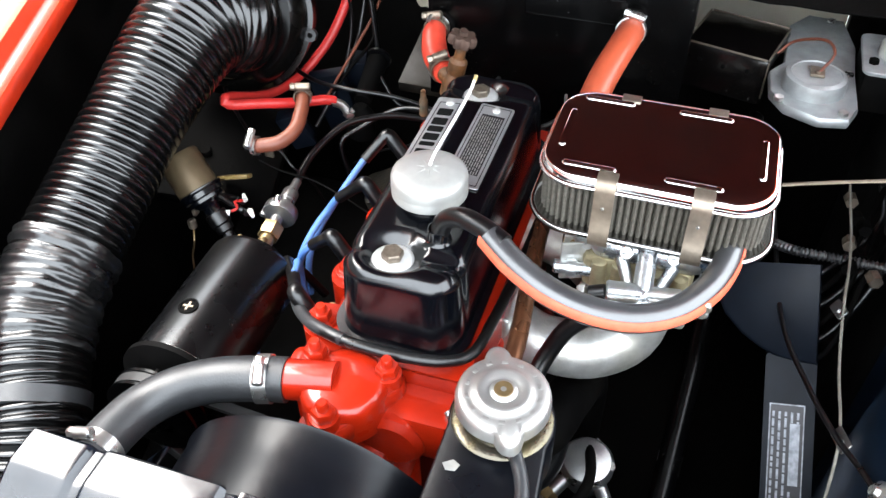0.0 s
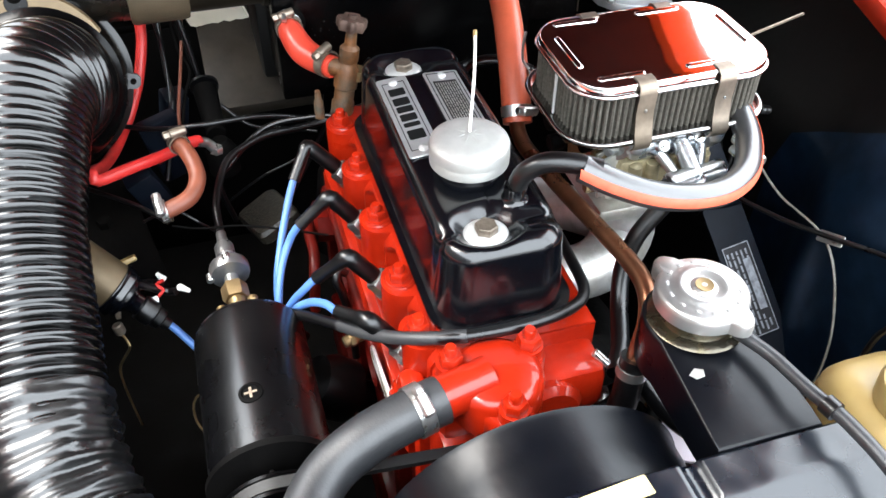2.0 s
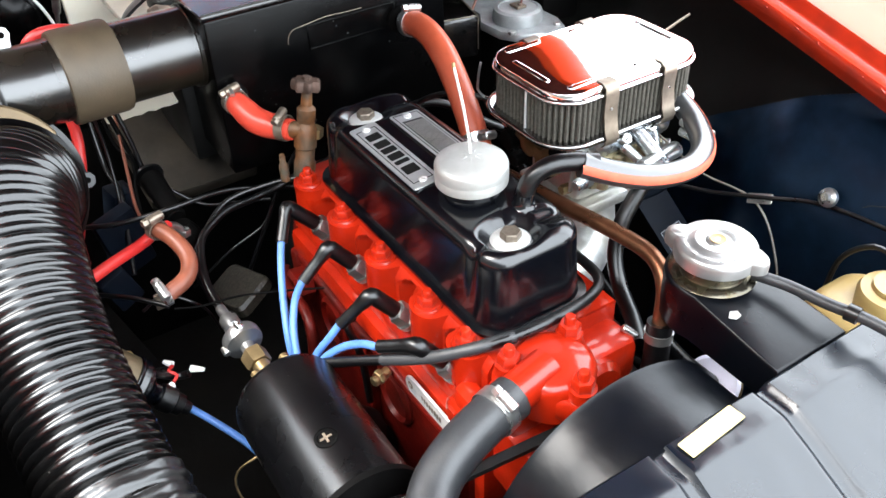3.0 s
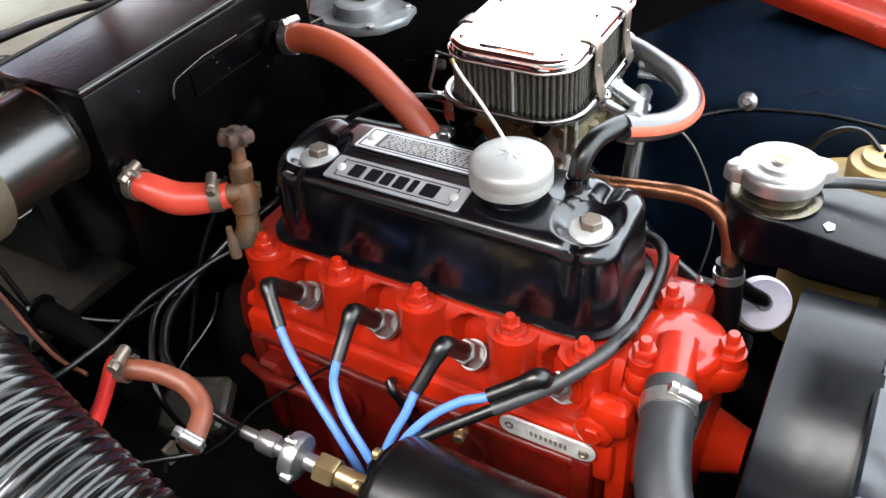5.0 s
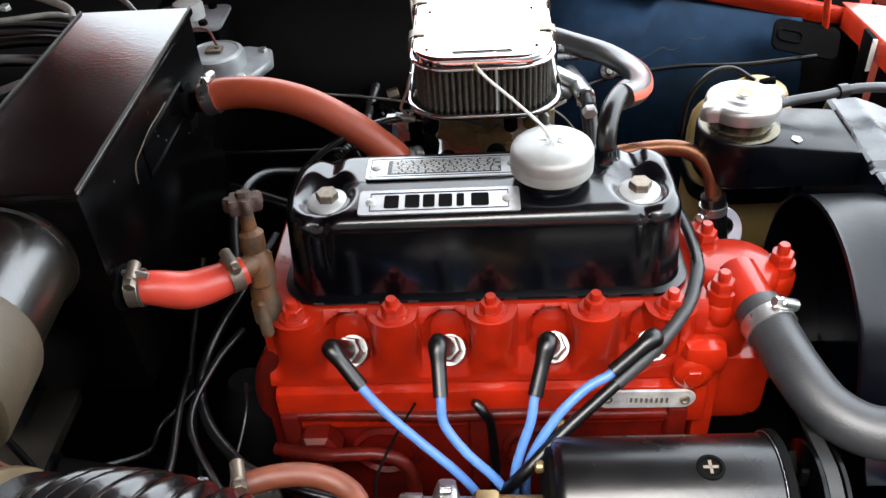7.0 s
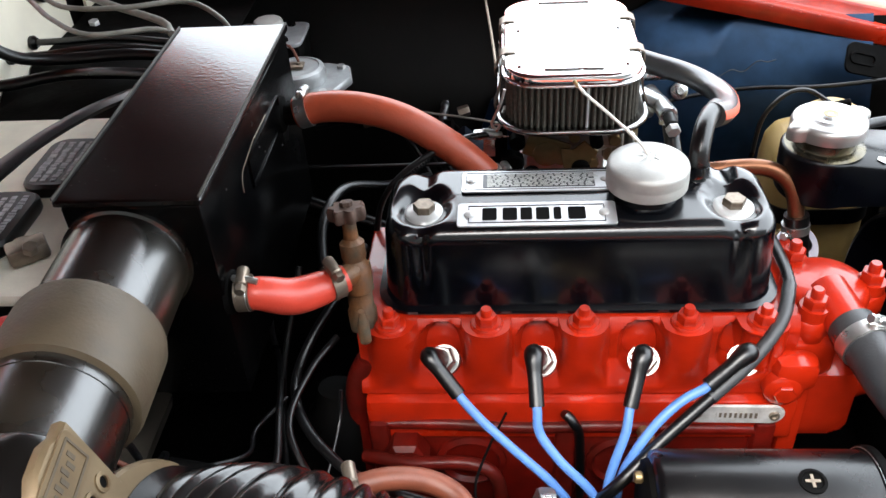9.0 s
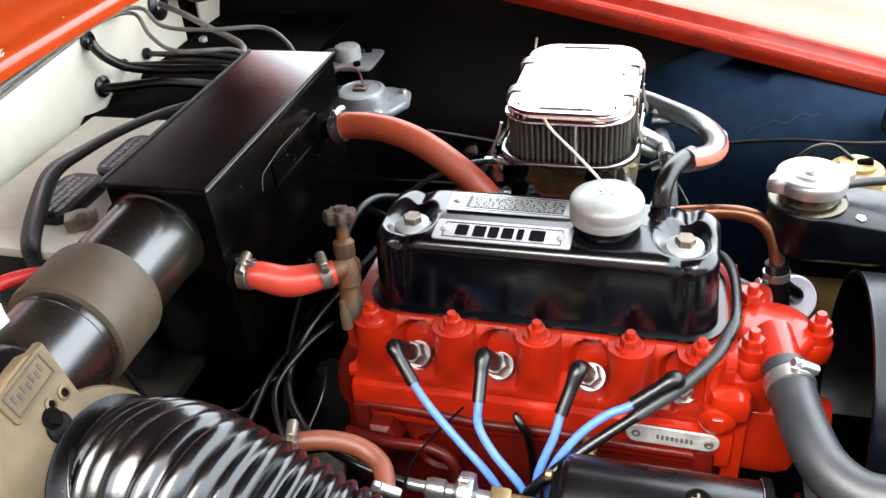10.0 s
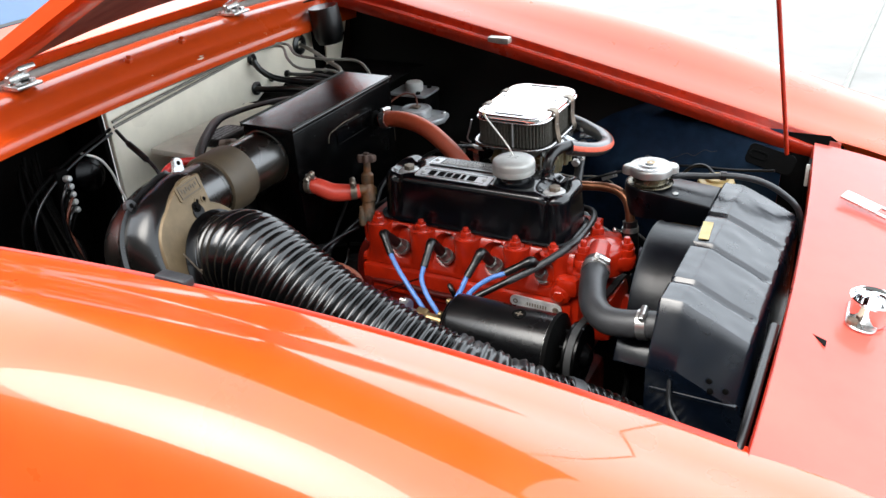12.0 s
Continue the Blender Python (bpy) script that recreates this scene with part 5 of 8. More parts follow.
lathe(bm, (0.240, GY, GZ), (1, 0, 0), [(0, 0), (0.046, 0), (0.048, 0.001), (0.048, 0.004), (0.037, 0.009), (0.037, 0.011), (0.048, 0.017), (0.048, 0.020), (0.020, 0.021), (0.012, 0.03), (0, 0.03)], 48)
part("pulley", bm, BOX_BLACK, gen, "black pressed pulley", sharp=45)
bm = B()
for k in range(8):
    a = math.tau * k / 8
    box(bm, (0.235, GY + 0.03 * math.cos(a), GZ + 0.03 * math.sin(a)), (0.006, 0.018, 0.004), 0.001, Euler((a, 0, 0)).to_matrix().to_4x4())
part("cooling_fan", bm, SHADED_GRIME, gen)
for y, z in ((GY + 0.010, GZ + 0.036), (GY - 0.02, GZ + 0.03)):
    bm = B()
    rod(bm, (0.034, y, z), (0.041, y, z), 0.005, seg=12)
    part("terminal", bm, BRASS, gen, "brass terminal")
# fan belt
belt = thing("fan_belt", "worn black rubber fan belt", "belt", (0.25, -0.1, 0.57))
C = [(GY, GZ, 0.043), (-0.005, 0.625, 0.050), (0.0, 0.44, 0.062)]
hull = []
for k in range(120):
    a = math.tau * k / 120
    d = Vector((math.cos(a), math.sin(a)))
    cy, cz, r = max(C, key=lambda c: c[0] * d.x + c[1] * d.y + c[2])
    hull.append(Vector((0.2500, cy + r * d.x, cz + r * d.y)))
bm = B()
rings = []
for k, p in enumerate(hull):
    d = Vector((0, math.cos(math.tau * k / 120), math.sin(math.tau * k / 120)))
    rings.append([p + Vector((0.005, 0, 0)) + d * 0.004, p + Vector((-0.005, 0, 0)) + d * 0.004, p + Vector((-0.003, 0, 0)) - d * 0.004, p + Vector((0.003, 0, 0)) - d * 0.004])
loft(bm, rings + [rings[0]], cap=False)
bmesh.ops.remove_doubles(bm, verts=bm.verts[:], dist=1e-5)
part("belt_loop", bm, BELT, belt, sharp=60)

# sender on the back of the generator
snd = thing("tachometer_drive", "bright cast drive gearbox with a brass nut and cable", "drive gearbox", (-0.03, -0.213, 0.655))
bm = B()
lathe(bm, (-0.088, -0.2165, 0.6755), (1, 0.05, -0.11), [(0, 0), (0.0055, 0), (0.0055, 0.016), (0.0085, 0.017), (0.0100, 0.020), (0.0100, 0.034), (0.0075, 0.036), (0.0075, 0.042), (0.013, 0.044), (0.0195, 0.047), (0.0205, 0.050), (0.0205, 0.057), (0.0195, 0.060), (0.012, 0.062), (0.0075, 0.064), (0.0075, 0.076), (0, 0.076)], 32)
part("drive_body", bm, TACH_METAL, snd)
bm = B()
rod(bm, (-0.040, -0.215, 0.690), (-0.030, -0.214, 0.689), 0.004, seg=10)
rod(bm, (-0.036, -0.234, 0.668), (-0.026, -0.234, 0.667), 0.004, seg=10)
part("cover_screw", bm, STEEL, snd)
bm = B()
hexagon(bm, (-0.013, -0.2125, 0.667), (1, 0.05, -0.11), 0.0135, 0.018)
rod(bm, (0.004, -0.2115, 0.665), (0.045, -0.209, 0.660), 0.009, seg=16)
part("brass_nut", bm, BRASS, snd, "brass union nut")
bm = B()
sweep(bm, [(-0.086, -0.2165, 0.6753), (-0.13, -0.215, 0.686), (-0.184, -0.198, 0.695), (-0.211, -0.175, 0.695), (-0.234, -0.145, 0.691), (-0.253, -0.104, 0.681), (-0.258, -0.07, 0.682), (-0.245, -0.035, 0.70), (-0.220, 0.01, 0.722), (-0.205, 0.06, 0.73)], 0.0045, 10, 0.008)
part("drive_cable", bm, RUBBER, snd, "black drive cable")

# ---- radiator ----
rad = thing("radiator", "satin black radiator with a ribbed sloping top tank", "radiator", (0.43, -0.01, 0.31))
def tank_z(x):
    return 0.7800 if x < 0.394 else 0.7800 - 0.0430 * (x - 0.394) / 0.090
YN, YF = -0.207, 0.200
GROOVES = (0.071, -0.038, -0.151)
def groove(x, y):
    """Depth of the pressed channels across the ledge and down the slope."""
    g = max(ease(1.5 - abs(y - c) / 0.0062) for c in GROOVES)
    return 0.0052 * g * ease((0.481 - x) / 0.012)
def dent(x, y):
    return 0.0016 * noise.noise(Vector((x * 22, y * 16, 3.1))) + 0.0008 * noise.noise(Vector((x * 70, y * 50, 1.3)))
ledge_xs = [0.3660, 0.3700, 0.3760, 0.3820, 0.3880, 0.3925, 0.3970, 0.4040, 0.4140, 0.4240, 0.4340, 0.4440, 0.4540, 0.4620, 0.4690, 0.4740, 0.4790, 0.4825]
bm = B()
rings = []
ys = [YN - 0.048, YN - 0.030, YN - 0.012, YN - 0.003] + [YN + (YF - YN) * k / 170 for k in range(171)] + [YF + 0.004]
for y in ys:
    near = max(0, YN - y)
    drop = 0.003 * ease(near / 0.004) + 1.55 * max(0, near - 0.003) if near else (0.012 if y > YF else 0)
    prof = [(0.362, 0.56), (0.362, 0.768 - drop - groove(0.362, y))] + [(0.3630, 0.7768 - groove(0.363, y) - drop)]
    prof += [(x, tank_z(x) - groove(x, y) + dent(x, y) - drop) for x in ledge_xs] + [(0.4868, 0.731 - drop), (0.489, 0.723 - drop), (0.489, 0.56)]
    rings.append([(x, y, max(z, 0.56)) for x, z in prof])
loft(bm, rings)
tank = part("top_tank", bm, TANK_BLACK, rad, "satin black top tank with pressed channels", sharp=34)
bm = B()
slab(bm, rounded(0.0150, 0.0595, 0.0012, 3), Matrix.Translation((0.3760, 0.0066, 0.7812)) @ Euler((0, 0, radians(5))).to_matrix().to_4x4(), 0.0012, 0.0003)
part("sticker", bm, STICKER, tank, "faded amber sticker")
bm = B()
box(bm, (0.425, -0.232, 0.668), (0.115, 0.050, 0.006), 0.0015)
flange_ = part("tank_flange", bm, TANK_BLACK, tank, "folded flange under the tank's end")
for x, z in ((0.445, 0.700), (0.447, 0.685), (0.466, 0.690)):
    bm = B()
    lathe(bm, (x, -0.2545, z), (0, -1, 0.1), [(0, 0), (0.0042, 0), (0.0034, 0.0022), (0, 0.003)], 12)
    part("rivet", bm, SHADED_GRIME, flange_)
bm = B()
box(bm, (0.434, -0.005, 0.44), (0.06, 0.37, 0.26), 0.004)
part("core", bm, SHADED_GRIME, rad, "dark radiator core")
for y in (-0.215, 0.205):
    bm = B()
    box(bm, (0.430, y, 0.47), (0.11, 0.012, 0.36), 0.003)
    part("side_frame", bm, RAD_BLACK, rad)
# filler arm
bm = B()
NX, NY = 0.2540, 0.1335
arm = []
for k in range(25):
    a = radians(70 + 220 * k / 24)
    arm.append((NX + 0.041 * math.cos(a), NY + 0.041 * math.sin(a)))
arm += [(0.345, 0.094), (0.363, 0.094), (0.363, 0.178), (0.345, 0.178)]
def arm_ring(z0, k):
    cx, cy = 0.32, 0.130
    return [(cx + (x - cx) * k, cy + (y - cy) * k, z0 - (0.0125 * max(0, x - NX + 0.02) / 0.11 if z0 > 0.77 else 0.008)) for x, y in arm]
loft(bm, [arm_ring(0.750, 0.97), arm_ring(0.753, 0.99), arm_ring(0.7895, 1.0), arm_ring(0.7925, 0.992), arm_ring(0.7938, 0.975), arm_ring(0.7945, 0.935)])
fa = part("filler_arm", bm, RAD_BLACK, rad, "black filler arm", sharp=40)
bm = B()
lathe(bm, (NX, NY, 0.7915), (0, 0, 1), [(0.038, 0), (0.039, 0.0015), (0.037, 0.0032), (0.0295, 0.004), (0.0285, 0.006), (0.0285, 0.020), (0.031, 0.022), (0, 0.022)], 44)
part("filler_neck", bm, NECK, fa, "stained bright filler neck", sharp=45)
bm = B()
slab(bm, [(0.0, -0.006), (0.005, -0.002), (0.004, 0.005), (-0.002, 0.007), (-0.005, 0.001)], Matrix.Translation((0.303, 0.108, 0.7880)), 0.0006, 0.0002)
part("paint_chip", bm, ALU, fa, "pale paint chip")
# fan cowl round the fan
bm = B()
for r0, r1 in ((0.1265, 0.1285),):
    rings = []
    for k in range(61):
        a = radians(-50 + 280 * k / 60)
        rings.append([(x, -0.012 + r * math.cos(a), 0.650 + r * math.sin(a)) for x, r in ((0.298, r0 + 0.001), (0.299, r1 + 0.003), (0.303, r1 + 0.001), (0.330, r1 + 0.001), (0.368, r1 + 0.001), (0.368, r0), (0.330, r0), (0.303, r0))])
    loft(bm, rings)
part("fan_cowl", bm, RAD_BLACK, rad, "curved black fan cowl", sharp=45)
bm = B()
box(bm, (0.332, -0.172, 0.665), (0.07, 0.004, 0.045), 0.0012, Euler((radians(-40), 0, 0)).to_matrix().to_4x4())
part("cowl_bracket", bm, TANK_BLACK, rad, "flat blue-black bracket")
bm = B()
lathe(bm, (0.39, -0.222, 0.70), (0.25, -0.9, 0.35), [(0, -0.01), (0.013, -0.01), (0.013, 0.012), (0.009, 0.014), (0.009, 0.022), (0, 0.022)], 6)
part("drain_plug", bm, SHADED_GRIME, rad)
bm = B()
sweep(bm, [(0.392, -0.245, 0.70), (0.40, -0.27, 0.66), (0.42, -0.29, 0.64), (0.43, -0.30, 0.58), (0.42, -0.31, 0.52)], 0.003, 8, 0.008)
part("drain_tube", bm, RUBBER, rad)
# radiator cap
rings = []
def ear(a):
    """Outline of the cap: a disc with two ears."""
    e = 0
    for a0 in (radians(22), radians(202)):
        d = abs((a - a0 + math.pi) % math.tau - math.pi)
        e = max(e, 0.0105 * max(0, 1 - (d / 0.30) ** 2))
    return e
for z, r, f in ((0.8085, 0.0345, 1.0), (0.809, 0.0358, 1.0), (0.818, 0.0358, 1.0), (0.8215, 0.0348, 0.98), (0.8235, 0.0325, 0.9), (0.8240, 0.027, 0.0), (0.8245, 0.0222, 0), (0.8262, 0.0205, 0), (0.8268, 0.0165, 0), (0.8250, 0.0135, 0), (0.8248, 0.0105, 0), (0.8265, 0.0085, 0), (0.8270, 0.0065, 0)):
    rings.append([(NX + (r + f * ear(math.tau * k / 72)) * math.cos(math.tau * k / 72), NY + (r + f * ear(math.tau * k / 72)) * math.sin(math.tau * k / 72), z) for k in range(72)])
bm = B()
loft(bm, rings)
rcap = part("radiator_cap", bm, ALU_CAP, rad, "bright pressed-metal cap with two lever ears", sharp=40)
bm = B()
lathe(bm, (NX, NY, 0.8262), (0, 0, 1), [(0.0075, 0), (0.007, 0.0012), (0.0045, 0.0010), (0, 0.0006)], 24)
part("centre_rivet", bm, BRASS, rcap, "brass centre rivet")
for k in range(14):
    a = math.tau * (k + 0.5) / 14
    bm = B()
    box(bm, (NX + 0.0275 * math.cos(a), NY + 0.0275 * math.sin(a), 0.8242), (0.0030, 0.0045, 0.0004), 0.0001, Euler((0, 0, a)).to_matrix().to_4x4())
    part("embossed_bar", bm, ALU_CAP, rcap)
# overflow pipe
ov = thing("overflow_pipe", "thin grey rubber overflow pipe", "pipe", (0.37, 0.16, 0.79))
bm = B()
sweep(bm, [(0.283, 0.150, 0.800), (0.31, 0.163, 0.799), (0.345, 0.170, 0.800), (0.38, 0.178, 0.802), (0.42, 0.186, 0.796), (0.455, 0.193, 0.778), (0.485, 0.203, 0.745), (0.497, 0.21, 0.69)], 0.0052, 12, 0.006)
part("rubber_pipe", bm, HOSE_GREY, ov, sharp=60)
bm = B()
lathe(bm, (0.365, 0.1745, 0.8015), (1, 0.22, 0), [(0.0053, -0.005), (0.0075, -0.005), (0.0075, 0.005), (0.0053, 0.005)], 14)
part("pipe_clip", bm, RUBBER, ov)

# top hose
top_hose = thing("top_hose", "thick grey-black rubber radiator hose", "hose", (0.28, -0.16, 0.70))
TH = [(0.2305, -0.066, 0.7315), (0.236, -0.092, 0.7300), (0.245, -0.130, 0.724), (0.260, -0.163, 0.716), (0.285, -0.184, 0.713), (0.315, -0.190, 0.717), (0.345, -0.189, 0.722), (0.378, -0.187, 0.725)]
part("rubber_hose", sweep(B(), TH, 0.0203, 26, 0.005), HOSE_GREY, top_hose, sharp=60)
clamp(top_hose, (0.2345, -0.086, 0.7303), (0.25, -1, -0.06), 0.0205, "bright worm-drive clamp", STEEL, 0.013, (0.5, 0.1, 1))
clamp(top_hose, (0.340, -0.189, 0.7213), (1, 0, 0.15), 0.0205, "bright worm-drive clamp", STEEL, 0.013, (0, -0.3, 1))
# bottle
bottle = thing("coolant_bottle", "aged yellow plastic coolant bottle with a tan cap", "bottle", (0.325, 0.285, 0.52))
bm = B()
rings = []
for z, k in ((0.52, 0.9), (0.525, 1), (0.60, 1), (0.690, 1), (0.712, 0.96), (0.724, 0.86), (0.731, 0.7), (0.734, 0.5)):
    rings.append([(0.322 + k * x, 0.3115 + k * y, z - 0.024) for x, y in rounded(0.128, 0.105, 0.034, 6)])
loft(bm, rings)
part("bottle_body", bm, YELLOW, bottle, sharp=50)
bm = B()
loft(bm, [[(0.322 + k * x, 0.3115 + k * y, z - 0.024) for x, y in rounded(0.128, 0.105, 0.034, 6)] for z, k in ((0.628, 1.0), (0.628, 1.035), (0.650, 1.035), (0.650, 1.0))], cap=False)
part("retaining_band", bm, RUBBER, bottle, "black retaining band")
bm = B()
lathe(bm, (0.3305, 0.3120, 0.7020), (0, 0, 1), [(0.030, 0), (0.030, 0.006), (0.0325, 0.008), (0.0335, 0.026), (0.031, 0.031), (0.022, 0.033), (0.021, 0.038), (0, 0.038)], 36)
part("bottle_cap", bm, YELLOW, bottle, "tan ribbed screw cap")
bm = B()
sweep(bm, [(0.3260, 0.3185, 0.7400), (0.3040, 0.3365, 0.7480), (0.2790, 0.3385, 0.7420), (0.2560, 0.3365, 0.7110), (0.2500, 0.3345, 0.6560)], 0.003, 8, 0.006)
part("cap_tube", bm, RUBBER, bottle)
bm = B()
rod(bm, (0.3300, 0.3125, 0.7390), (0.3470, 0.3105, 0.7440), 0.005, seg=10)
part("cap_spout", bm, SHADED_GRIME, bottle)


# ---- air filter and carburettor ----
FX, FY = 0.004, 0.205
FW, FL, FR = 0.136, 0.198, 0.036
filt = thing("air_filter", "chrome oblong air filter with a pleated gauze element", "air filter", (FX, FY, 0.826))
def oblong(k, z):
    return [(FX + x, FY + y, z) for x, y in rounded(FW + 2 * k, FL + 2 * k, FR + k, 14, 8, 6)]
bm = B()
loft(bm, [oblong(-0.003, 0.8755), oblong(0.0005, 0.8760), oblong(0.0015, 0.8775), oblong(0.0005, 0.8795), oblong(-0.0015, 0.8800), oblong(-0.0018, 0.8852), oblong(-0.0028, 0.8868), oblong(-0.0048, 0.8877), oblong(-0.0085, 0.8880), oblong(-0.030, 0.8882)])
flid = part("lid", bm, CHROME, filt, "mirror chrome lid", sharp=70)
bm = B()
loft(bm, [oblong(0.004, 0.8285), oblong(0.0065, 0.8290), oblong(0.0075, 0.8315), oblong(0.0060, 0.8340), oblong(0.0030, 0.8345), oblong(0.001, 0.8330), oblong(-0.01, 0.8330)])
part("base_plate", bm, DARK_CHROME, filt, "chrome base plate, dark reflections put into its colour", sharp=70)
per = rounded(FW - 0.010, FL - 0.010, FR - 0.004, 12, 30, 20)
pts = [Vector((FX + x, FY + y)) for x, y in per]
cum = [0]
for a, b in zip(pts, pts[1:] + pts[:1]):
    cum.append(cum[-1] + (b - a).length)
FOLDS = 96
rings = []
ring_pts = []
for k in range(FOLDS * 4):
    s = cum[-1] * k / (FOLDS * 4)
    j = next(i for i in range(len(pts)) if cum[i + 1] >= s)
    a, b = pts[j], pts[(j + 1) % len(pts)]
    f = (s - cum[j]) / max(1e-9, cum[j + 1] - cum[j])
    p = a * (1 - f) + b * f
    t = (b - a).normalized()
    nrm = Vector((t.y, -t.x))
    ring_pts.append(p + nrm * (0.0023 * (1, 0.6, -1.6, 0.6)[k % 4]))
for z in (0.833, 0.8765):
    rings.append([(p.x, p.y, z) for p in ring_pts])
bm = B()
loft(bm, rings)
part("pleated_element", bm, PLEAT, filt, "grey pleated gauze element", sharp=25)
bm = B()
rod(bm, (FX + 0.012, FY - FL / 2 + 0.0005, 0.834), (FX + 0.012, FY - FL / 2 + 0.0005, 0.876), 0.0014, seg=8)
part("element_seam", bm, WHITE_METAL, filt, "pale element seam")
for sx in (1, -1):
    for y in (0.168, 0.246):
        bm = B()
        x0 = FX + sx * (FW / 2)
        prof = [(x0 - sx * 0.013, 0.8892), (x0 - sx * 0.004, 0.8895), (x0 + sx * 0.0025, 0.886), (x0 + sx * 0.0035, 0.878), (x0 + sx * 0.0025, 0.860), (x0 + sx * 0.006, 0.840), (x0 + sx * 0.0095, 0.832), (x0 + sx * 0.007, 0.824), (x0 + sx * 0.003, 0.820)]
        rows = [[(x, yy, z) for x, z in prof] for yy in (y - 0.0085, y + 0.0085)]
        sheet(bm, rows, 0.0012)
        cl = part("spring_clip", bm, DULL_STEEL, filt, "dull brown steel spring clip", sharp=60)
        bm = B()
        lathe(bm, (x0 + sx * 0.003, y, 0.862), (sx, 0, 0), [(0, 0), (0.0016, 0), (0.0012, 0.001), (0, 0.0012)], 10)
        part("clip_dimple", bm, STEEL, cl)
for cx, cy, w, l in ((0.051, 0.150, 0.006, 0.046), (0.051, 0.236, 0.006, 0.048), (-0.051, 0.150, 0.006, 0.046), (-0.051, 0.236, 0.006, 0.048)):
    bm = B()
    rings = [[(FX + cx + k * x, cy + k2 * y, z) for x, y in rounded(w, l, w / 2, 5)] for z, k, k2 in ((0.8878, 1, 1), (0.8890, 0.9, 0.98), (0.8898, 0.5, 0.93), (0.8899, 0.2, 0.9))]
    loft(bm, rings)
    part("embossed_rib", bm, CHROME, flid)
for y in (FY - FL / 2 + 0.0155, FY + FL / 2 - 0.0155):
    bm = B()
    rings = [[(FX + k2 * x, y + k * yy, z) for x, yy in rounded(0.058, 0.006, 0.003, 5)] for z, k, k2 in ((0.8878, 1, 1), (0.8890, 0.9, 0.98), (0.8898, 0.5, 0.93), (0.8899, 0.2, 0.9))]
    loft(bm, rings)
    part("embossed_rib", bm, CHROME, flid)

carb = thing("carburettor", "cast-aluminium twin-choke carburettor stained with fuel", "carburettor", (FX, FY, 0.70))
bm = B()
box(bm, (0.002, 0.205, 0.812), (0.108, 0.110, 0.018), 0.004)
box(bm, (0.002, 0.205, 0.790), (0.100, 0.098, 0.030), 0.008)
box(bm, (0.0, 0.205, 0.755), (0.085, 0.090, 0.05), 0.010)
box(bm, (0.0, 0.205, 0.722), (0.105, 0.105, 0.016), 0.004)
lathe(bm, (0.046, 0.215, 0.775), (1, 0, 0), [(0.026, 0), (0.026, 0.012), (0.020, 0.018), (0, 0.018)], 24)
part("body", bm, ALU, carb, sharp=40)
bm = B()
loft(bm, [[(x, 0.211 + k * v, 0.811 + k2 * u) for u, v in rounded(0.022, 0.098, 0.0105, 6)] for x, k, k2 in ((0.040, 1, 1), (0.058, 1, 1), (0.066, 0.985, 0.92), (0.0695, 0.95, 0.7), (0.071, 0.9, 0.35))])
fc_ = part("float_cover", bm, CARB, carb, "bright cast float-chamber cover", sharp=60)
for y, z in ((0.172, 0.816), (0.252, 0.815)):
    bm = B()
    lathe(bm, (0.062, y, z), (0.9, 0, 0.45), [(0, -0.01), (0.0125, -0.008), (0.0120, 0.004), (0.008, 0.0085), (0, 0.010)], 22)
    part("cover_lobe", bm, CARB, fc_, sharp=60)
for x, y, z in ((0.074, 0.194, 0.818), (0.069, 0.234, 0.817), (0.060, 0.206, 0.826)):
    bm = B()
    lathe(bm, (x, y, z), (0.75, 0, 0.65), [(0, -0.004), (0.0062, -0.004), (0.0062, 0.002), (0.005, 0.003), (0, 0.003)], 16)
    sc_ = part("cover_screw", bm, STEEL, fc_)
    bm = B()
    box(bm, Vector((x, y, z)) + Vector((0.75, 0, 0.65)).normalized() * 0.0032, (0.0012, 0.009, 0.0008), 0, Euler((0, radians(49), radians(25))).to_matrix().to_4x4())
    part("screw_slot", bm, SHADED_GRIME, sc_)
# three-way fuel union
J = Vector((0.104, 0.214, 0.802))
bm = B()
rod(bm, (0.066, 0.211, 0.823), J, 0.0085, seg=20)
un_ = part("union_stem", bm, CARB, carb, "bright three-way fuel union")
for q, r in (((0.109, 0.184, 0.802), 0.0100), ((0.097, 0.246, 0.799), 0.0090)):
    bm = B()
    rod(bm, J, q, r * 0.9, r, seg=20)
    part("union_arm", bm, CARB, un_)
bm = B()
lathe(bm, J + Vector((0, 0, -0.004)), (0.5, 0, 0.86), [(0, -0.008), (0.009, -0.006), (0.0105, 0.0), (0.009, 0.007), (0.004, 0.011), (0, 0.0115)], 20)
part("union_ball", bm, CARB, un_)
bm = B()
rod(bm, (0.109, 0.185, 0.802), (0.111, 0.170, 0.797), 0.0068, seg=14)
part("union_end", bm, RUBBER, un_)
bm = B()
hexagon(bm, (0.111, 0.168, 0.796), (0.1, -1, -0.3), 0.0078, 0.007)
part("union_nut", bm, WHITE_METAL, un_)
for p_, q_, r in (((0.073, 0.190, 0.812), (0.094, 0.203, 0.795), 0.0055), ((0.071, 0.236, 0.811), (0.090, 0.226, 0.795), 0.0055)):
    part("strut", rod(B(), p_, q_, r, seg=14), CARB, un_)
# side body, choke tube and stained casting beneath the cover
bm = B()
lathe(bm, (0.040, 0.166, 0.816), (0.85, -0.5, -0.05), [(0, 0), (0.0115, 0), (0.0125, 0.016), (0.0125, 0.026), (0.0075, 0.026), (0.0068, 0.012), (0, 0.012)], 24)
part("open_tube", bm, CARB, carb, "open cast tube end")
bm = B()
box(bm, (0.054, 0.205, 0.782), (0.030, 0.098, 0.040), 0.007)
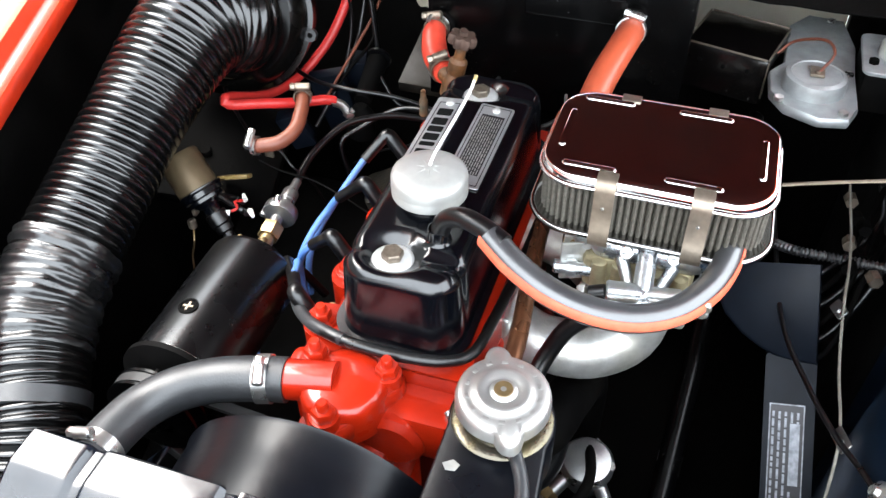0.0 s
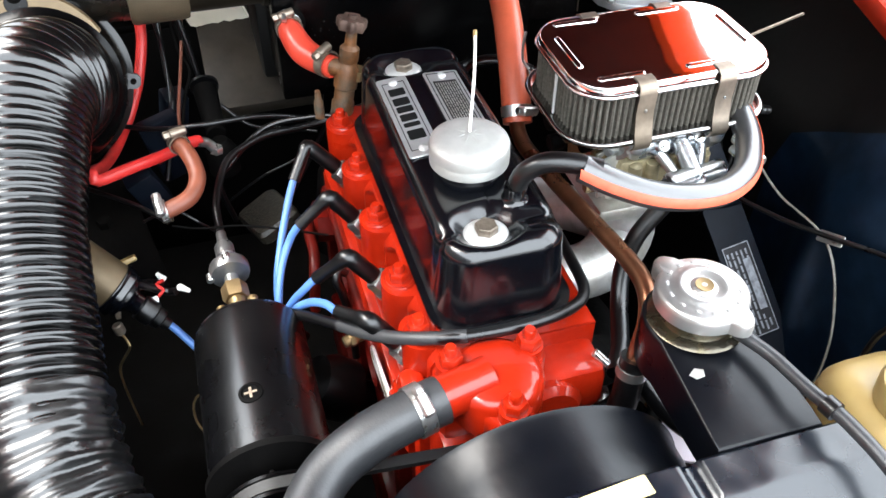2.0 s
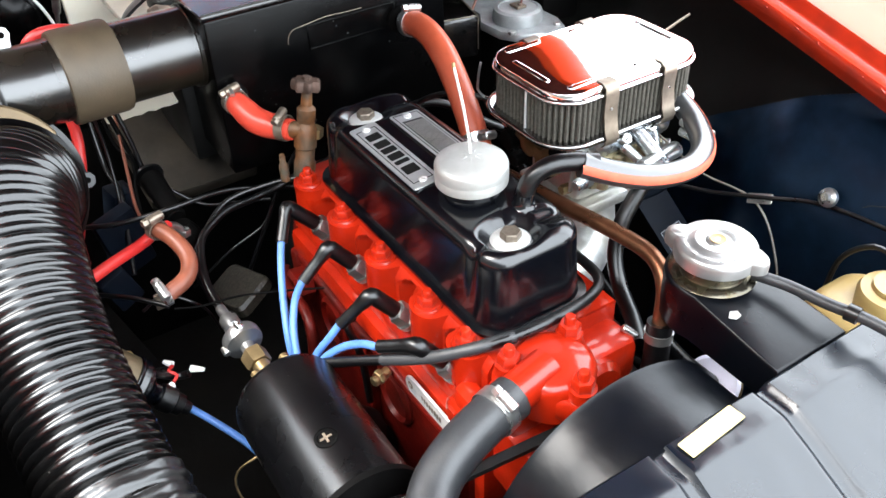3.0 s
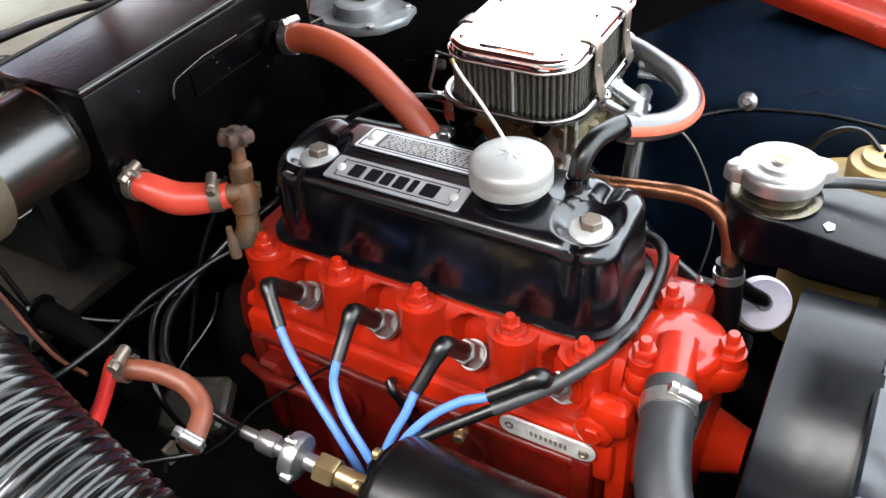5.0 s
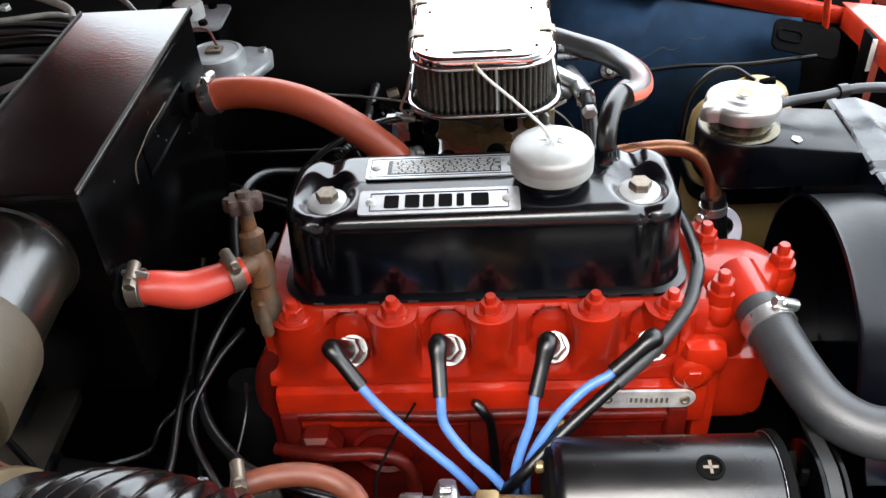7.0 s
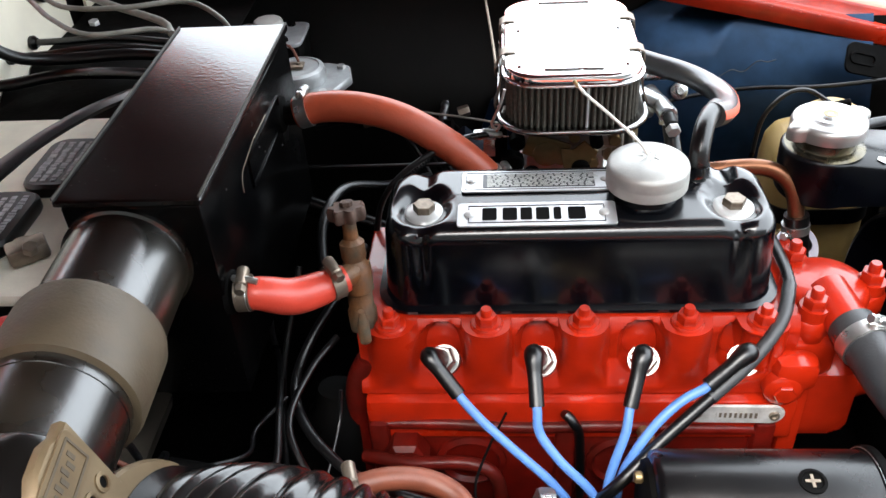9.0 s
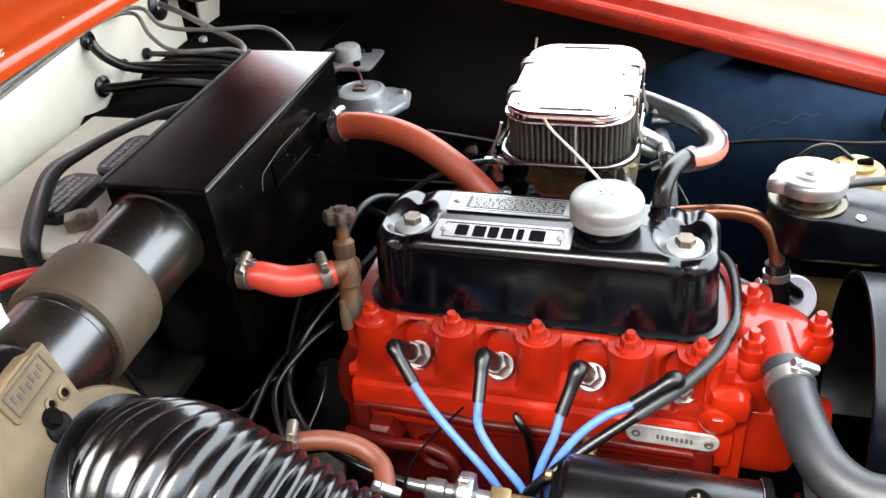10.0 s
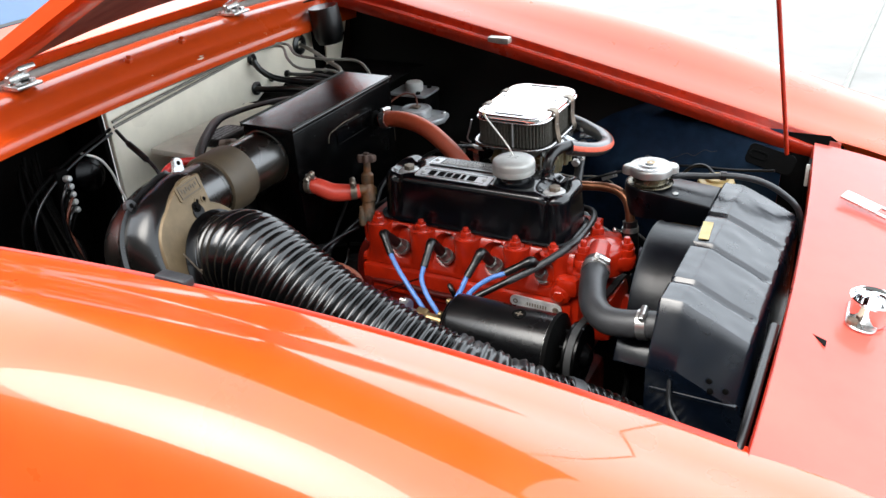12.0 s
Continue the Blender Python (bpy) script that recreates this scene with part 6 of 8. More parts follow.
part("stained_body", bm, CARB_TAN, carb, "fuel-stained yellowish casting")
for y in (0.172, 0.190, 0.224, 0.243):
    bm = B()
    lathe(bm, (0.068, y, 0.764), (0.05, 0, 1), [(0, 0), (0.007, 0), (0.0078, 0.012), (0.0066, 0.034), (0, 0.036)], 14)
    part("casting_rib", bm, CARB_TAN, carb)
for x in (0.052, 0.063):
    part("choke_plate", box(B(), (x, 0.148, 0.786), (0.003, 0.024, 0.044), 0.001, Euler((0, 0, radians(20))).to_matrix().to_4x4()), ALU, carb)
bm = B()
rod(bm, (0.071, 0.131, 0.782), (0.066, 0.166, 0.782), 0.0065, seg=16)
lathe(bm, (0.0685, 0.147, 0.782), (-0.14, 1, 0), [(0.0065, -0.004), (0.0085, -0.004), (0.0085, 0.004), (0.0065, 0.004)], 18)
part("choke_shaft", bm, CARB, carb)
bm = B()
rod(bm, (0.049, 0.137, 0.800), (0.049, 0.152, 0.800), 0.007, seg=14)
part("brass_bush", bm, BRASS, carb, "brass bush")
bm = B()
rod(bm, (0.085, 0.262, 0.822), (0.126, 0.264, 0.822), 0.0058, seg=16)
part("fuel_stub", bm, CARB, carb, "bright fuel pipe stub")
bm = B()
rod(bm, (0.085, 0.262, 0.810), (0.120, 0.264, 0.809), 0.0052, seg=16)
part("fuel_stub", bm, CARB, carb, "bright fuel pipe stub")
bm = B()
box(bm, (-0.02, 0.142, 0.790), (0.045, 0.004, 0.026), 0.0012, Euler((0, radians(20), 0)).to_matrix().to_4x4())
lathe(bm, (-0.02, 0.145, 0.785), (0, -1, 0), [(0.014, 0), (0.014, 0.006), (0.006, 0.008), (0, 0.008)], 20)
part("throttle_quadrant", bm, BRASS, carb, "yellow-plated throttle quadrant")
for x, y, z, r in ((-0.055, 0.150, 0.775, 0.012), (-0.05, 0.150, 0.80, 0.008), (0.015, 0.146, 0.770, 0.010), (0.03, 0.148, 0.80, 0.007), (-0.035, 0.146, 0.760, 0.009)):
    part("linkage_boss", rod(B(), (x, y, z), (x, y - 0.016, z), r, seg=14), SHADED_GRIME, carb, "dark oily linkage")
part("linkage_plate", box(B(), (-0.07, 0.155, 0.79), (0.02, 0.01, 0.04), 0.002), SHADED_GRIME, carb, "dark oily linkage")
for x, y, z, r, h in ((-0.028, 0.148, 0.806, 0.0045, 0.012), (0.008, 0.147, 0.803, 0.006, 0.010), (0.028, 0.146, 0.775, 0.0055, 0.014), (-0.062, 0.150, 0.768, 0.005, 0.012), (0.045, 0.147, 0.760, 0.006, 0.012)):
    bm = B()
    hexagon(bm, (x, y, z), (0, -1, 0.1), r, h)
    part("brass_jet", bm, BRASS, carb, "brass screw plug")
bm = B()
slab(bm, [(-0.012, -0.016), (0.016, -0.014), (0.022, 0.006), (0.008, 0.018), (-0.004, 0.008), (-0.016, 0.010)], Matrix.Translation((0.010, 0.139, 0.783)) @ Euler((radians(90), 0, 0)).to_matrix().to_4x4(), 0.003, 0.0006)
part("cam_plate", bm, BRASS, carb, "yellow-plated cam plate")
for sx in (-1,):
    bm = B()
    sweep(bm, [(FX + sx * 0.0755, FY - 0.088, 0.829), (FX + sx * 0.079, FY - 0.094, 0.838), (FX + sx * 0.070, FY - 0.099, 0.862), (FX + sx * 0.066, FY - 0.099, 0.877)], 0.0014, 8, 0.004)
    part("wire_bail", bm, STEEL, filt, "bright wire bail")
bm = B()
box(bm, (-0.083, 0.152, 0.803), (0.024, 0.009, 0.009), 0.0015)
box(bm, (-0.079, 0.152, 0.790), (0.012, 0.006, 0.024), 0.001)
part("cable_bracket", bm, STEEL, carb, "plated cable bracket")
bm = B()
sweep(bm, [(-0.082, 0.150, 0.803), (-0.03, 0.147, 0.800), (0.02, 0.146, 0.792), (0.05, 0.146, 0.788)], 0.0010, 6, 0.01)
sweep(bm, [(-0.062, 0.150, 0.836), (-0.066, 0.149, 0.818), (-0.072, 0.150, 0.806)], 0.0018, 6, 0.006)
part("control_wire", bm, STEEL, carb)
tc_ = thing("throttle_cable", "black throttle cable arched over the rocker cover", "cable", (-0.13, 0.12, 0.79))
part("outer_sleeve", sweep(B(), [(-0.078, 0.150, 0.805), (-0.099, 0.132, 0.812), (-0.118, 0.117, 0.813), (-0.138, 0.106, 0.808), (-0.160, 0.097, 0.796), (-0.178, 0.091, 0.780), (-0.190, 0.086, 0.758), (-0.196, 0.080, 0.73), (-0.21, 0.07, 0.68)], 0.0032, 10, 0.005), RUBBER, tc_, sharp=60)
part("cable_ferrule", rod(B(), (-0.086, 0.148, 0.8085), (-0.066, 0.152, 0.803), 0.0042, seg=12), STEEL, tc_, "bright ferrule")
ec_ = thing("engine_cables", "black cables hanging behind the engine block", "cable", (-0.28, -0.1, 0.66))
for pts_, r in (([(-0.30, -0.33, 0.70), (-0.262, -0.27, 0.705), (-0.245, -0.214, 0.712), (-0.259, -0.133, 0.700), (-0.291, -0.022, 0.645), (-0.33, 0.08, 0.59), (-0.36, 0.165, 0.542)], 0.0030), ([(-0.275, -0.13, 0.55), (-0.277, -0.09, 0.62), (-0.273, -0.06, 0.68), (-0.262, -0.03, 0.73), (-0.255, -0.01, 0.76)], 0.0028), ([(-0.232, -0.21, 0.60), (-0.222, -0.16, 0.64), (-0.214, -0.115, 0.665), (-0.212, -0.10, 0.69)], 0.0014), ([(-0.16, 0.30, 0.66), (-0.20, 0.22, 0.70), (-0.24, 0.16, 0.735), (-0.255, 0.10, 0.73), (-0.25, 0.05, 0.70)], 0.0055)):
    part("cable", sweep(B(), pts_, r, 10, 0.008), RUBBER, ec_, sharp=60)
st_ = thing("starter_motor", "oily black starter motor beside the block", "starter motor", (-0.24, -0.07, 0.50))
bm = B()
lathe(bm, (-0.235, -0.075, 0.50), (0.05, 0.12, 1), [(0, 0), (0.030, 0), (0.030, 0.12), (0.024, 0.13), (0.018, 0.15), (0, 0.152)], 28)
part("motor_body", bm, SHADED_GRIME, st_)
# manifold under the carburettor
man = thing("intake_manifold", "pale cast-aluminium intake manifold", "manifold", (0.02, 0.15, 0.60))
bm = B()
sweep(bm, [(0.035, 0.085, 0.655), (0.048, 0.125, 0.648), (0.040, 0.170, 0.645), (0.015, 0.205, 0.655), (0.0, 0.212, 0.69), (0.0, 0.207, 0.716)], lambda s, L: 0.027 + 0.010 * s / L, 28, 0.008)
box(bm, (0.03, 0.086, 0.655), (0.07, 0.012, 0.06), 0.004)
part("runner", bm, ALU, man, sharp=60)
bm = B()
sweep(bm, [(-0.11, 0.085, 0.65), (-0.10, 0.13, 0.64), (-0.06, 0.17, 0.645), (-0.01, 0.20, 0.66)], 0.026, 22, 0.01)
part("rear_runner", bm, ALU, man, sharp=60)
exh = thing("exhaust_manifold", "dark rusty cast exhaust manifold", "manifold", (0.0, 0.12, 0.55))
bm = B()
sweep(bm, [(0.15, 0.085, 0.64), (0.13, 0.14, 0.60), (0.05, 0.16, 0.57), (-0.02, 0.17, 0.52), (-0.04, 0.17, 0.40)], 0.026, 18, 0.012)
sweep(bm, [(-0.16, 0.085, 0.64), (-0.14, 0.14, 0.60), (-0.06, 0.16, 0.56), (-0.04, 0.17, 0.48)], 0.024, 18, 0.012)
part("cast_pipe", bm, SHADED_GRIME, exh, sharp=60)

lc = thing("lower_pipes", "dark oily pipes and brackets low beside the block", "pipes", (0.1, 0.15, 0.50))
for pts_, r, m_ in (([(0.20, 0.10, 0.60), (0.16, 0.15, 0.57), (0.10, 0.16, 0.55), (0.04, 0.15, 0.53)], 0.012, RUBBER), ([(0.24, 0.12, 0.58), (0.18, 0.18, 0.55), (0.12, 0.20, 0.53), (0.05, 0.19, 0.50)], 0.006, SHADED_GRIME), ([(0.19, 0.20, 0.53), (0.15, 0.24, 0.50), (0.10, 0.25, 0.47)], 0.005, DULL_STEEL), ([(0.26, 0.13, 0.60), (0.25, 0.19, 0.56), (0.20, 0.23, 0.50)], 0.004, RUBBER)):
    part("pipe", sweep(B(), pts_, r, 12, 0.008), m_, lc, sharp=60)
for p_, m_ in (((0.145, 0.235, 0.50), STEEL), ((0.18, 0.25, 0.47), DULL_STEEL)):
    bm = B()
    hexagon(bm, p_, (1, 0.2, -0.1), 0.007, 0.012)
    part("clip_bolt", bm, m_, lc)
# breather from cover to filter
br = thing("breather_hose", "grey rubber breather hose with an orange stripe", "hose", (0.14, 0.15, 0.83))
BR1 = [(0.109, 0.035, 0.812), (0.109, 0.036, 0.830), (0.110, 0.042, 0.846), (0.115, 0.058, 0.857), (0.124, 0.080, 0.858), (0.134, 0.100, 0.855)]
part("rubber_elbow", sweep(B(), BR1, 0.0088, 18, 0.004), RUBBER, br, "glossy black rubber elbow", sharp=60)
BR2 = [(0.128, 0.085, 0.855), (0.144, 0.112, 0.844), (0.155, 0.143, 0.834), (0.159, 0.178, 0.827), (0.152, 0.213, 0.822), (0.133, 0.243, 0.821), (0.104, 0.264, 0.823), (0.078, 0.274, 0.828), (0.058, 0.277, 0.832)]
part("striped_hose", sweep(B(), BR2, 0.0120, 22, 0.005), BREATHER, br, sharp=60)
pts = spline(BR2, 0.005)
bm = B()
rows = []
for k, p in enumerate(pts):
    t = (pts[min(k + 1, len(pts) - 1)] - pts[max(k - 1, 0)]).normalized()
    out = t.cross(Vector((0, 0, 1))).normalized()
    if out.dot(p - Vector((0.08, 0.18, p.z))) < 0:
        out = -out
    row = []
    for a in (-20, -10, 0, 10, 20):
        ang = radians(12 + a)
        row.append(p + (out * math.cos(ang) + Vector((0, 0, 1)) * math.sin(ang)) * 0.01235)
    rows.append(row)
sheet(bm, rows, -0.0005)
part("orange_stripe", bm, STRIPE, br, "orange-red stripe along the hose", sharp=80)
bm = B()
lathe(bm, (0.109, 0.035, 0.800), (0, 0, 1), [(0.016, 0.018), (0.0125, 0.020), (0.0098, 0.024), (0.0098, 0.034), (0.0088, 0.034)], 24)
part("outlet_boss", bm, COVER_BLACK, br)

# copper bypass pipe and its hoses
cop = thing("copper_pipe", "tarnished copper water pipe beside the rocker cover", "pipe", (0.08, 0.11, 0.75))
CP = [(-0.080, 0.108, 0.772), (-0.04, 0.103, 0.762), (0.03, 0.108, 0.766), (0.09, 0.114, 0.770), (0.15, 0.121, 0.774), (0.185, 0.123, 0.775), (0.207, 0.120, 0.771), (0.222, 0.114, 0.759), (0.229, 0.108, 0.742), (0.232, 0.104, 0.722)]
part("bent_pipe", sweep(B(), CP, 0.0082, 18, 0.005), COPPER, cop, sharp=60)
bm = B()
sweep(bm, [(0.2315, 0.1045, 0.728), (0.234, 0.102, 0.71), (0.238, 0.098, 0.68), (0.24, 0.09, 0.64)], 0.0125, 18, 0.005)
part("rubber_sleeve", bm, RUBBER, cop, "black rubber sleeve")
bm = B()
lathe(bm, (0.2325, 0.1035, 0.718), (0.1, -0.1, -1), [(0.0126, 0), (0.014, 0), (0.014, 0.009), (0.0126, 0.009)], 20)
rod(bm, (0.222, 0.086, 0.713), (0.212, 0.076, 0.722), 0.004, seg=10)
part("sleeve_clip", bm, STEEL, cop, "bright spring clip")
vac = thing("vacuum_hose", "black rubber hose with a pale stripe", "hose", (0.12, 0.12, 0.68))
bm = B()
sweep(bm, [(0.112, 0.190, 0.792), (0.114, 0.176, 0.776), (0.118, 0.156, 0.752), (0.128, 0.142, 0.722), (0.15, 0.132, 0.70), (0.185, 0.118, 0.69), (0.215, 0.10, 0.688)], 0.0085, 16, 0.006)
part("rubber_hose", bm, RUBBER, vac, sharp=60)
bm = B()
lathe(bm, (0.110, 0.1905, 0.798), (0.05, -0.3, -1), [(0.0087, 0), (0.0100, 0), (0.0100, 0.008), (0.0087, 0.008)], 16)
part("hose_clip", bm, STEEL, vac)

# ---- ignition ----
BOOT = [((-0.122, -0.078, 0.706), (-0.129, -0.110, 0.741), (-0.104, -0.131, 0.716)), ((-0.035, -0.078, 0.705), (-0.041, -0.103, 0.737), (-0.039, -0.137, 0.708)),
        ((0.056, -0.078, 0.705), (0.050, -0.103, 0.736), (0.038, -0.134, 0.704)), ((0.143, -0.078, 0.705), (0.136, -0.103, 0.737), (0.101, -0.124, 0.719))]
TAIL = [[(-0.085, -0.143, 0.698), (-0.058, -0.156, 0.676), (-0.028, -0.168, 0.650), (-0.010, -0.172, 0.62), (0.0, -0.17, 0.58)],
        [(-0.037, -0.150, 0.690), (-0.020, -0.163, 0.670), (0.004, -0.172, 0.645), (0.018, -0.172, 0.61), (0.02, -0.165, 0.57)],
        [(0.034, -0.147, 0.688), (0.026, -0.158, 0.668), (0.020, -0.166, 0.645), (0.020, -0.166, 0.61), (0.025, -0.16, 0.57)],
        [(0.080, -0.132, 0.710), (0.058, -0.144, 0.694), (0.038, -0.158, 0.668), (0.030, -0.162, 0.64), (0.03, -0.155, 0.58)]]
for k, ((a, b, c), tail) in enumerate(zip(BOOT, TAIL)):
    lead = thing("ignition_lead", "blue ignition lead with a black elbow boot on its plug", "ignition lead", a, "ignition leads")
    a, b, c = Vector(a), Vector(b), Vector(c)
    d = (b - a).normalized()
    bm = B()
    hexagon(bm, a - d * 0.012, d, 0.0125, 0.016)
    lathe(bm, a - d * 0.018, d, [(0, 0), (0.014, 0), (0.014, 0.006), (0, 0.006)], 24)
    lathe(bm, a + d * 0.004, d, [(0.0082, 0), (0.0080, 0.006), (0, 0.006)], 20)
    part("spark_plug", bm, PLUG_STEEL, lead, "bright plated plug hexagon")
    bm = B()
    e = (c - b).normalized()
    sweep(bm, [a + d * 0.006, a + d * 0.018, b - d * 0.008, b - d * 0.001 + e * 0.001, b + e * 0.009, c - e * 0.004, c], lambda s, L: 0.0086 - 0.0022 * min(1, max(0, (s / L - 0.45) / 0.2)), 18, 0.0035)
    part("elbow_boot", bm, RUBBER, lead, "black rubber elbow boot", sharp=60)
    bm = B()
    sweep(bm, [c - e * 0.006, c + e * 0.004] + tail, 0.0041, 12, 0.005)
    part("blue_cable", bm, BLUE, lead, sharp=60)
loom = thing("wiring_loom", "black sleeved cable looped round the rocker cover", "cable", (0.12, -0.05, 0.70))
LM = [(0.00, -0.150, 0.585), (0.008, -0.172, 0.625), (0.028, -0.176, 0.660), (0.062, -0.152, 0.682), (0.105, -0.124, 0.705), (0.145, -0.096, 0.725), (0.172, -0.066, 0.741), (0.186, -0.03, 0.748), (0.188, 0.02, 0.748), (0.182, 0.062, 0.748), (0.165, 0.084, 0.748), (0.12, 0.090, 0.746), (0.05, 0.094, 0.742), (-0.05, 0.096, 0.738)]
part("sleeved_cable", sweep(B(), LM, 0.0053, 14, 0.006), RUBBER, loom, sharp=60)
part("heat_sleeve", sweep(B(), LM[4:8], 0.0061, 14, 0.006), HOSE_GREY, loom, "grey heat-shrunk sleeve", sharp=60)
bm = B()
rod(bm, (0.058, -0.096, 0.634), (0.064, -0.118, 0.634), 0.006, seg=12)
hexagon(bm, (0.060, -0.105, 0.634), (0.25, -1, 0), 0.0085, 0.007)
part("oil_union", bm, BRASS, engine, "brass oil union")
# coil
coil = thing("ignition_coil", "tan ignition coil with a black moulded top", "ignition coil", (-0.05, -0.34, 0.62))
d = Vector((0.285, 0.641, -0.712)).normalized()
ca = Vector((-0.045, -0.328, 0.665)) - d * 0.052
across = Vector((0.88, -0.44, 0.0)).normalized()
over = across.cross(d)
bm = B()
lathe(bm, ca, d, [(0, 0), (0.024, 0), (0.0262, 0.003), (0.0262, 0.050), (0, 0.050)], 36)
part("can", bm, TAN, coil, "dusty tan can")
bm = B()
lathe(bm, ca + d * 0.048, d, [(0.0262, 0), (0.0285, 0.001), (0.0285, 0.0035), (0.0270, 0.005), (0.0272, 0.011), (0.0240, 0.013), (0.0235, 0.017), (0.016, 0.021), (0.0115, 0.026), (0.0105, 0.046), (0, 0.046)], 36)
part("moulded_top", bm, COVER_BLACK, coil, "black moulded top", sharp=45)
bm = B()
lathe(bm, ca + d * 0.082, d, [(0.0108, 0), (0.0135, 0.001), (0.0135, 0.016), (0.0115, 0.018), (0.0110, 0.026), (0.0070, 0.028), (0.0065, 0.036), (0, 0.036)], 28)
part("lead_boot", bm, RUBBER, coil, "black rubber lead boot")
bm = B()
p = ca + d * 0.110
sweep(bm, [p, p + d * 0.02, (0.010, -0.247, 0.575), (0.040, -0.230, 0.545), (0.07, -0.22, 0.50)], 0.004, 10, 0.006)
part("coil_lead", bm, BLUE, coil, "blue high-tension lead")
for a_, b_, mat in ((-0.018, 0.006, DULL_STEEL), (0.016, -0.008, DULL_STEEL)):
    bm = B()
    box(bm, ca + d * 0.068 + across * a_ + over * b_, (0.009, 0.005, 0.012), 0.001)
    part("spade_terminal", bm, mat, coil)
for a_, b_ in (((-0.0676, -0.2832, 0.6452), (-0.073, -0.287, 0.646)), ((-0.0525, -0.2681, 0.6439), (-0.046, -0.262, 0.645)), ((-0.0428, -0.2915, 0.6422), (-0.040, -0.297, 0.644))):
    part("nylon_terminal", sweep(B(), [a_, b_, Vector(b_) + (Vector(b_) - Vector(a_)) * 0.6], lambda s, L: 0.0040 - 0.0018 * s / L, 8, 0.003), WHITE_PLASTIC, coil, "white nylon terminal")
for a_ in ((-0.066, -0.286, 0.642), (-0.050, -0.272, 0.641)):
    part("dark_lead", sweep(B(), [a_, Vector(a_) + Vector((-0.006, -0.012, -0.002)), ca + d * 0.066 + across * -0.012 + over * 0.012], 0.0042, 8, 0.004), RUBBER, coil)
bm = B()
sweep(bm, [(-0.064, -0.284, 0.647), (-0.056, -0.290, 0.650), (-0.050, -0.284, 0.646), (-0.0445, -0.290, 0.644)], 0.0019, 8, 0.003)
part("red_wire", bm, RED_CABLE, coil)
bm = B()
box(bm, (-0.126, -0.333, 0.626), (0.006, 0.042, 0.022), 0.002, Euler((radians(12), radians(55), radians(25))).to_matrix().to_4x4())
part("mounting_tab", bm, YELLOW, coil, "yellow-green passivated mounting tab")
bm = B()
rod(bm, (-0.020, -0.333, 0.640), (-0.018, -0.331, 0.628), 0.0055, seg=10)
part("earth_terminal", bm, DULL_STEEL, coil, "small grey earth terminal")
bm = B()
sweep(bm, [(-0.018, -0.331, 0.628), (-0.006, -0.325, 0.620), (-0.012, -0.334, 0.600), (-0.018, -0.345, 0.575), (-0.012, -0.345, 0.54), (0.0, -0.34, 0.50)], 0.0013, 6, 0.006)
part("thin_wire", bm, BRASS, coil)
bm = B()
sweep(bm, [(0.055, -0.24, 0.60), (0.05, -0.27, 0.585), (0.06, -0.275, 0.56), (0.08, -0.26, 0.54)], 0.0013, 6, 0.006)
part("thin_wire", bm, BRASS, coil)
dist = thing("distributor", "black distributor cap low beside the block", "distributor", (0.02, -0.15, 0.50))
bm = B()
lathe(bm, (0.015, -0.085, 0.47), (0, -0.75, 0.66), [(0, 0), (0.02, 0), (0.02, 0.03), (0.036, 0.04), (0.037, 0.065), (0.030, 0.085), (0.012, 0.09), (0, 0.09)], 28)
part("moulded_cap", bm, RUBBER, dist)

# red battery cable
rc = thing("battery_cable", "thick bright red battery cable", "cable", (-0.2, -0.28, 0.70))
RC = [(-0.385, -0.185, 0.848), (-0.400, -0.212, 0.872), (-0.419, -0.244, 0.882), (-0.425, -0.276, 0.877), (-0.424, -0.290, 0.852), (-0.410, -0.272, 0.805), (-0.385, -0.267, 0.768), (-0.352, -0.280, 0.726), (-0.3236, -0.2952, 0.7006), (-0.2998, -0.3078, 0.6868), (-0.2624, -0.3209, 0.6826), (-0.215, -0.329, 0.698), (-0.160, -0.333, 0.730), (-0.138, -0.330, 0.741), (-0.139, -0.326, 0.733), (-0.165, -0.295, 0.724), (-0.19, -0.262, 0.716), (-0.214, -0.232, 0.711), (-0.222, -0.222, 0.706)]
part("insulated_cable", sweep(B(), RC, 0.0066, 14, 0.006), RED_CABLE, rc, sharp=60)
bm = B()
sweep(bm, [(-0.218, -0.226, 0.708), (-0.226, -0.214, 0.699), (-0.226, -0.208, 0.690)], 0.006, 10, 0.004)
hexagon(bm, (-0.226, -0.206, 0.684), (0, 0.2, 1), 0.008, 0.008)
part("cable_lug", bm, STEEL, rc, "crimped bright lug")
sol = thing("starter_solenoid", "dirty black starter solenoid", "solenoid", (-0.25, -0.2, 0.64))
bm = B()
lathe(bm, (-0.250, -0.200, 0.640), (0, 0, 1), [(0, 0), (0.019, 0), (0.019, 0.030), (0.015, 0.037), (0.009, 0.045), (0, 0.045)], 24)
rod(bm, (-0.262, -0.202, 0.685), (-0.335, -0.206, 0.705), 0.012, 0.015, seg=16)
part("solenoid_body", bm, SHADED_GRIME, sol)
bm = B()
lathe(bm, (-0.337, -0.206, 0.706), (-1, 0, 0.25), [(0, 0), (0.018, 0), (0.018, 0.004), (0, 0.004)], 20)
part("rubber_cap", bm, RUBBER, sol)
bm = B()
box(bm, (-0.528, -0.127, 0.658), (0.27, 0.154, 0.02), 0.004, Euler((0, radians(14), 0)).to_matrix().to_4x4())
part("footwell_panel", bm, SCUFFED, car, "scuffed dark footwell panel")
bm = B()
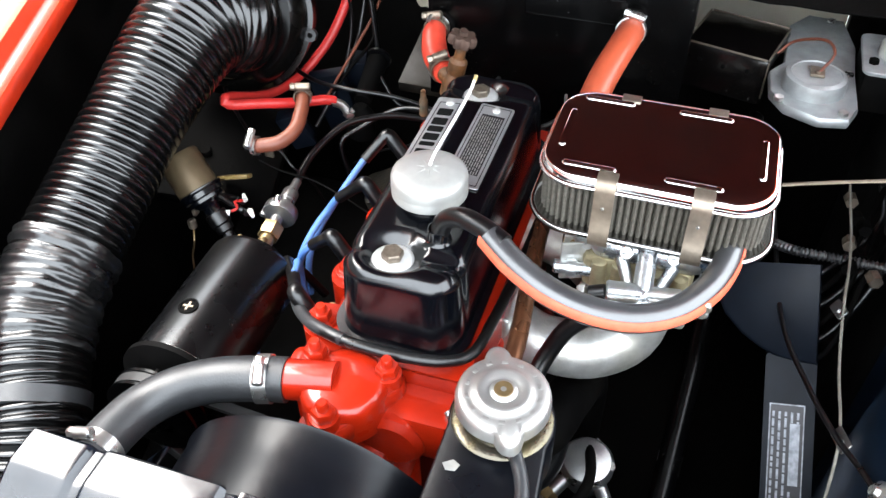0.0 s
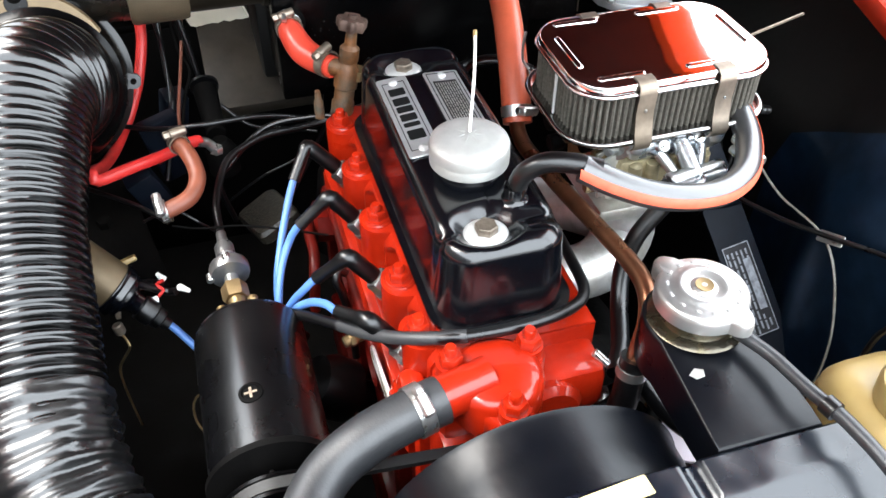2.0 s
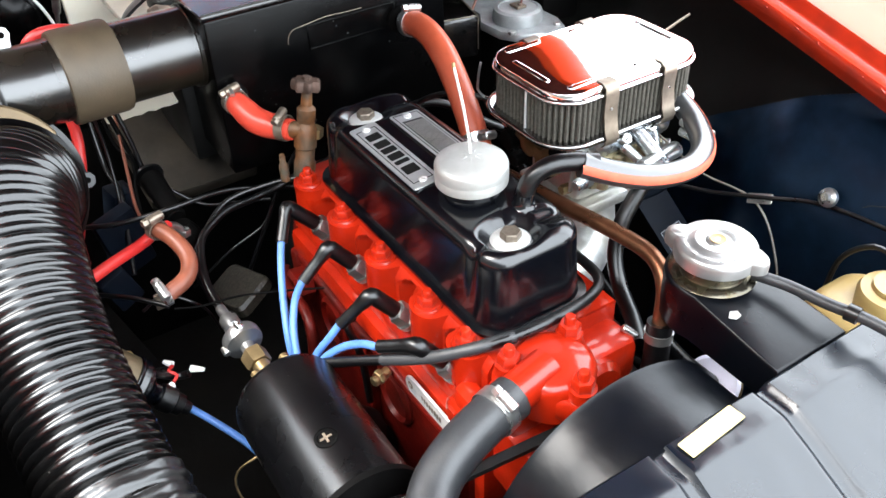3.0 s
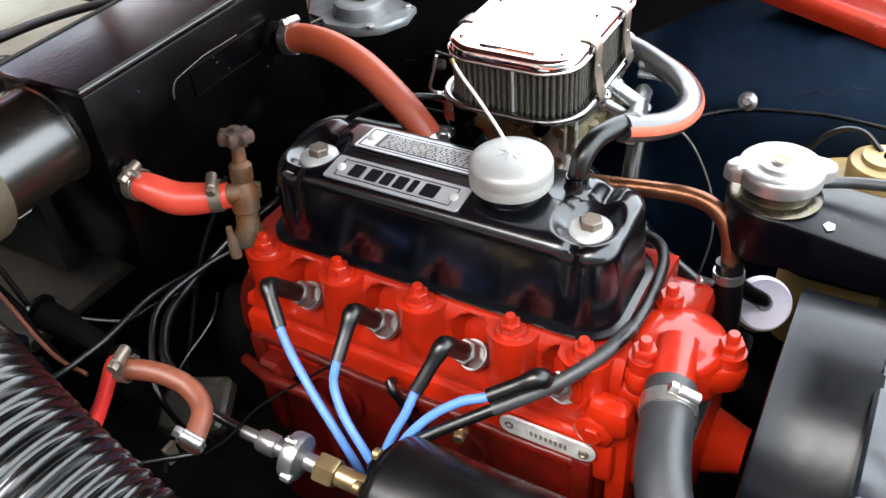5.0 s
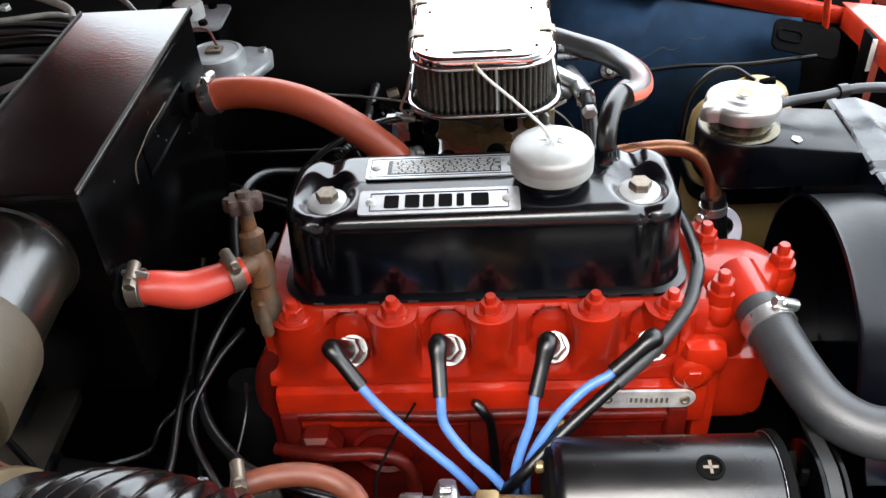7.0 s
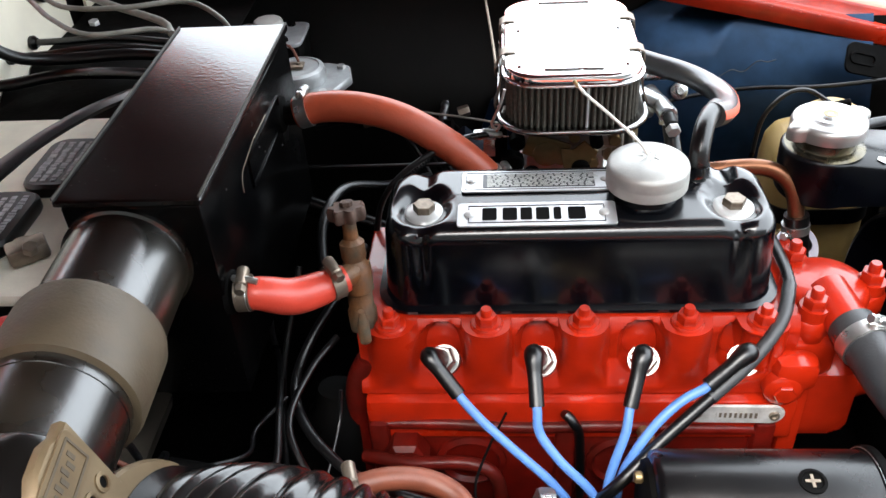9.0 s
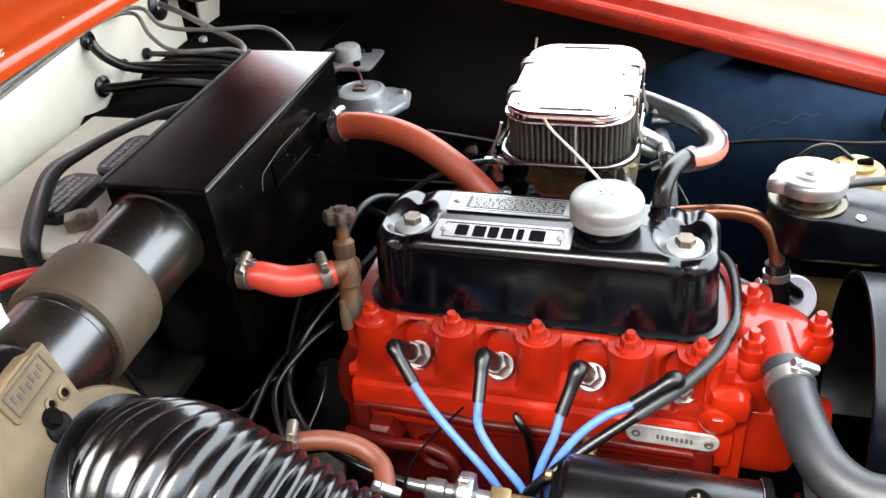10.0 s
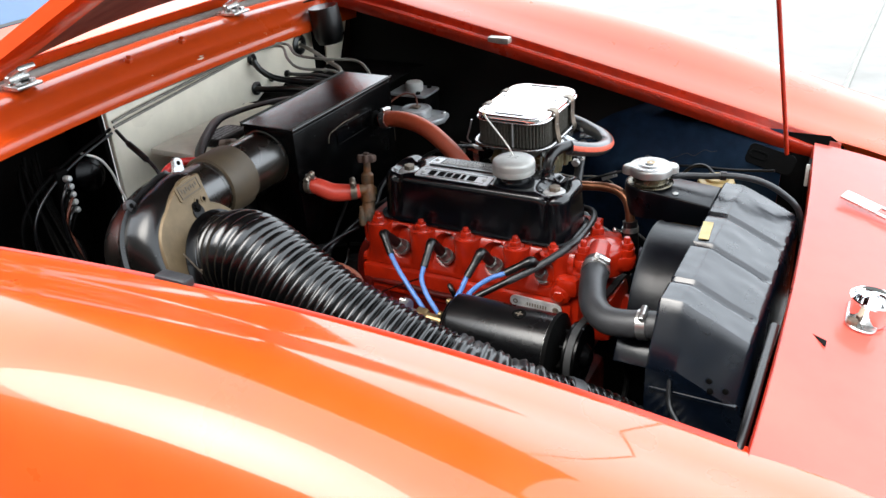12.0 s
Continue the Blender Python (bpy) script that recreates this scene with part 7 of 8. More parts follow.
sheet(bm, [[Vector((-0.515, -0.212, 0.712)).lerp(Vector((-0.405, -0.137, 0.770)), k / 10) + Vector((0.2 * w, -0.3 * w, w + (0.004 * noise.noise(Vector((k * 0.9, w * 60, 2))) if abs(w) > 0.005 else 0))) for w in (-0.012, -0.004, 0.004, 0.012)] for k in range(11)], 0.003)
part("bare_patch", bm, CREAM, car, "bare cream painted strip")
gm = thing("engine_mount", "engine mount caked in oily grit", "mount", (-0.20, -0.17, 0.50))
bm = B()
slab(bm, rounded(0.075, 0.060, 0.01, 4), Matrix.Translation((-0.225, -0.155, 0.565)) @ Euler((radians(18), radians(-8), radians(20))).to_matrix().to_4x4(), 0.02, 0.004)
part("mount_pad", bm, GRITTY, gm)
# small cut ends and clips lying along the far chassis
fr = thing("brake_pipes", "dark brake pipes and unions beside the wiper motor", "pipes", (-0.25, 0.40, 0.60))
rng6 = random.Random(21)
for k in range(6):
    x0 = -0.24 + 0.02 * k
    part("pipe", sweep(B(), [(x0 - 0.10, 0.47, 0.64 + 0.01 * (k % 3)), (x0, 0.46 - 0.02 * (k % 2), 0.66), (x0 + 0.05, 0.42, 0.63 - 0.01 * k), (x0 + 0.09, 0.36, 0.58)], 0.0035, 8, 0.01), SHADED_GRIME if k % 2 else RUBBER, fr, sharp=60)
for k in range(7):
    c = Vector((-0.26 + 0.022 * k, 0.43 + 0.012 * rng6.uniform(-1, 1), 0.67 + 0.008 * rng6.uniform(-1, 1)))
    bm = B()
    hexagon(bm, c, (1, 0.3 * rng6.uniform(-1, 1), 0.2), 0.008, 0.016)
    part("union", bm, DULL_STEEL if k % 3 == 0 else SHADED_GRIME, fr, "dark pipe union")

cd = thing("ribbed_conduit", "thin ribbed grey conduit across the inner wing", "conduit", (-0.15, 0.41, 0.66))
part("conduit", sweep(B(), [(-0.19, 0.33, 0.645), (-0.158, 0.365, 0.662), (-0.151, 0.413, 0.668), (-0.149, 0.465, 0.668), (-0.15, 0.50, 0.66)], lambda s, L: 0.0052 + 0.0012 * math.sin(s * 1400), 10, 0.0011), BREATHER, cd, sharp=80)
bm = B()
box(bm, (-0.19, -0.375, 0.615), (0.20, 0.15, 0.02), 0.006, Euler((radians(-8), radians(10), radians(12))).to_matrix().to_4x4())
ledge = part("floor_ledge", bm, SHADED_GRIME, car, "black painted floor ledge")
for x, y in ((-0.205, -0.347), (-0.163, -0.397)):
    bm = B()
    hexagon(bm, (x, y, 0.622), (0.1, 0, 1), 0.009, 0.010)
    part("ledge_bolt", bm, SHADED_GRIME, ledge)
fw = thing("floor_wires", "thin dark wires lying over the floor ledge", "wires", (-0.15, -0.28, 0.69))
for pts_, r, m_ in (([(-0.24, -0.40, 0.69), (-0.20, -0.368, 0.694), (-0.16, -0.33, 0.700), (-0.125, -0.295, 0.703), (-0.092, -0.265, 0.700)], 0.0026, RUBBER), ([(-0.085, -0.262, 0.700), (-0.085, -0.235, 0.690), (-0.090, -0.195, 0.680), (-0.080, -0.15, 0.672), (-0.065, -0.105, 0.665)], 0.0012, SHADED_GRIME), ([(-0.10, -0.29, 0.70), (-0.125, -0.262, 0.69), (-0.115, -0.235, 0.672), (-0.13, -0.22, 0.64), (-0.14, -0.21, 0.60)], 0.0016, RUBBER), ([(-0.34, -0.25, 0.82), (-0.345, -0.245, 0.76), (-0.325, -0.25, 0.70), (-0.30, -0.26, 0.66)], 0.0018, RUBBER), ([(-0.36, -0.225, 0.82), (-0.35, -0.215, 0.76), (-0.345, -0.21, 0.71)], 0.0030, RUBBER), ([(-0.38, -0.235, 0.82), (-0.372, -0.222, 0.76), (-0.35, -0.212, 0.70)], 0.0030, SHADED_GRIME), ([(-0.31, -0.195, 0.70), (-0.285, -0.16, 0.675), (-0.29, -0.12, 0.66), (-0.27, -0.08, 0.66)], 0.0022, RUBBER)):
    part("wire", sweep(B(), pts_, r, 8, 0.008), m_, fw, sharp=60)
for pts_, r, m_ in (([(-0.41, -0.212, 0.800), (-0.40, -0.215, 0.787), (-0.37, -0.222, 0.756), (-0.33, -0.231, 0.732), (-0.28, -0.241, 0.707), (-0.24, -0.241, 0.699)], 0.0021, BROWN_HOSE), ([(-0.41, -0.245, 0.785), (-0.40, -0.247, 0.765), (-0.37, -0.249, 0.716), (-0.33, -0.246, 0.704), (-0.30, -0.255, 0.675), (-0.25, -0.27, 0.637)], 0.0030, RUBBER), ([(-0.42, -0.230, 0.790), (-0.41, -0.231, 0.779), (-0.38, -0.229, 0.741), (-0.35, -0.219, 0.725), (-0.31, -0.231, 0.711), (-0.26, -0.241, 0.695)], 0.0024, SHADED_GRIME), ([(-0.2, -0.199, 0.598), (-0.2, -0.209, 0.655), (-0.22, -0.192, 0.669), (-0.25, -0.144, 0.691), (-0.24, -0.088, 0.702), (-0.22, -0.051, 0.709)], 0.0034, RUBBER)):
    part("wire", sweep(B(), pts_, r, 8, 0.008), m_, fw, sharp=60)
for c, s_, a_ in (((-0.305, -0.262, 0.650), (0.018, 0.050, 0.10), 12), ((-0.355, -0.255, 0.640), (0.030, 0.030, 0.12), -8), ((-0.235, -0.292, 0.640), (0.022, 0.034, 0.06), 20)):
    part("wire_bracket", box(B(), c, s_, 0.003, Euler((radians(a_), radians(10), radians(15))).to_matrix().to_4x4()), STAY, fw, "dark blue-black bracket behind the wires")
part("strip_tab", box(B(), (-0.118, -0.268, 0.690), (0.004, 0.012, 0.02), 0.001), DULL_STEEL, fw, "small bent steel tab")
sw = thing("side_wires", "dark red wires drooping beside the air duct", "wires", (-0.2, -0.47, 0.72))
for pts_, m_ in (([(-0.42, -0.50, 0.80), (-0.34, -0.50, 0.76), (-0.25, -0.49, 0.72), (-0.18, -0.48, 0.66)], BROWN_HOSE), ([(-0.36, -0.49, 0.80), (-0.28, -0.465, 0.74), (-0.26, -0.485, 0.69), (-0.20, -0.49, 0.64)], RED_CABLE), ([(-0.30, -0.51, 0.76), (-0.2, -0.485, 0.73), (-0.12, -0.46, 0.69)], RUBBER)):
    part("wire", sweep(B(), pts_, 0.0018, 8, 0.01), m_, sw, sharp=60)

# ---- bulkhead side ----
bat = thing("battery", "black battery with worn printed labels", "battery", (-0.49, 0.03, 0.66))
bm = B()
box(bm, (-0.490, -0.007, 0.755), (0.165, 0.238, 0.185), 0.006)
part("case", bm, BATTERY, bat)
bm = B()
box(bm, (-0.490, -0.026, 0.851), (0.177, 0.275, 0.012), 0.004)
part("lid", bm, BATTERY_LID, bat, "pale grey-cream battery lid")
for cx, cy in ((-0.474, -0.082), (-0.452, 0.006)):
    bm = B()
    slab(bm, rounded(0.050, 0.084, 0.016, 6), Matrix.Translation((cx, cy, 0.8565)), 0.014, 0.003)
    vc = part("vent_cover", bm, BATTERY, bat, "black vent cover")
    rng2 = random.Random(int(cy * 1000))
    for k in range(4):
        u = -0.034
        while u < 0.030:
            w = rng2.uniform(0.002, 0.006)
            bm = B()
            box(bm, (cx + 0.0135 - 0.009 * k + rng2.uniform(-0.0008, 0.0008), cy + u + w / 2, 0.8708), (rng2.uniform(0.004, 0.0062), w, 0.0007), 0)
            part("label_bar", bm, LABEL_GREY, vc)
            u += w + rng2.uniform(0.0006, 0.0016)
bm = B()
rod(bm, (-0.434, -0.118, 0.850), (-0.434, -0.114, 0.872), 0.010, 0.009, seg=16)
box(bm, (-0.428, -0.122, 0.868), (0.030, 0.020, 0.014), 0.003, Euler((0, 0, radians(35))).to_matrix().to_4x4())
hexagon(bm, (-0.420, -0.130, 0.873), (0.3, -0.2, 1), 0.006, 0.006)
part("terminal_clamp", bm, DULL_STEEL, bat, "corroded grey terminal clamp")
strap = thing("battery_strap", "flat black battery hold-down strap", "strap", (-0.47, -0.1, 0.86))
bm = B()
ST = spline([(-0.455, -0.172, 0.775), (-0.456, -0.171, 0.835), (-0.461, -0.162, 0.862), (-0.473, -0.118, 0.884), (-0.482, -0.078, 0.8945), (-0.474, -0.040, 0.8965), (-0.460, 0.010, 0.896), (-0.439, 0.062, 0.893), (-0.420, 0.110, 0.885)], 0.008)
rows = []
for k, a in enumerate(ST):
    w_ = Vector((0.93, -0.30, 0.0)).normalized() * (0.014 - 0.005 * ease((k / len(ST) - 0.35) / 0.3))
    rows.append([a - w_, a - w_ * 0.35 + Vector((0, 0, 0.002)), a + w_ * 0.35 + Vector((0, 0, 0.002)), a + w_])
sheet(bm, rows, 0.004)
part("strap_band", bm, RUBBER, strap, sharp=50)
bc = thing("black_battery_cable", "black battery cables clipped to the bulkhead", "cable", (-0.55, 0.18, 0.85))
for pts_, r in (([(-0.604, 0.181, 0.920), (-0.596, 0.183, 0.905), (-0.575, 0.197, 0.884), (-0.54, 0.22, 0.872), (-0.47, 0.235, 0.868), (-0.42, 0.24, 0.86)], 0.0065), ([(-0.612, 0.183, 0.859), (-0.59, 0.190, 0.858), (-0.54, 0.21, 0.858), (-0.47, 0.20, 0.862), (-0.41, 0.19, 0.86)], 0.0065), ([(-0.615, 0.298, 0.859), (-0.575, 0.290, 0.863), (-0.50, 0.272, 0.872), (-0.42, 0.26, 0.868)], 0.004), ([(-0.615, 0.244, 0.865), (-0.57, 0.243, 0.868), (-0.50, 0.248, 0.872), (-0.42, 0.245, 0.866)], 0.004)):
    part("cable", sweep(B(), pts_, r, 10, 0.008), RUBBER, bc, sharp=60)
for y, z, r in ((0.190, 0.921, 0.012), (0.190, 0.858, 0.014), (0.298, 0.859, 0.008), (0.244, 0.865, 0.008), (0.356, 0.910, 0.022), (0.165, 0.82, 0.006)):
    bm = B()
    lathe(bm, (-0.6195, y, z), (1, 0, 0), [(r * 0.4, 0), (r, 0.001), (r * 1.05, 0.005), (r * 0.7, 0.009), (r * 0.45, 0.007), (r * 0.4, 0.0)], 22)
    part("grommet", bm, RUBBER, bc, "black rubber grommet")
lw = thing("bulkhead_wires", "thin grey wires clipped along the bulkhead", "wire", (-0.61, -0.1, 0.92))
W = [[(-0.614, -0.20, 0.914), (-0.612, -0.15, 0.920), (-0.612, 0.0, 0.930), (-0.612, 0.12, 0.936), (-0.611, 0.22, 0.940), (-0.586, 0.271, 0.935), (-0.532, 0.234, 0.925), (-0.470, 0.237, 0.920), (-0.408, 0.269, 0.912), (-0.366, 0.249, 0.898), (-0.350, 0.235, 0.880)],
     [(-0.613, -0.20, 0.905), (-0.611, -0.05, 0.918), (-0.611, 0.12, 0.931), (-0.610, 0.22, 0.936), (-0.588, 0.258, 0.932), (-0.529, 0.200, 0.925), (-0.483, 0.179, 0.915), (-0.425, 0.212, 0.905), (-0.398, 0.214, 0.890)],
     [(-0.614, 0.356, 0.910), (-0.56, 0.33, 0.905), (-0.50, 0.29, 0.902), (-0.43, 0.24, 0.902), (-0.41, 0.21, 0.900)]]
for k, w in enumerate(W):
    part("wire", sweep(B(), w, (0.0028, 0.0028, 0.0042)[k], 8, 0.01), WIRE_GREY, lw, sharp=60)
lw2 = thing("corner_wiring", "tangled dark wiring and terminals in the bulkhead corner", "wiring", (-0.55, -0.4, 0.80))
rng3 = random.Random(11)
for k in range(6):
    pts_ = [(-0.66, -0.33 - 0.008 * k, 0.90 - 0.01 * (k % 3)), (-0.64 + 0.02 * rng3.random(), -0.35 - 0.008 * k, 0.85), (-0.60 + 0.03 * rng3.random(), -0.36 - 0.010 * k, 0.78 - 0.04 * rng3.random()), (-0.54 + 0.06 * rng3.random(), -0.38 - 0.008 * k, 0.70), (-0.48, -0.40, 0.64)]
    part("wire", sweep(B(), pts_, 0.0024 + 0.001 * (k % 2), 8, 0.012), SHADED_GRIME, lw2, sharp=60)
for k in range(5):
    bm = B()
    c = Vector((-0.600, -0.332, 0.862 - 0.014 * k))
    lathe(bm, c, (1, 0, 0.15), [(0, 0), (0.0055, 0), (0.0055, 0.010), (0.004, 0.013), (0, 0.014)], 12)
    part("terminal_stud", bm, WHITE_METAL, lw2, "bright terminal stud")
    part("tail_wire", sweep(B(), [c + Vector((0.008, -0.002, -0.004)), c + Vector((0.02, -0.022, -0.012)), c + Vector((0.02, -0.036, -0.04)), (-0.575, -0.372 + 0.004 * k, 0.76), (-0.56, -0.36, 0.68)], 0.0026, 8, 0.008), (RUBBER, SHADED_GRIME, BROWN_HOSE, RUBBER, SHADED_GRIME)[k], lw2, sharp=60)
bm = B()
box(bm, (-0.618, -0.332, 0.834), (0.03, 0.024, 0.085), 0.004)
part("terminal_block", bm, SHADED_GRIME, lw2)
bm = B()
sweep(bm, [(-0.612, -0.198, 0.898), (-0.575, -0.212, 0.886), (-0.53, -0.225, 0.872), (-0.49, -0.236, 0.855), (-0.465, -0.245, 0.82)], lambda s, L: 0.0032 + (0.0022 if 0.25 < s / L < 0.6 else 0), 10, 0.006)
part("sleeved_wire", bm, RUBBER, lw2)
for pts_, r, m_ in (([(-0.62, -0.275, 0.883), (-0.615, -0.245, 0.862), (-0.612, -0.229, 0.83), (-0.612, -0.222, 0.80), (-0.61, -0.215, 0.77)], 0.0022, WHITE_PLASTIC), ([(-0.612, -0.21, 0.905), (-0.612, -0.30, 0.885), (-0.612, -0.375, 0.857), (-0.611, -0.42, 0.82), (-0.61, -0.433, 0.765), (-0.60, -0.42, 0.70)], 0.0030, SHADED_GRIME), ([(-0.61, -0.21, 0.898), (-0.61, -0.30, 0.876), (-0.608, -0.365, 0.848), (-0.605, -0.405, 0.81), (-0.60, -0.415, 0.76), (-0.59, -0.40, 0.70)], 0.0026, RUBBER)):
    part("looped_wire", sweep(B(), pts_, r, 8, 0.008), m_, lw2, sharp=60)
bm = B()
lathe(bm, (-0.645, -0.262, 0.835), (1, 0, 0.2), [(0, -0.03), (0.03, -0.03), (0.034, 0.0), (0.030, 0.02), (0.012, 0.03), (0, 0.03)], 24)
part("horn_relay", bm, BOX_BLACK, lw2, "round black relay")
buf = thing("bonnet_buffer", "black rubber buffer hanging under the scuttle", "buffer", (-0.575, 0.41, 0.90))
bm = B()
lathe(bm, (-0.580, 0.412, 0.985), (0.1, 0.05, -1), [(0, 0), (0.034, 0), (0.036, 0.03), (0.035, 0.065), (0.028, 0.082), (0, 0.086)], 28)
part("rubber_block", bm, RUBBER, buf)

# wiper motor
wip = thing("wiper_motor", "dull grey wiper motor with a black case and round gear cover", "wiper motor", (-0.36, 0.33, 0.70))
bm = B()
slab(bm, [(-0.505, 0.345), (-0.500, 0.388), (-0.430, 0.402), (-0.365, 0.400), (-0.290, 0.402), (-0.262, 0.392), (-0.255, 0.360), (-0.272, 0.322), (-0.300, 0.305), (-0.345, 0.302), (-0.370, 0.318), (-0.470, 0.322)], Matrix.Translation((0, 0, 0.762)), 0.012, 0.003)
part("gear_case", bm, GEAR_GREY, wip, "dull cast gear case")
bm = B()
lathe(bm, (-0.322, 0.352, 0.772), (0, 0, 1), [(0.036, 0), (0.036, 0.014), (0.034, 0.019), (0.029, 0.021), (0.028, 0.0195), (0, 0.020)], 40)
gcov = part("gear_cover", bm, GEAR_GREY, wip, "round bright gear cover")
bm = B()
box(bm, (-0.322, 0.352, 0.7945), (0.02, 0.016, 0.004), 0.001)
lathe(bm, (-0.318, 0.352, 0.796), (0, 0, 1), [(0, 0), (0.003, 0), (0.003, 0.003), (0, 0.003)], 10)
part("contact_plate", bm, DULL_STEEL, gcov)
bm = B()
sweep(bm, [(-0.318, 0.354, 0.798), (-0.33, 0.365, 0.815), (-0.355, 0.355, 0.818), (-0.378, 0.325, 0.800), (-0.375, 0.308, 0.782)], 0.0018, 8, 0.006)
part("thin_wire", bm, BROWN_HOSE, wip, "thin brown wire")
bm = B()
turn_m = Euler((0, 0, radians(-14))).to_matrix().to_4x4()
place_m = Matrix.Translation((-0.4066, 0.2604, 0.752)) @ turn_m
box(bm, (-0.4066, 0.2604, 0.752), (0.097, 0.107, 0.064), 0.006, turn_m)
case_m = part("motor_case", bm, BOX_TOP, wip, "worn black motor case")
for c, s_ in (((0, -0.0515, 0.0315), (0.092, 0.0022, 0.0022)), ((0, 0.0515, 0.0315), (0.092, 0.0022, 0.0022)), ((0.0465, 0, 0.0315), (0.0022, 0.100, 0.0022)), ((-0.0465, 0, 0.0315), (0.0022, 0.100, 0.0022)), ((0.0475, 0.0525, 0.005), (0.0016, 0.0016, 0.05))):
    bm = B()
    box(bm, c, s_, 0.0007)
    bmesh.ops.transform(bm, matrix=place_m, verts=bm.verts[:])
    part("bare_edge", bm, DULL_STEEL, case_m, "paint rubbed to bare metal")
for c in ((0.0490, -0.03, 0.012), (0.0490, 0.0, 0.010), (0.0490, 0.03, 0.012)):
    bm = B()
    lathe(bm, place_m @ Vector(c), place_m.to_3x3() @ Vector((1, 0, 0)), [(0, 0), (0.0032, 0), (0.0026, 0.0016), (0, 0.002)], 10)
    part("case_rivet", bm, SHADED_GRIME, case_m)
for x, y in ((-0.272, 0.385), (-0.285, 0.315), (-0.36, 0.392), (-0.49, 0.372)):
    bm = B()
    hexagon(bm, (x, y, 0.773), (0, 0, 1), 0.006, 0.005)
    part("case_screw", bm, STEEL, wip)
mc = thing("brake_reservoir", "grey capped brake fluid reservoir on a plate", "reservoir", (-0.372, 0.437, 0.745))
bm = B()
box(bm, (-0.372, 0.437, 0.772), (0.09, 0.07, 0.05), 0.006)
part("reservoir_body", bm, SHADED_GRIME, mc)
bm = B()
slab(bm, rounded(0.095, 0.075, 0.01, 4), Matrix.Translation((-0.372, 0.437, 0.797)), 0.005, 0.001)
part("top_plate", bm, GEAR_GREY, mc)
bm = B()
lathe(bm, (-0.372, 0.437, 0.802), (0, 0, 1), [(0.021, 0), (0.021, 0.014), (0.018, 0.019), (0.010, 0.021), (0, 0.021)], 10)
part("screw_cap", bm, CAP_GREY, mc, "milky white moulded cap")
for y in (0.411, 0.463):
    bm = B()
    hexagon(bm, (-0.348, y, 0.801), (0, 0, 1), 0.006, 0.006)
    part("plate_bolt", bm, SHADED_GRIME, mc)

# ---- far inner wing fittings ----
bm = B()
pa, pb = Vector((-0.10, 0.365, 0.655)), Vector((0.105, 0.410, 0.450))
dv = (pb - pa).normalized()
sv = Vector((0, 1, 0)) - dv * dv.y
sv = (sv + Vector((0.0, 0, 0.12))).normalized()
sv = (sv - dv * sv.dot(dv)).normalized()
nv = sv.cross(dv).normalized()
if nv.z < 0:
    nv = -nv
mp = Matrix.Identity(4)
for r in range(3):
    mp[r][0], mp[r][1], mp[r][2] = dv[r], sv[r], nv[r]
mp.translation = (pa + pb) / 2
slab(bm, rounded(0.245, 0.052, 0.004, 3), mp @ Matrix.Translation((0.045, 0.004, -0.004)), 0.004, 0.001)
part("wing_stay", bm, STAY, car, "blue-black wing stay")
bm = B()
swell = [(-0.175, -0.078), (-0.15, -0.080), (-0.117, -0.067), (-0.096, -0.048), (-0.083, -0.030), (-0.075, -0.014), (-0.070, 0.008), (-0.068, 0.030), (-0.175, 0.030)]
loft(bm, [[mp @ Vector((u, v, -0.020)) for u, v in swell], [mp @ Vector((u, v, 0.002)) for u, v in swell], [mp @ Vector((-0.17 + (u + 0.17) * 0.97, (v + 0.01) * 0.95 - 0.01, 0.006)) for u, v in swell]])
part("wheel_arch", bm, STAY, car, "blue-black wheel arch panel", sharp=60)
dpl = thing("data_plate", "black data plate with worn silver print", "plate", tuple(mp.translation))
mpp = mp @ Matrix.Translation((0.035, 0.002, 0.0004))
bm = B()
slab(bm, rounded(0.118, 0.034, 0.001, 2), mpp, 0.001, 0.0003)
pb_ = part("plate_face", bm, PLATE_DARK, dpl)
rng4 = random.Random(3)
for k in range(5):
    u = -0.05
    while u < 0.05:
        w = rng4.uniform(0.004, 0.012)
        if not (k in (3, 4) and -0.04 < u < 0.03):
            bm = B()
            box(bm, (u + w / 2, -0.0135 + 0.0062 * k, 0.0012), (w, 0.0024, 0.0003), 0)
            bmesh.ops.transform(bm, matrix=mpp, verts=bm.verts[:])
            part("print_bar", bm, WORN_PRINT, pb_)
        u += w + 0.002
bm = B()
box(bm, (-0.005, 0.0085, 0.0012), (0.066, 0.010, 0.0003), 0)
bmesh.ops.transform(bm, matrix=mpp, verts=bm.verts[:])
part("number_panel", bm, WORN_PRINT, pb_, "bare silver number panel")
for c, s in (((0, 0.0172), (0.116, 0.0012)), ((0, -0.0172), (0.116, 0.0012)), ((0.0578, 0), (0.0012, 0.035)), ((-0.0578, 0), (0.0012, 0.035))):
    bm = B()
    box(bm, (*c, 0.0012), (*s, 0.0003), 0)
    bmesh.ops.transform(bm, matrix=mpp, verts=bm.verts[:])
    part("border_line", bm, WORN_PRINT, pb_)
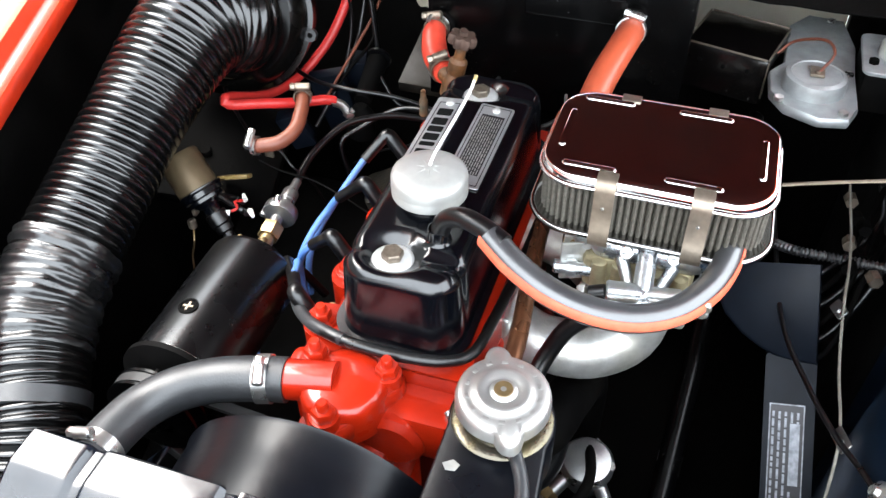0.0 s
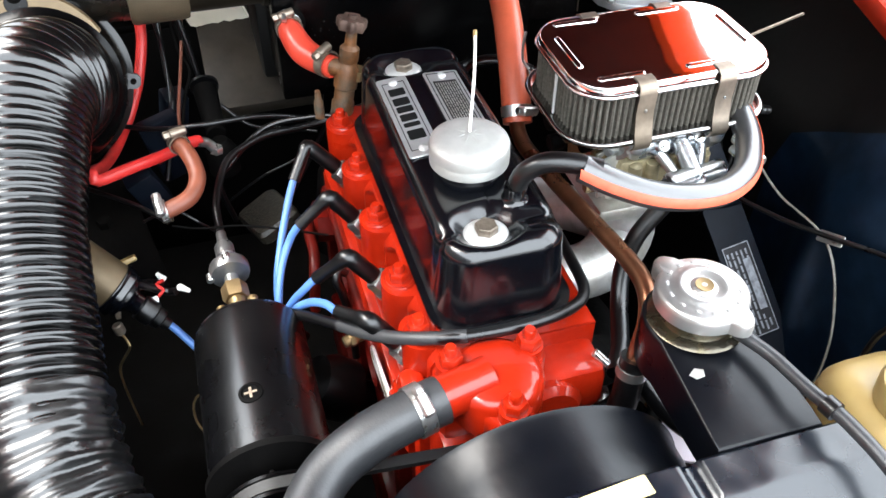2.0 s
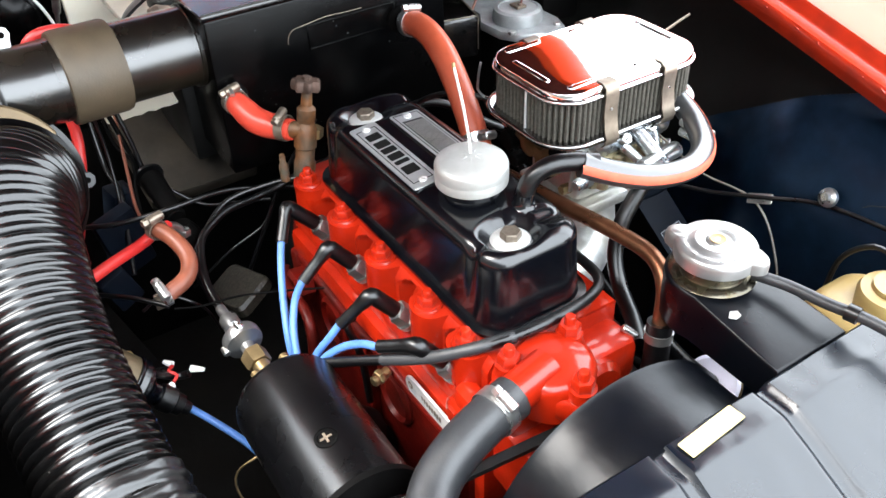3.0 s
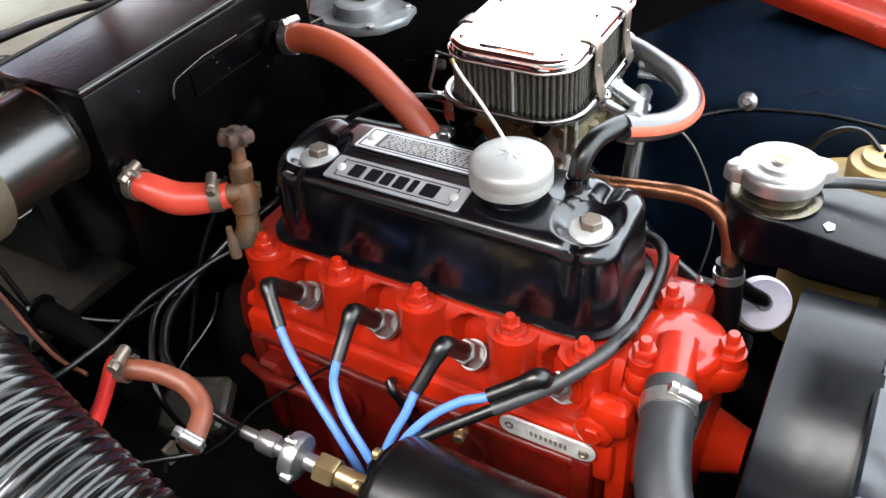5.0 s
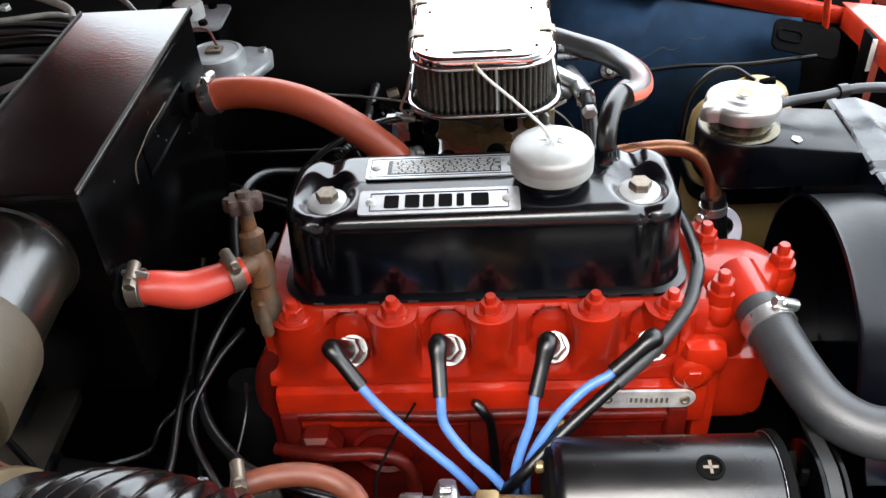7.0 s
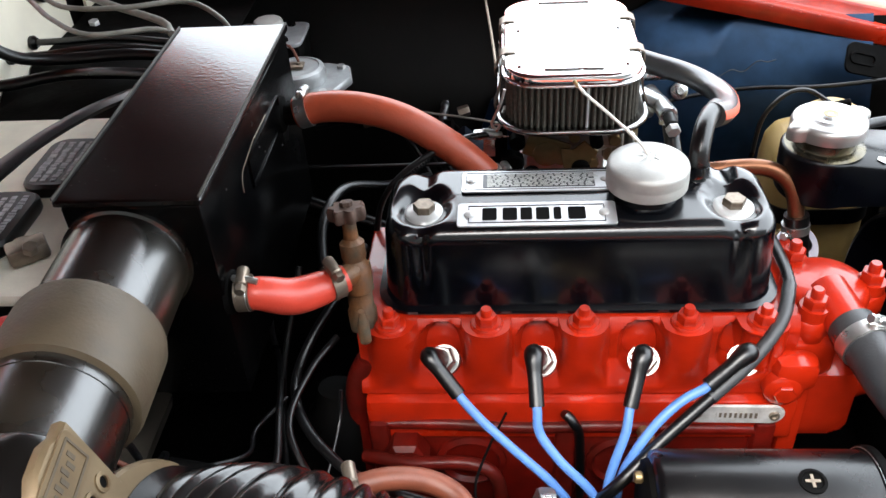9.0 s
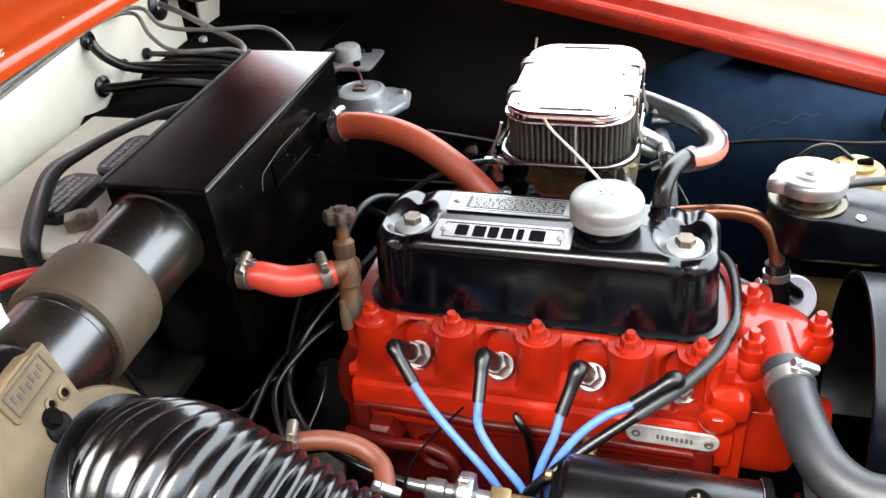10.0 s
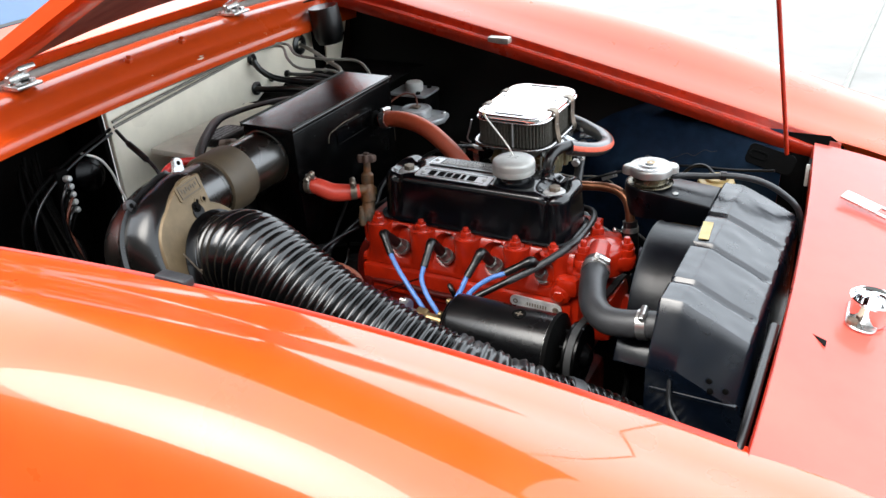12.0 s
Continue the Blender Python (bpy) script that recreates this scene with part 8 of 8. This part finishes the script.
for x, z in ((-0.075, 0.664), (0.097, 0.668)):
    tb = thing("cable_tab", "small bent steel cable tab screwed to the inner wing", "clip", (x, 0.424, z), "cable tabs")
    bm = B()
    slab(bm, rounded(0.034, 0.013, 0.002, 3), Matrix.Translation((x, 0.412, z)) @ Euler((radians(52), radians(-22), radians(10))).to_matrix().to_4x4(), 0.0015, 0.0004)
    part("tab", bm, STEEL, tb)
    bm = B()
    lathe(bm, (x + 0.006, 0.410, z + 0.004), (0, -0.8, 0.6), [(0, 0), (0.004, 0), (0.003, 0.003), (0, 0.003)], 12)
    part("tab_screw", bm, STEEL, tb)
wl_ = thing("wing_cable", "thin black cable strung along the inner wing", "cable", (0.1, 0.41, 0.66))
part("cable", sweep(B(), [(-0.35, 0.33, 0.66), (-0.20, 0.345, 0.65), (-0.06, 0.36, 0.645), (0.03, 0.385, 0.655), (0.10, 0.405, 0.675), (0.165, 0.432, 0.690), (0.26, 0.43, 0.705), (0.34, 0.40, 0.72), (0.42, 0.385, 0.735)], 0.0028, 8, 0.01), RUBBER, wl_, sharp=60)
part("thin_wire", sweep(B(), [(-0.25, 0.414, 0.70), (-0.15, 0.418, 0.685), (-0.073, 0.414, 0.672), (0.0, 0.414, 0.655), (0.092, 0.412, 0.660), (0.14, 0.41, 0.60), (0.16, 0.405, 0.52), (0.15, 0.40, 0.42)], 0.0016, 6, 0.01), WIRE_GREY, wl_, sharp=60)
bm = B()
lathe(bm, (0.171, 0.4320, 0.703), (0, -1, 0.5), [(0, 0), (0.012, 0), (0.011, 0.004), (0.006, 0.006), (0.0045, 0.010), (0, 0.010)], 16)
part("wing_screw", bm, STEEL, wl_, "bright screw and washer")
part("accelerator_rod", sweep(B(), [(-0.070, 0.28, 0.800), (-0.077, 0.36, 0.820), (-0.086, 0.445, 0.836)], 0.0018, 6, 0.02), DULL_STEEL, wl_)
col = thing("steering_column", "long black steering column shaft", "steering shaft", (-0.1, 0.29, 0.45))
bm = B()
rod(bm, (-0.42, 0.305, 0.66), (0.24, 0.27, 0.40), 0.0135, seg=20)
part("shaft", bm, BOX_BLACK, col)
bm = B()
lathe(bm, (0.24, 0.27, 0.40), (0.9, -0.05, -0.4), [(0, -0.02), (0.03, -0.02), (0.036, 0.03), (0.03, 0.07), (0, 0.075)], 20)
part("steering_box", bm, SHADED_GRIME, col)
fp = thing("fuel_pump", "blue-grey domed fuel pump with brass unions", "fuel pump", (0.12, 0.185, 0.42))
bm = B()
lathe(bm, (0.095, 0.183, 0.46), (0.2, 0, 1), [(0, -0.03), (0.024, -0.03), (0.026, 0.0), (0.030, 0.004), (0.030, 0.012), (0.026, 0.018), (0.012, 0.022), (0, 0.023)], 32)
part("dome", bm, TACH_METAL, fp, "blue-grey cast dome")
for s in (-1, 1):
    bm = B()
    rod(bm, (0.105, 0.183 + s * 0.015, 0.455), (0.135, 0.183 + s * 0.034, 0.445), 0.008, seg=16)
    u = part("outlet", bm, TACH_METAL, fp)
    bm = B()
    hexagon(bm, (0.130, 0.183 + s * 0.031, 0.447), (0.8, s * 0.5, -0.27), 0.010, 0.012)
    part("union_nut", bm, BRASS, u)
    bm = B()
    sweep(bm, [(0.140, 0.183 + s * 0.038, 0.443), (0.16, 0.183 + s * 0.05, 0.438), (0.19, 0.183 + s * 0.06, 0.42)], 0.006, 10, 0.006)
    part("outlet_pipe", bm, STEEL, u)
for a in (0.3, 1.6, 2.9):
    bm = B()
    lathe(bm, (0.097 + 0.026 * math.cos(a), 0.183 + 0.026 * math.sin(a), 0.472), (0.2, 0, 1), [(0, 0), (0.005, 0), (0.005, 0.004), (0, 0.004)], 12)
    part("dome_screw", bm, STEEL, fp)
fp.location += Vector((-0.020, 0.010, 0.028))
ld = thing("water_separator", "pale milky plastic disc on a rubber pipe", "fitting", (0.267, 0.155, 0.61))
bm = B()
lathe(bm, (0.262, 0.160, 0.640), (0.35, -0.75, 0.55), [(0, -0.010), (0.022, -0.010), (0.0275, -0.004), (0.0275, 0.004), (0.025, 0.007), (0, 0.007)], 36)
part("disc", bm, LILAC, ld)
bm = B()
lathe(bm, (0.262, 0.160, 0.636), (0.35, -0.75, 0.55), [(0.022, -0.016), (0.0285, -0.014), (0.0285, -0.008), (0.022, -0.008)], 36)
part("ring", bm, BRASS, ld, "brass ring")
bm = B()
sweep(bm, [(0.264, 0.155, 0.645), (0.262, 0.14, 0.662), (0.25, 0.125, 0.68), (0.236, 0.112, 0.70)], 0.008, 12, 0.005)
part("rubber_pipe", bm, RUBBER, ld)

# front panel fittings
catch = thing("bonnet_catch", "bright plated bonnet catch cup bolted to the panel", "catch", (0.612, -0.097, 0.742))
bm = B()
ztop = 0.752
lathe(bm, (0.612, -0.097, ztop), (0.1, 0, 1), [(0.0, -0.012), (0.022, -0.012), (0.023, 0.016), (0.0285, 0.020), (0.0295, 0.023), (0.0275, 0.024), (0.0255, 0.021), (0.0245, -0.006), (0, -0.006)], 40)
part("cup", bm, CHROME, catch)
bm = B()
slab(bm, rounded(0.040, 0.078, 0.018, 8), Matrix.Translation((0.604, -0.097, ztop - 0.010)) @ Euler((0, radians(12), 0)).to_matrix().to_4x4(), 0.004, 0.001)
part("flange", bm, STEEL, catch)
for y in (-0.125, -0.069):
    bm = B()
    hexagon(bm, (0.594, y, ztop - 0.004), (0.1, 0, 1), 0.0075, 0.006)
    part("flange_bolt", bm, DULL_STEEL, catch)
slot = thing("safety_catch_plate", "bright steel safety-catch plate with a slot", "plate", (0.60, 0.227, 0.748))
m = Matrix.Translation((0.600, 0.227, 0.755)) @ Euler((radians(4), radians(12), radians(-20))).to_matrix().to_4x4()
bm = B()
for c, s in (((-0.028, 0), (0.06, 0.026)), ((0.020, 0.011), (0.034, 0.007)), ((0.020, -0.011), (0.034, 0.007)), ((0.039, 0), (0.007, 0.029))):
    box(bm, (*c, 0), (*s, 0.004), 0.001)
bmesh.ops.transform(bm, matrix=m, verts=bm.verts[:])
part("slotted_plate", bm, STEEL, slot)
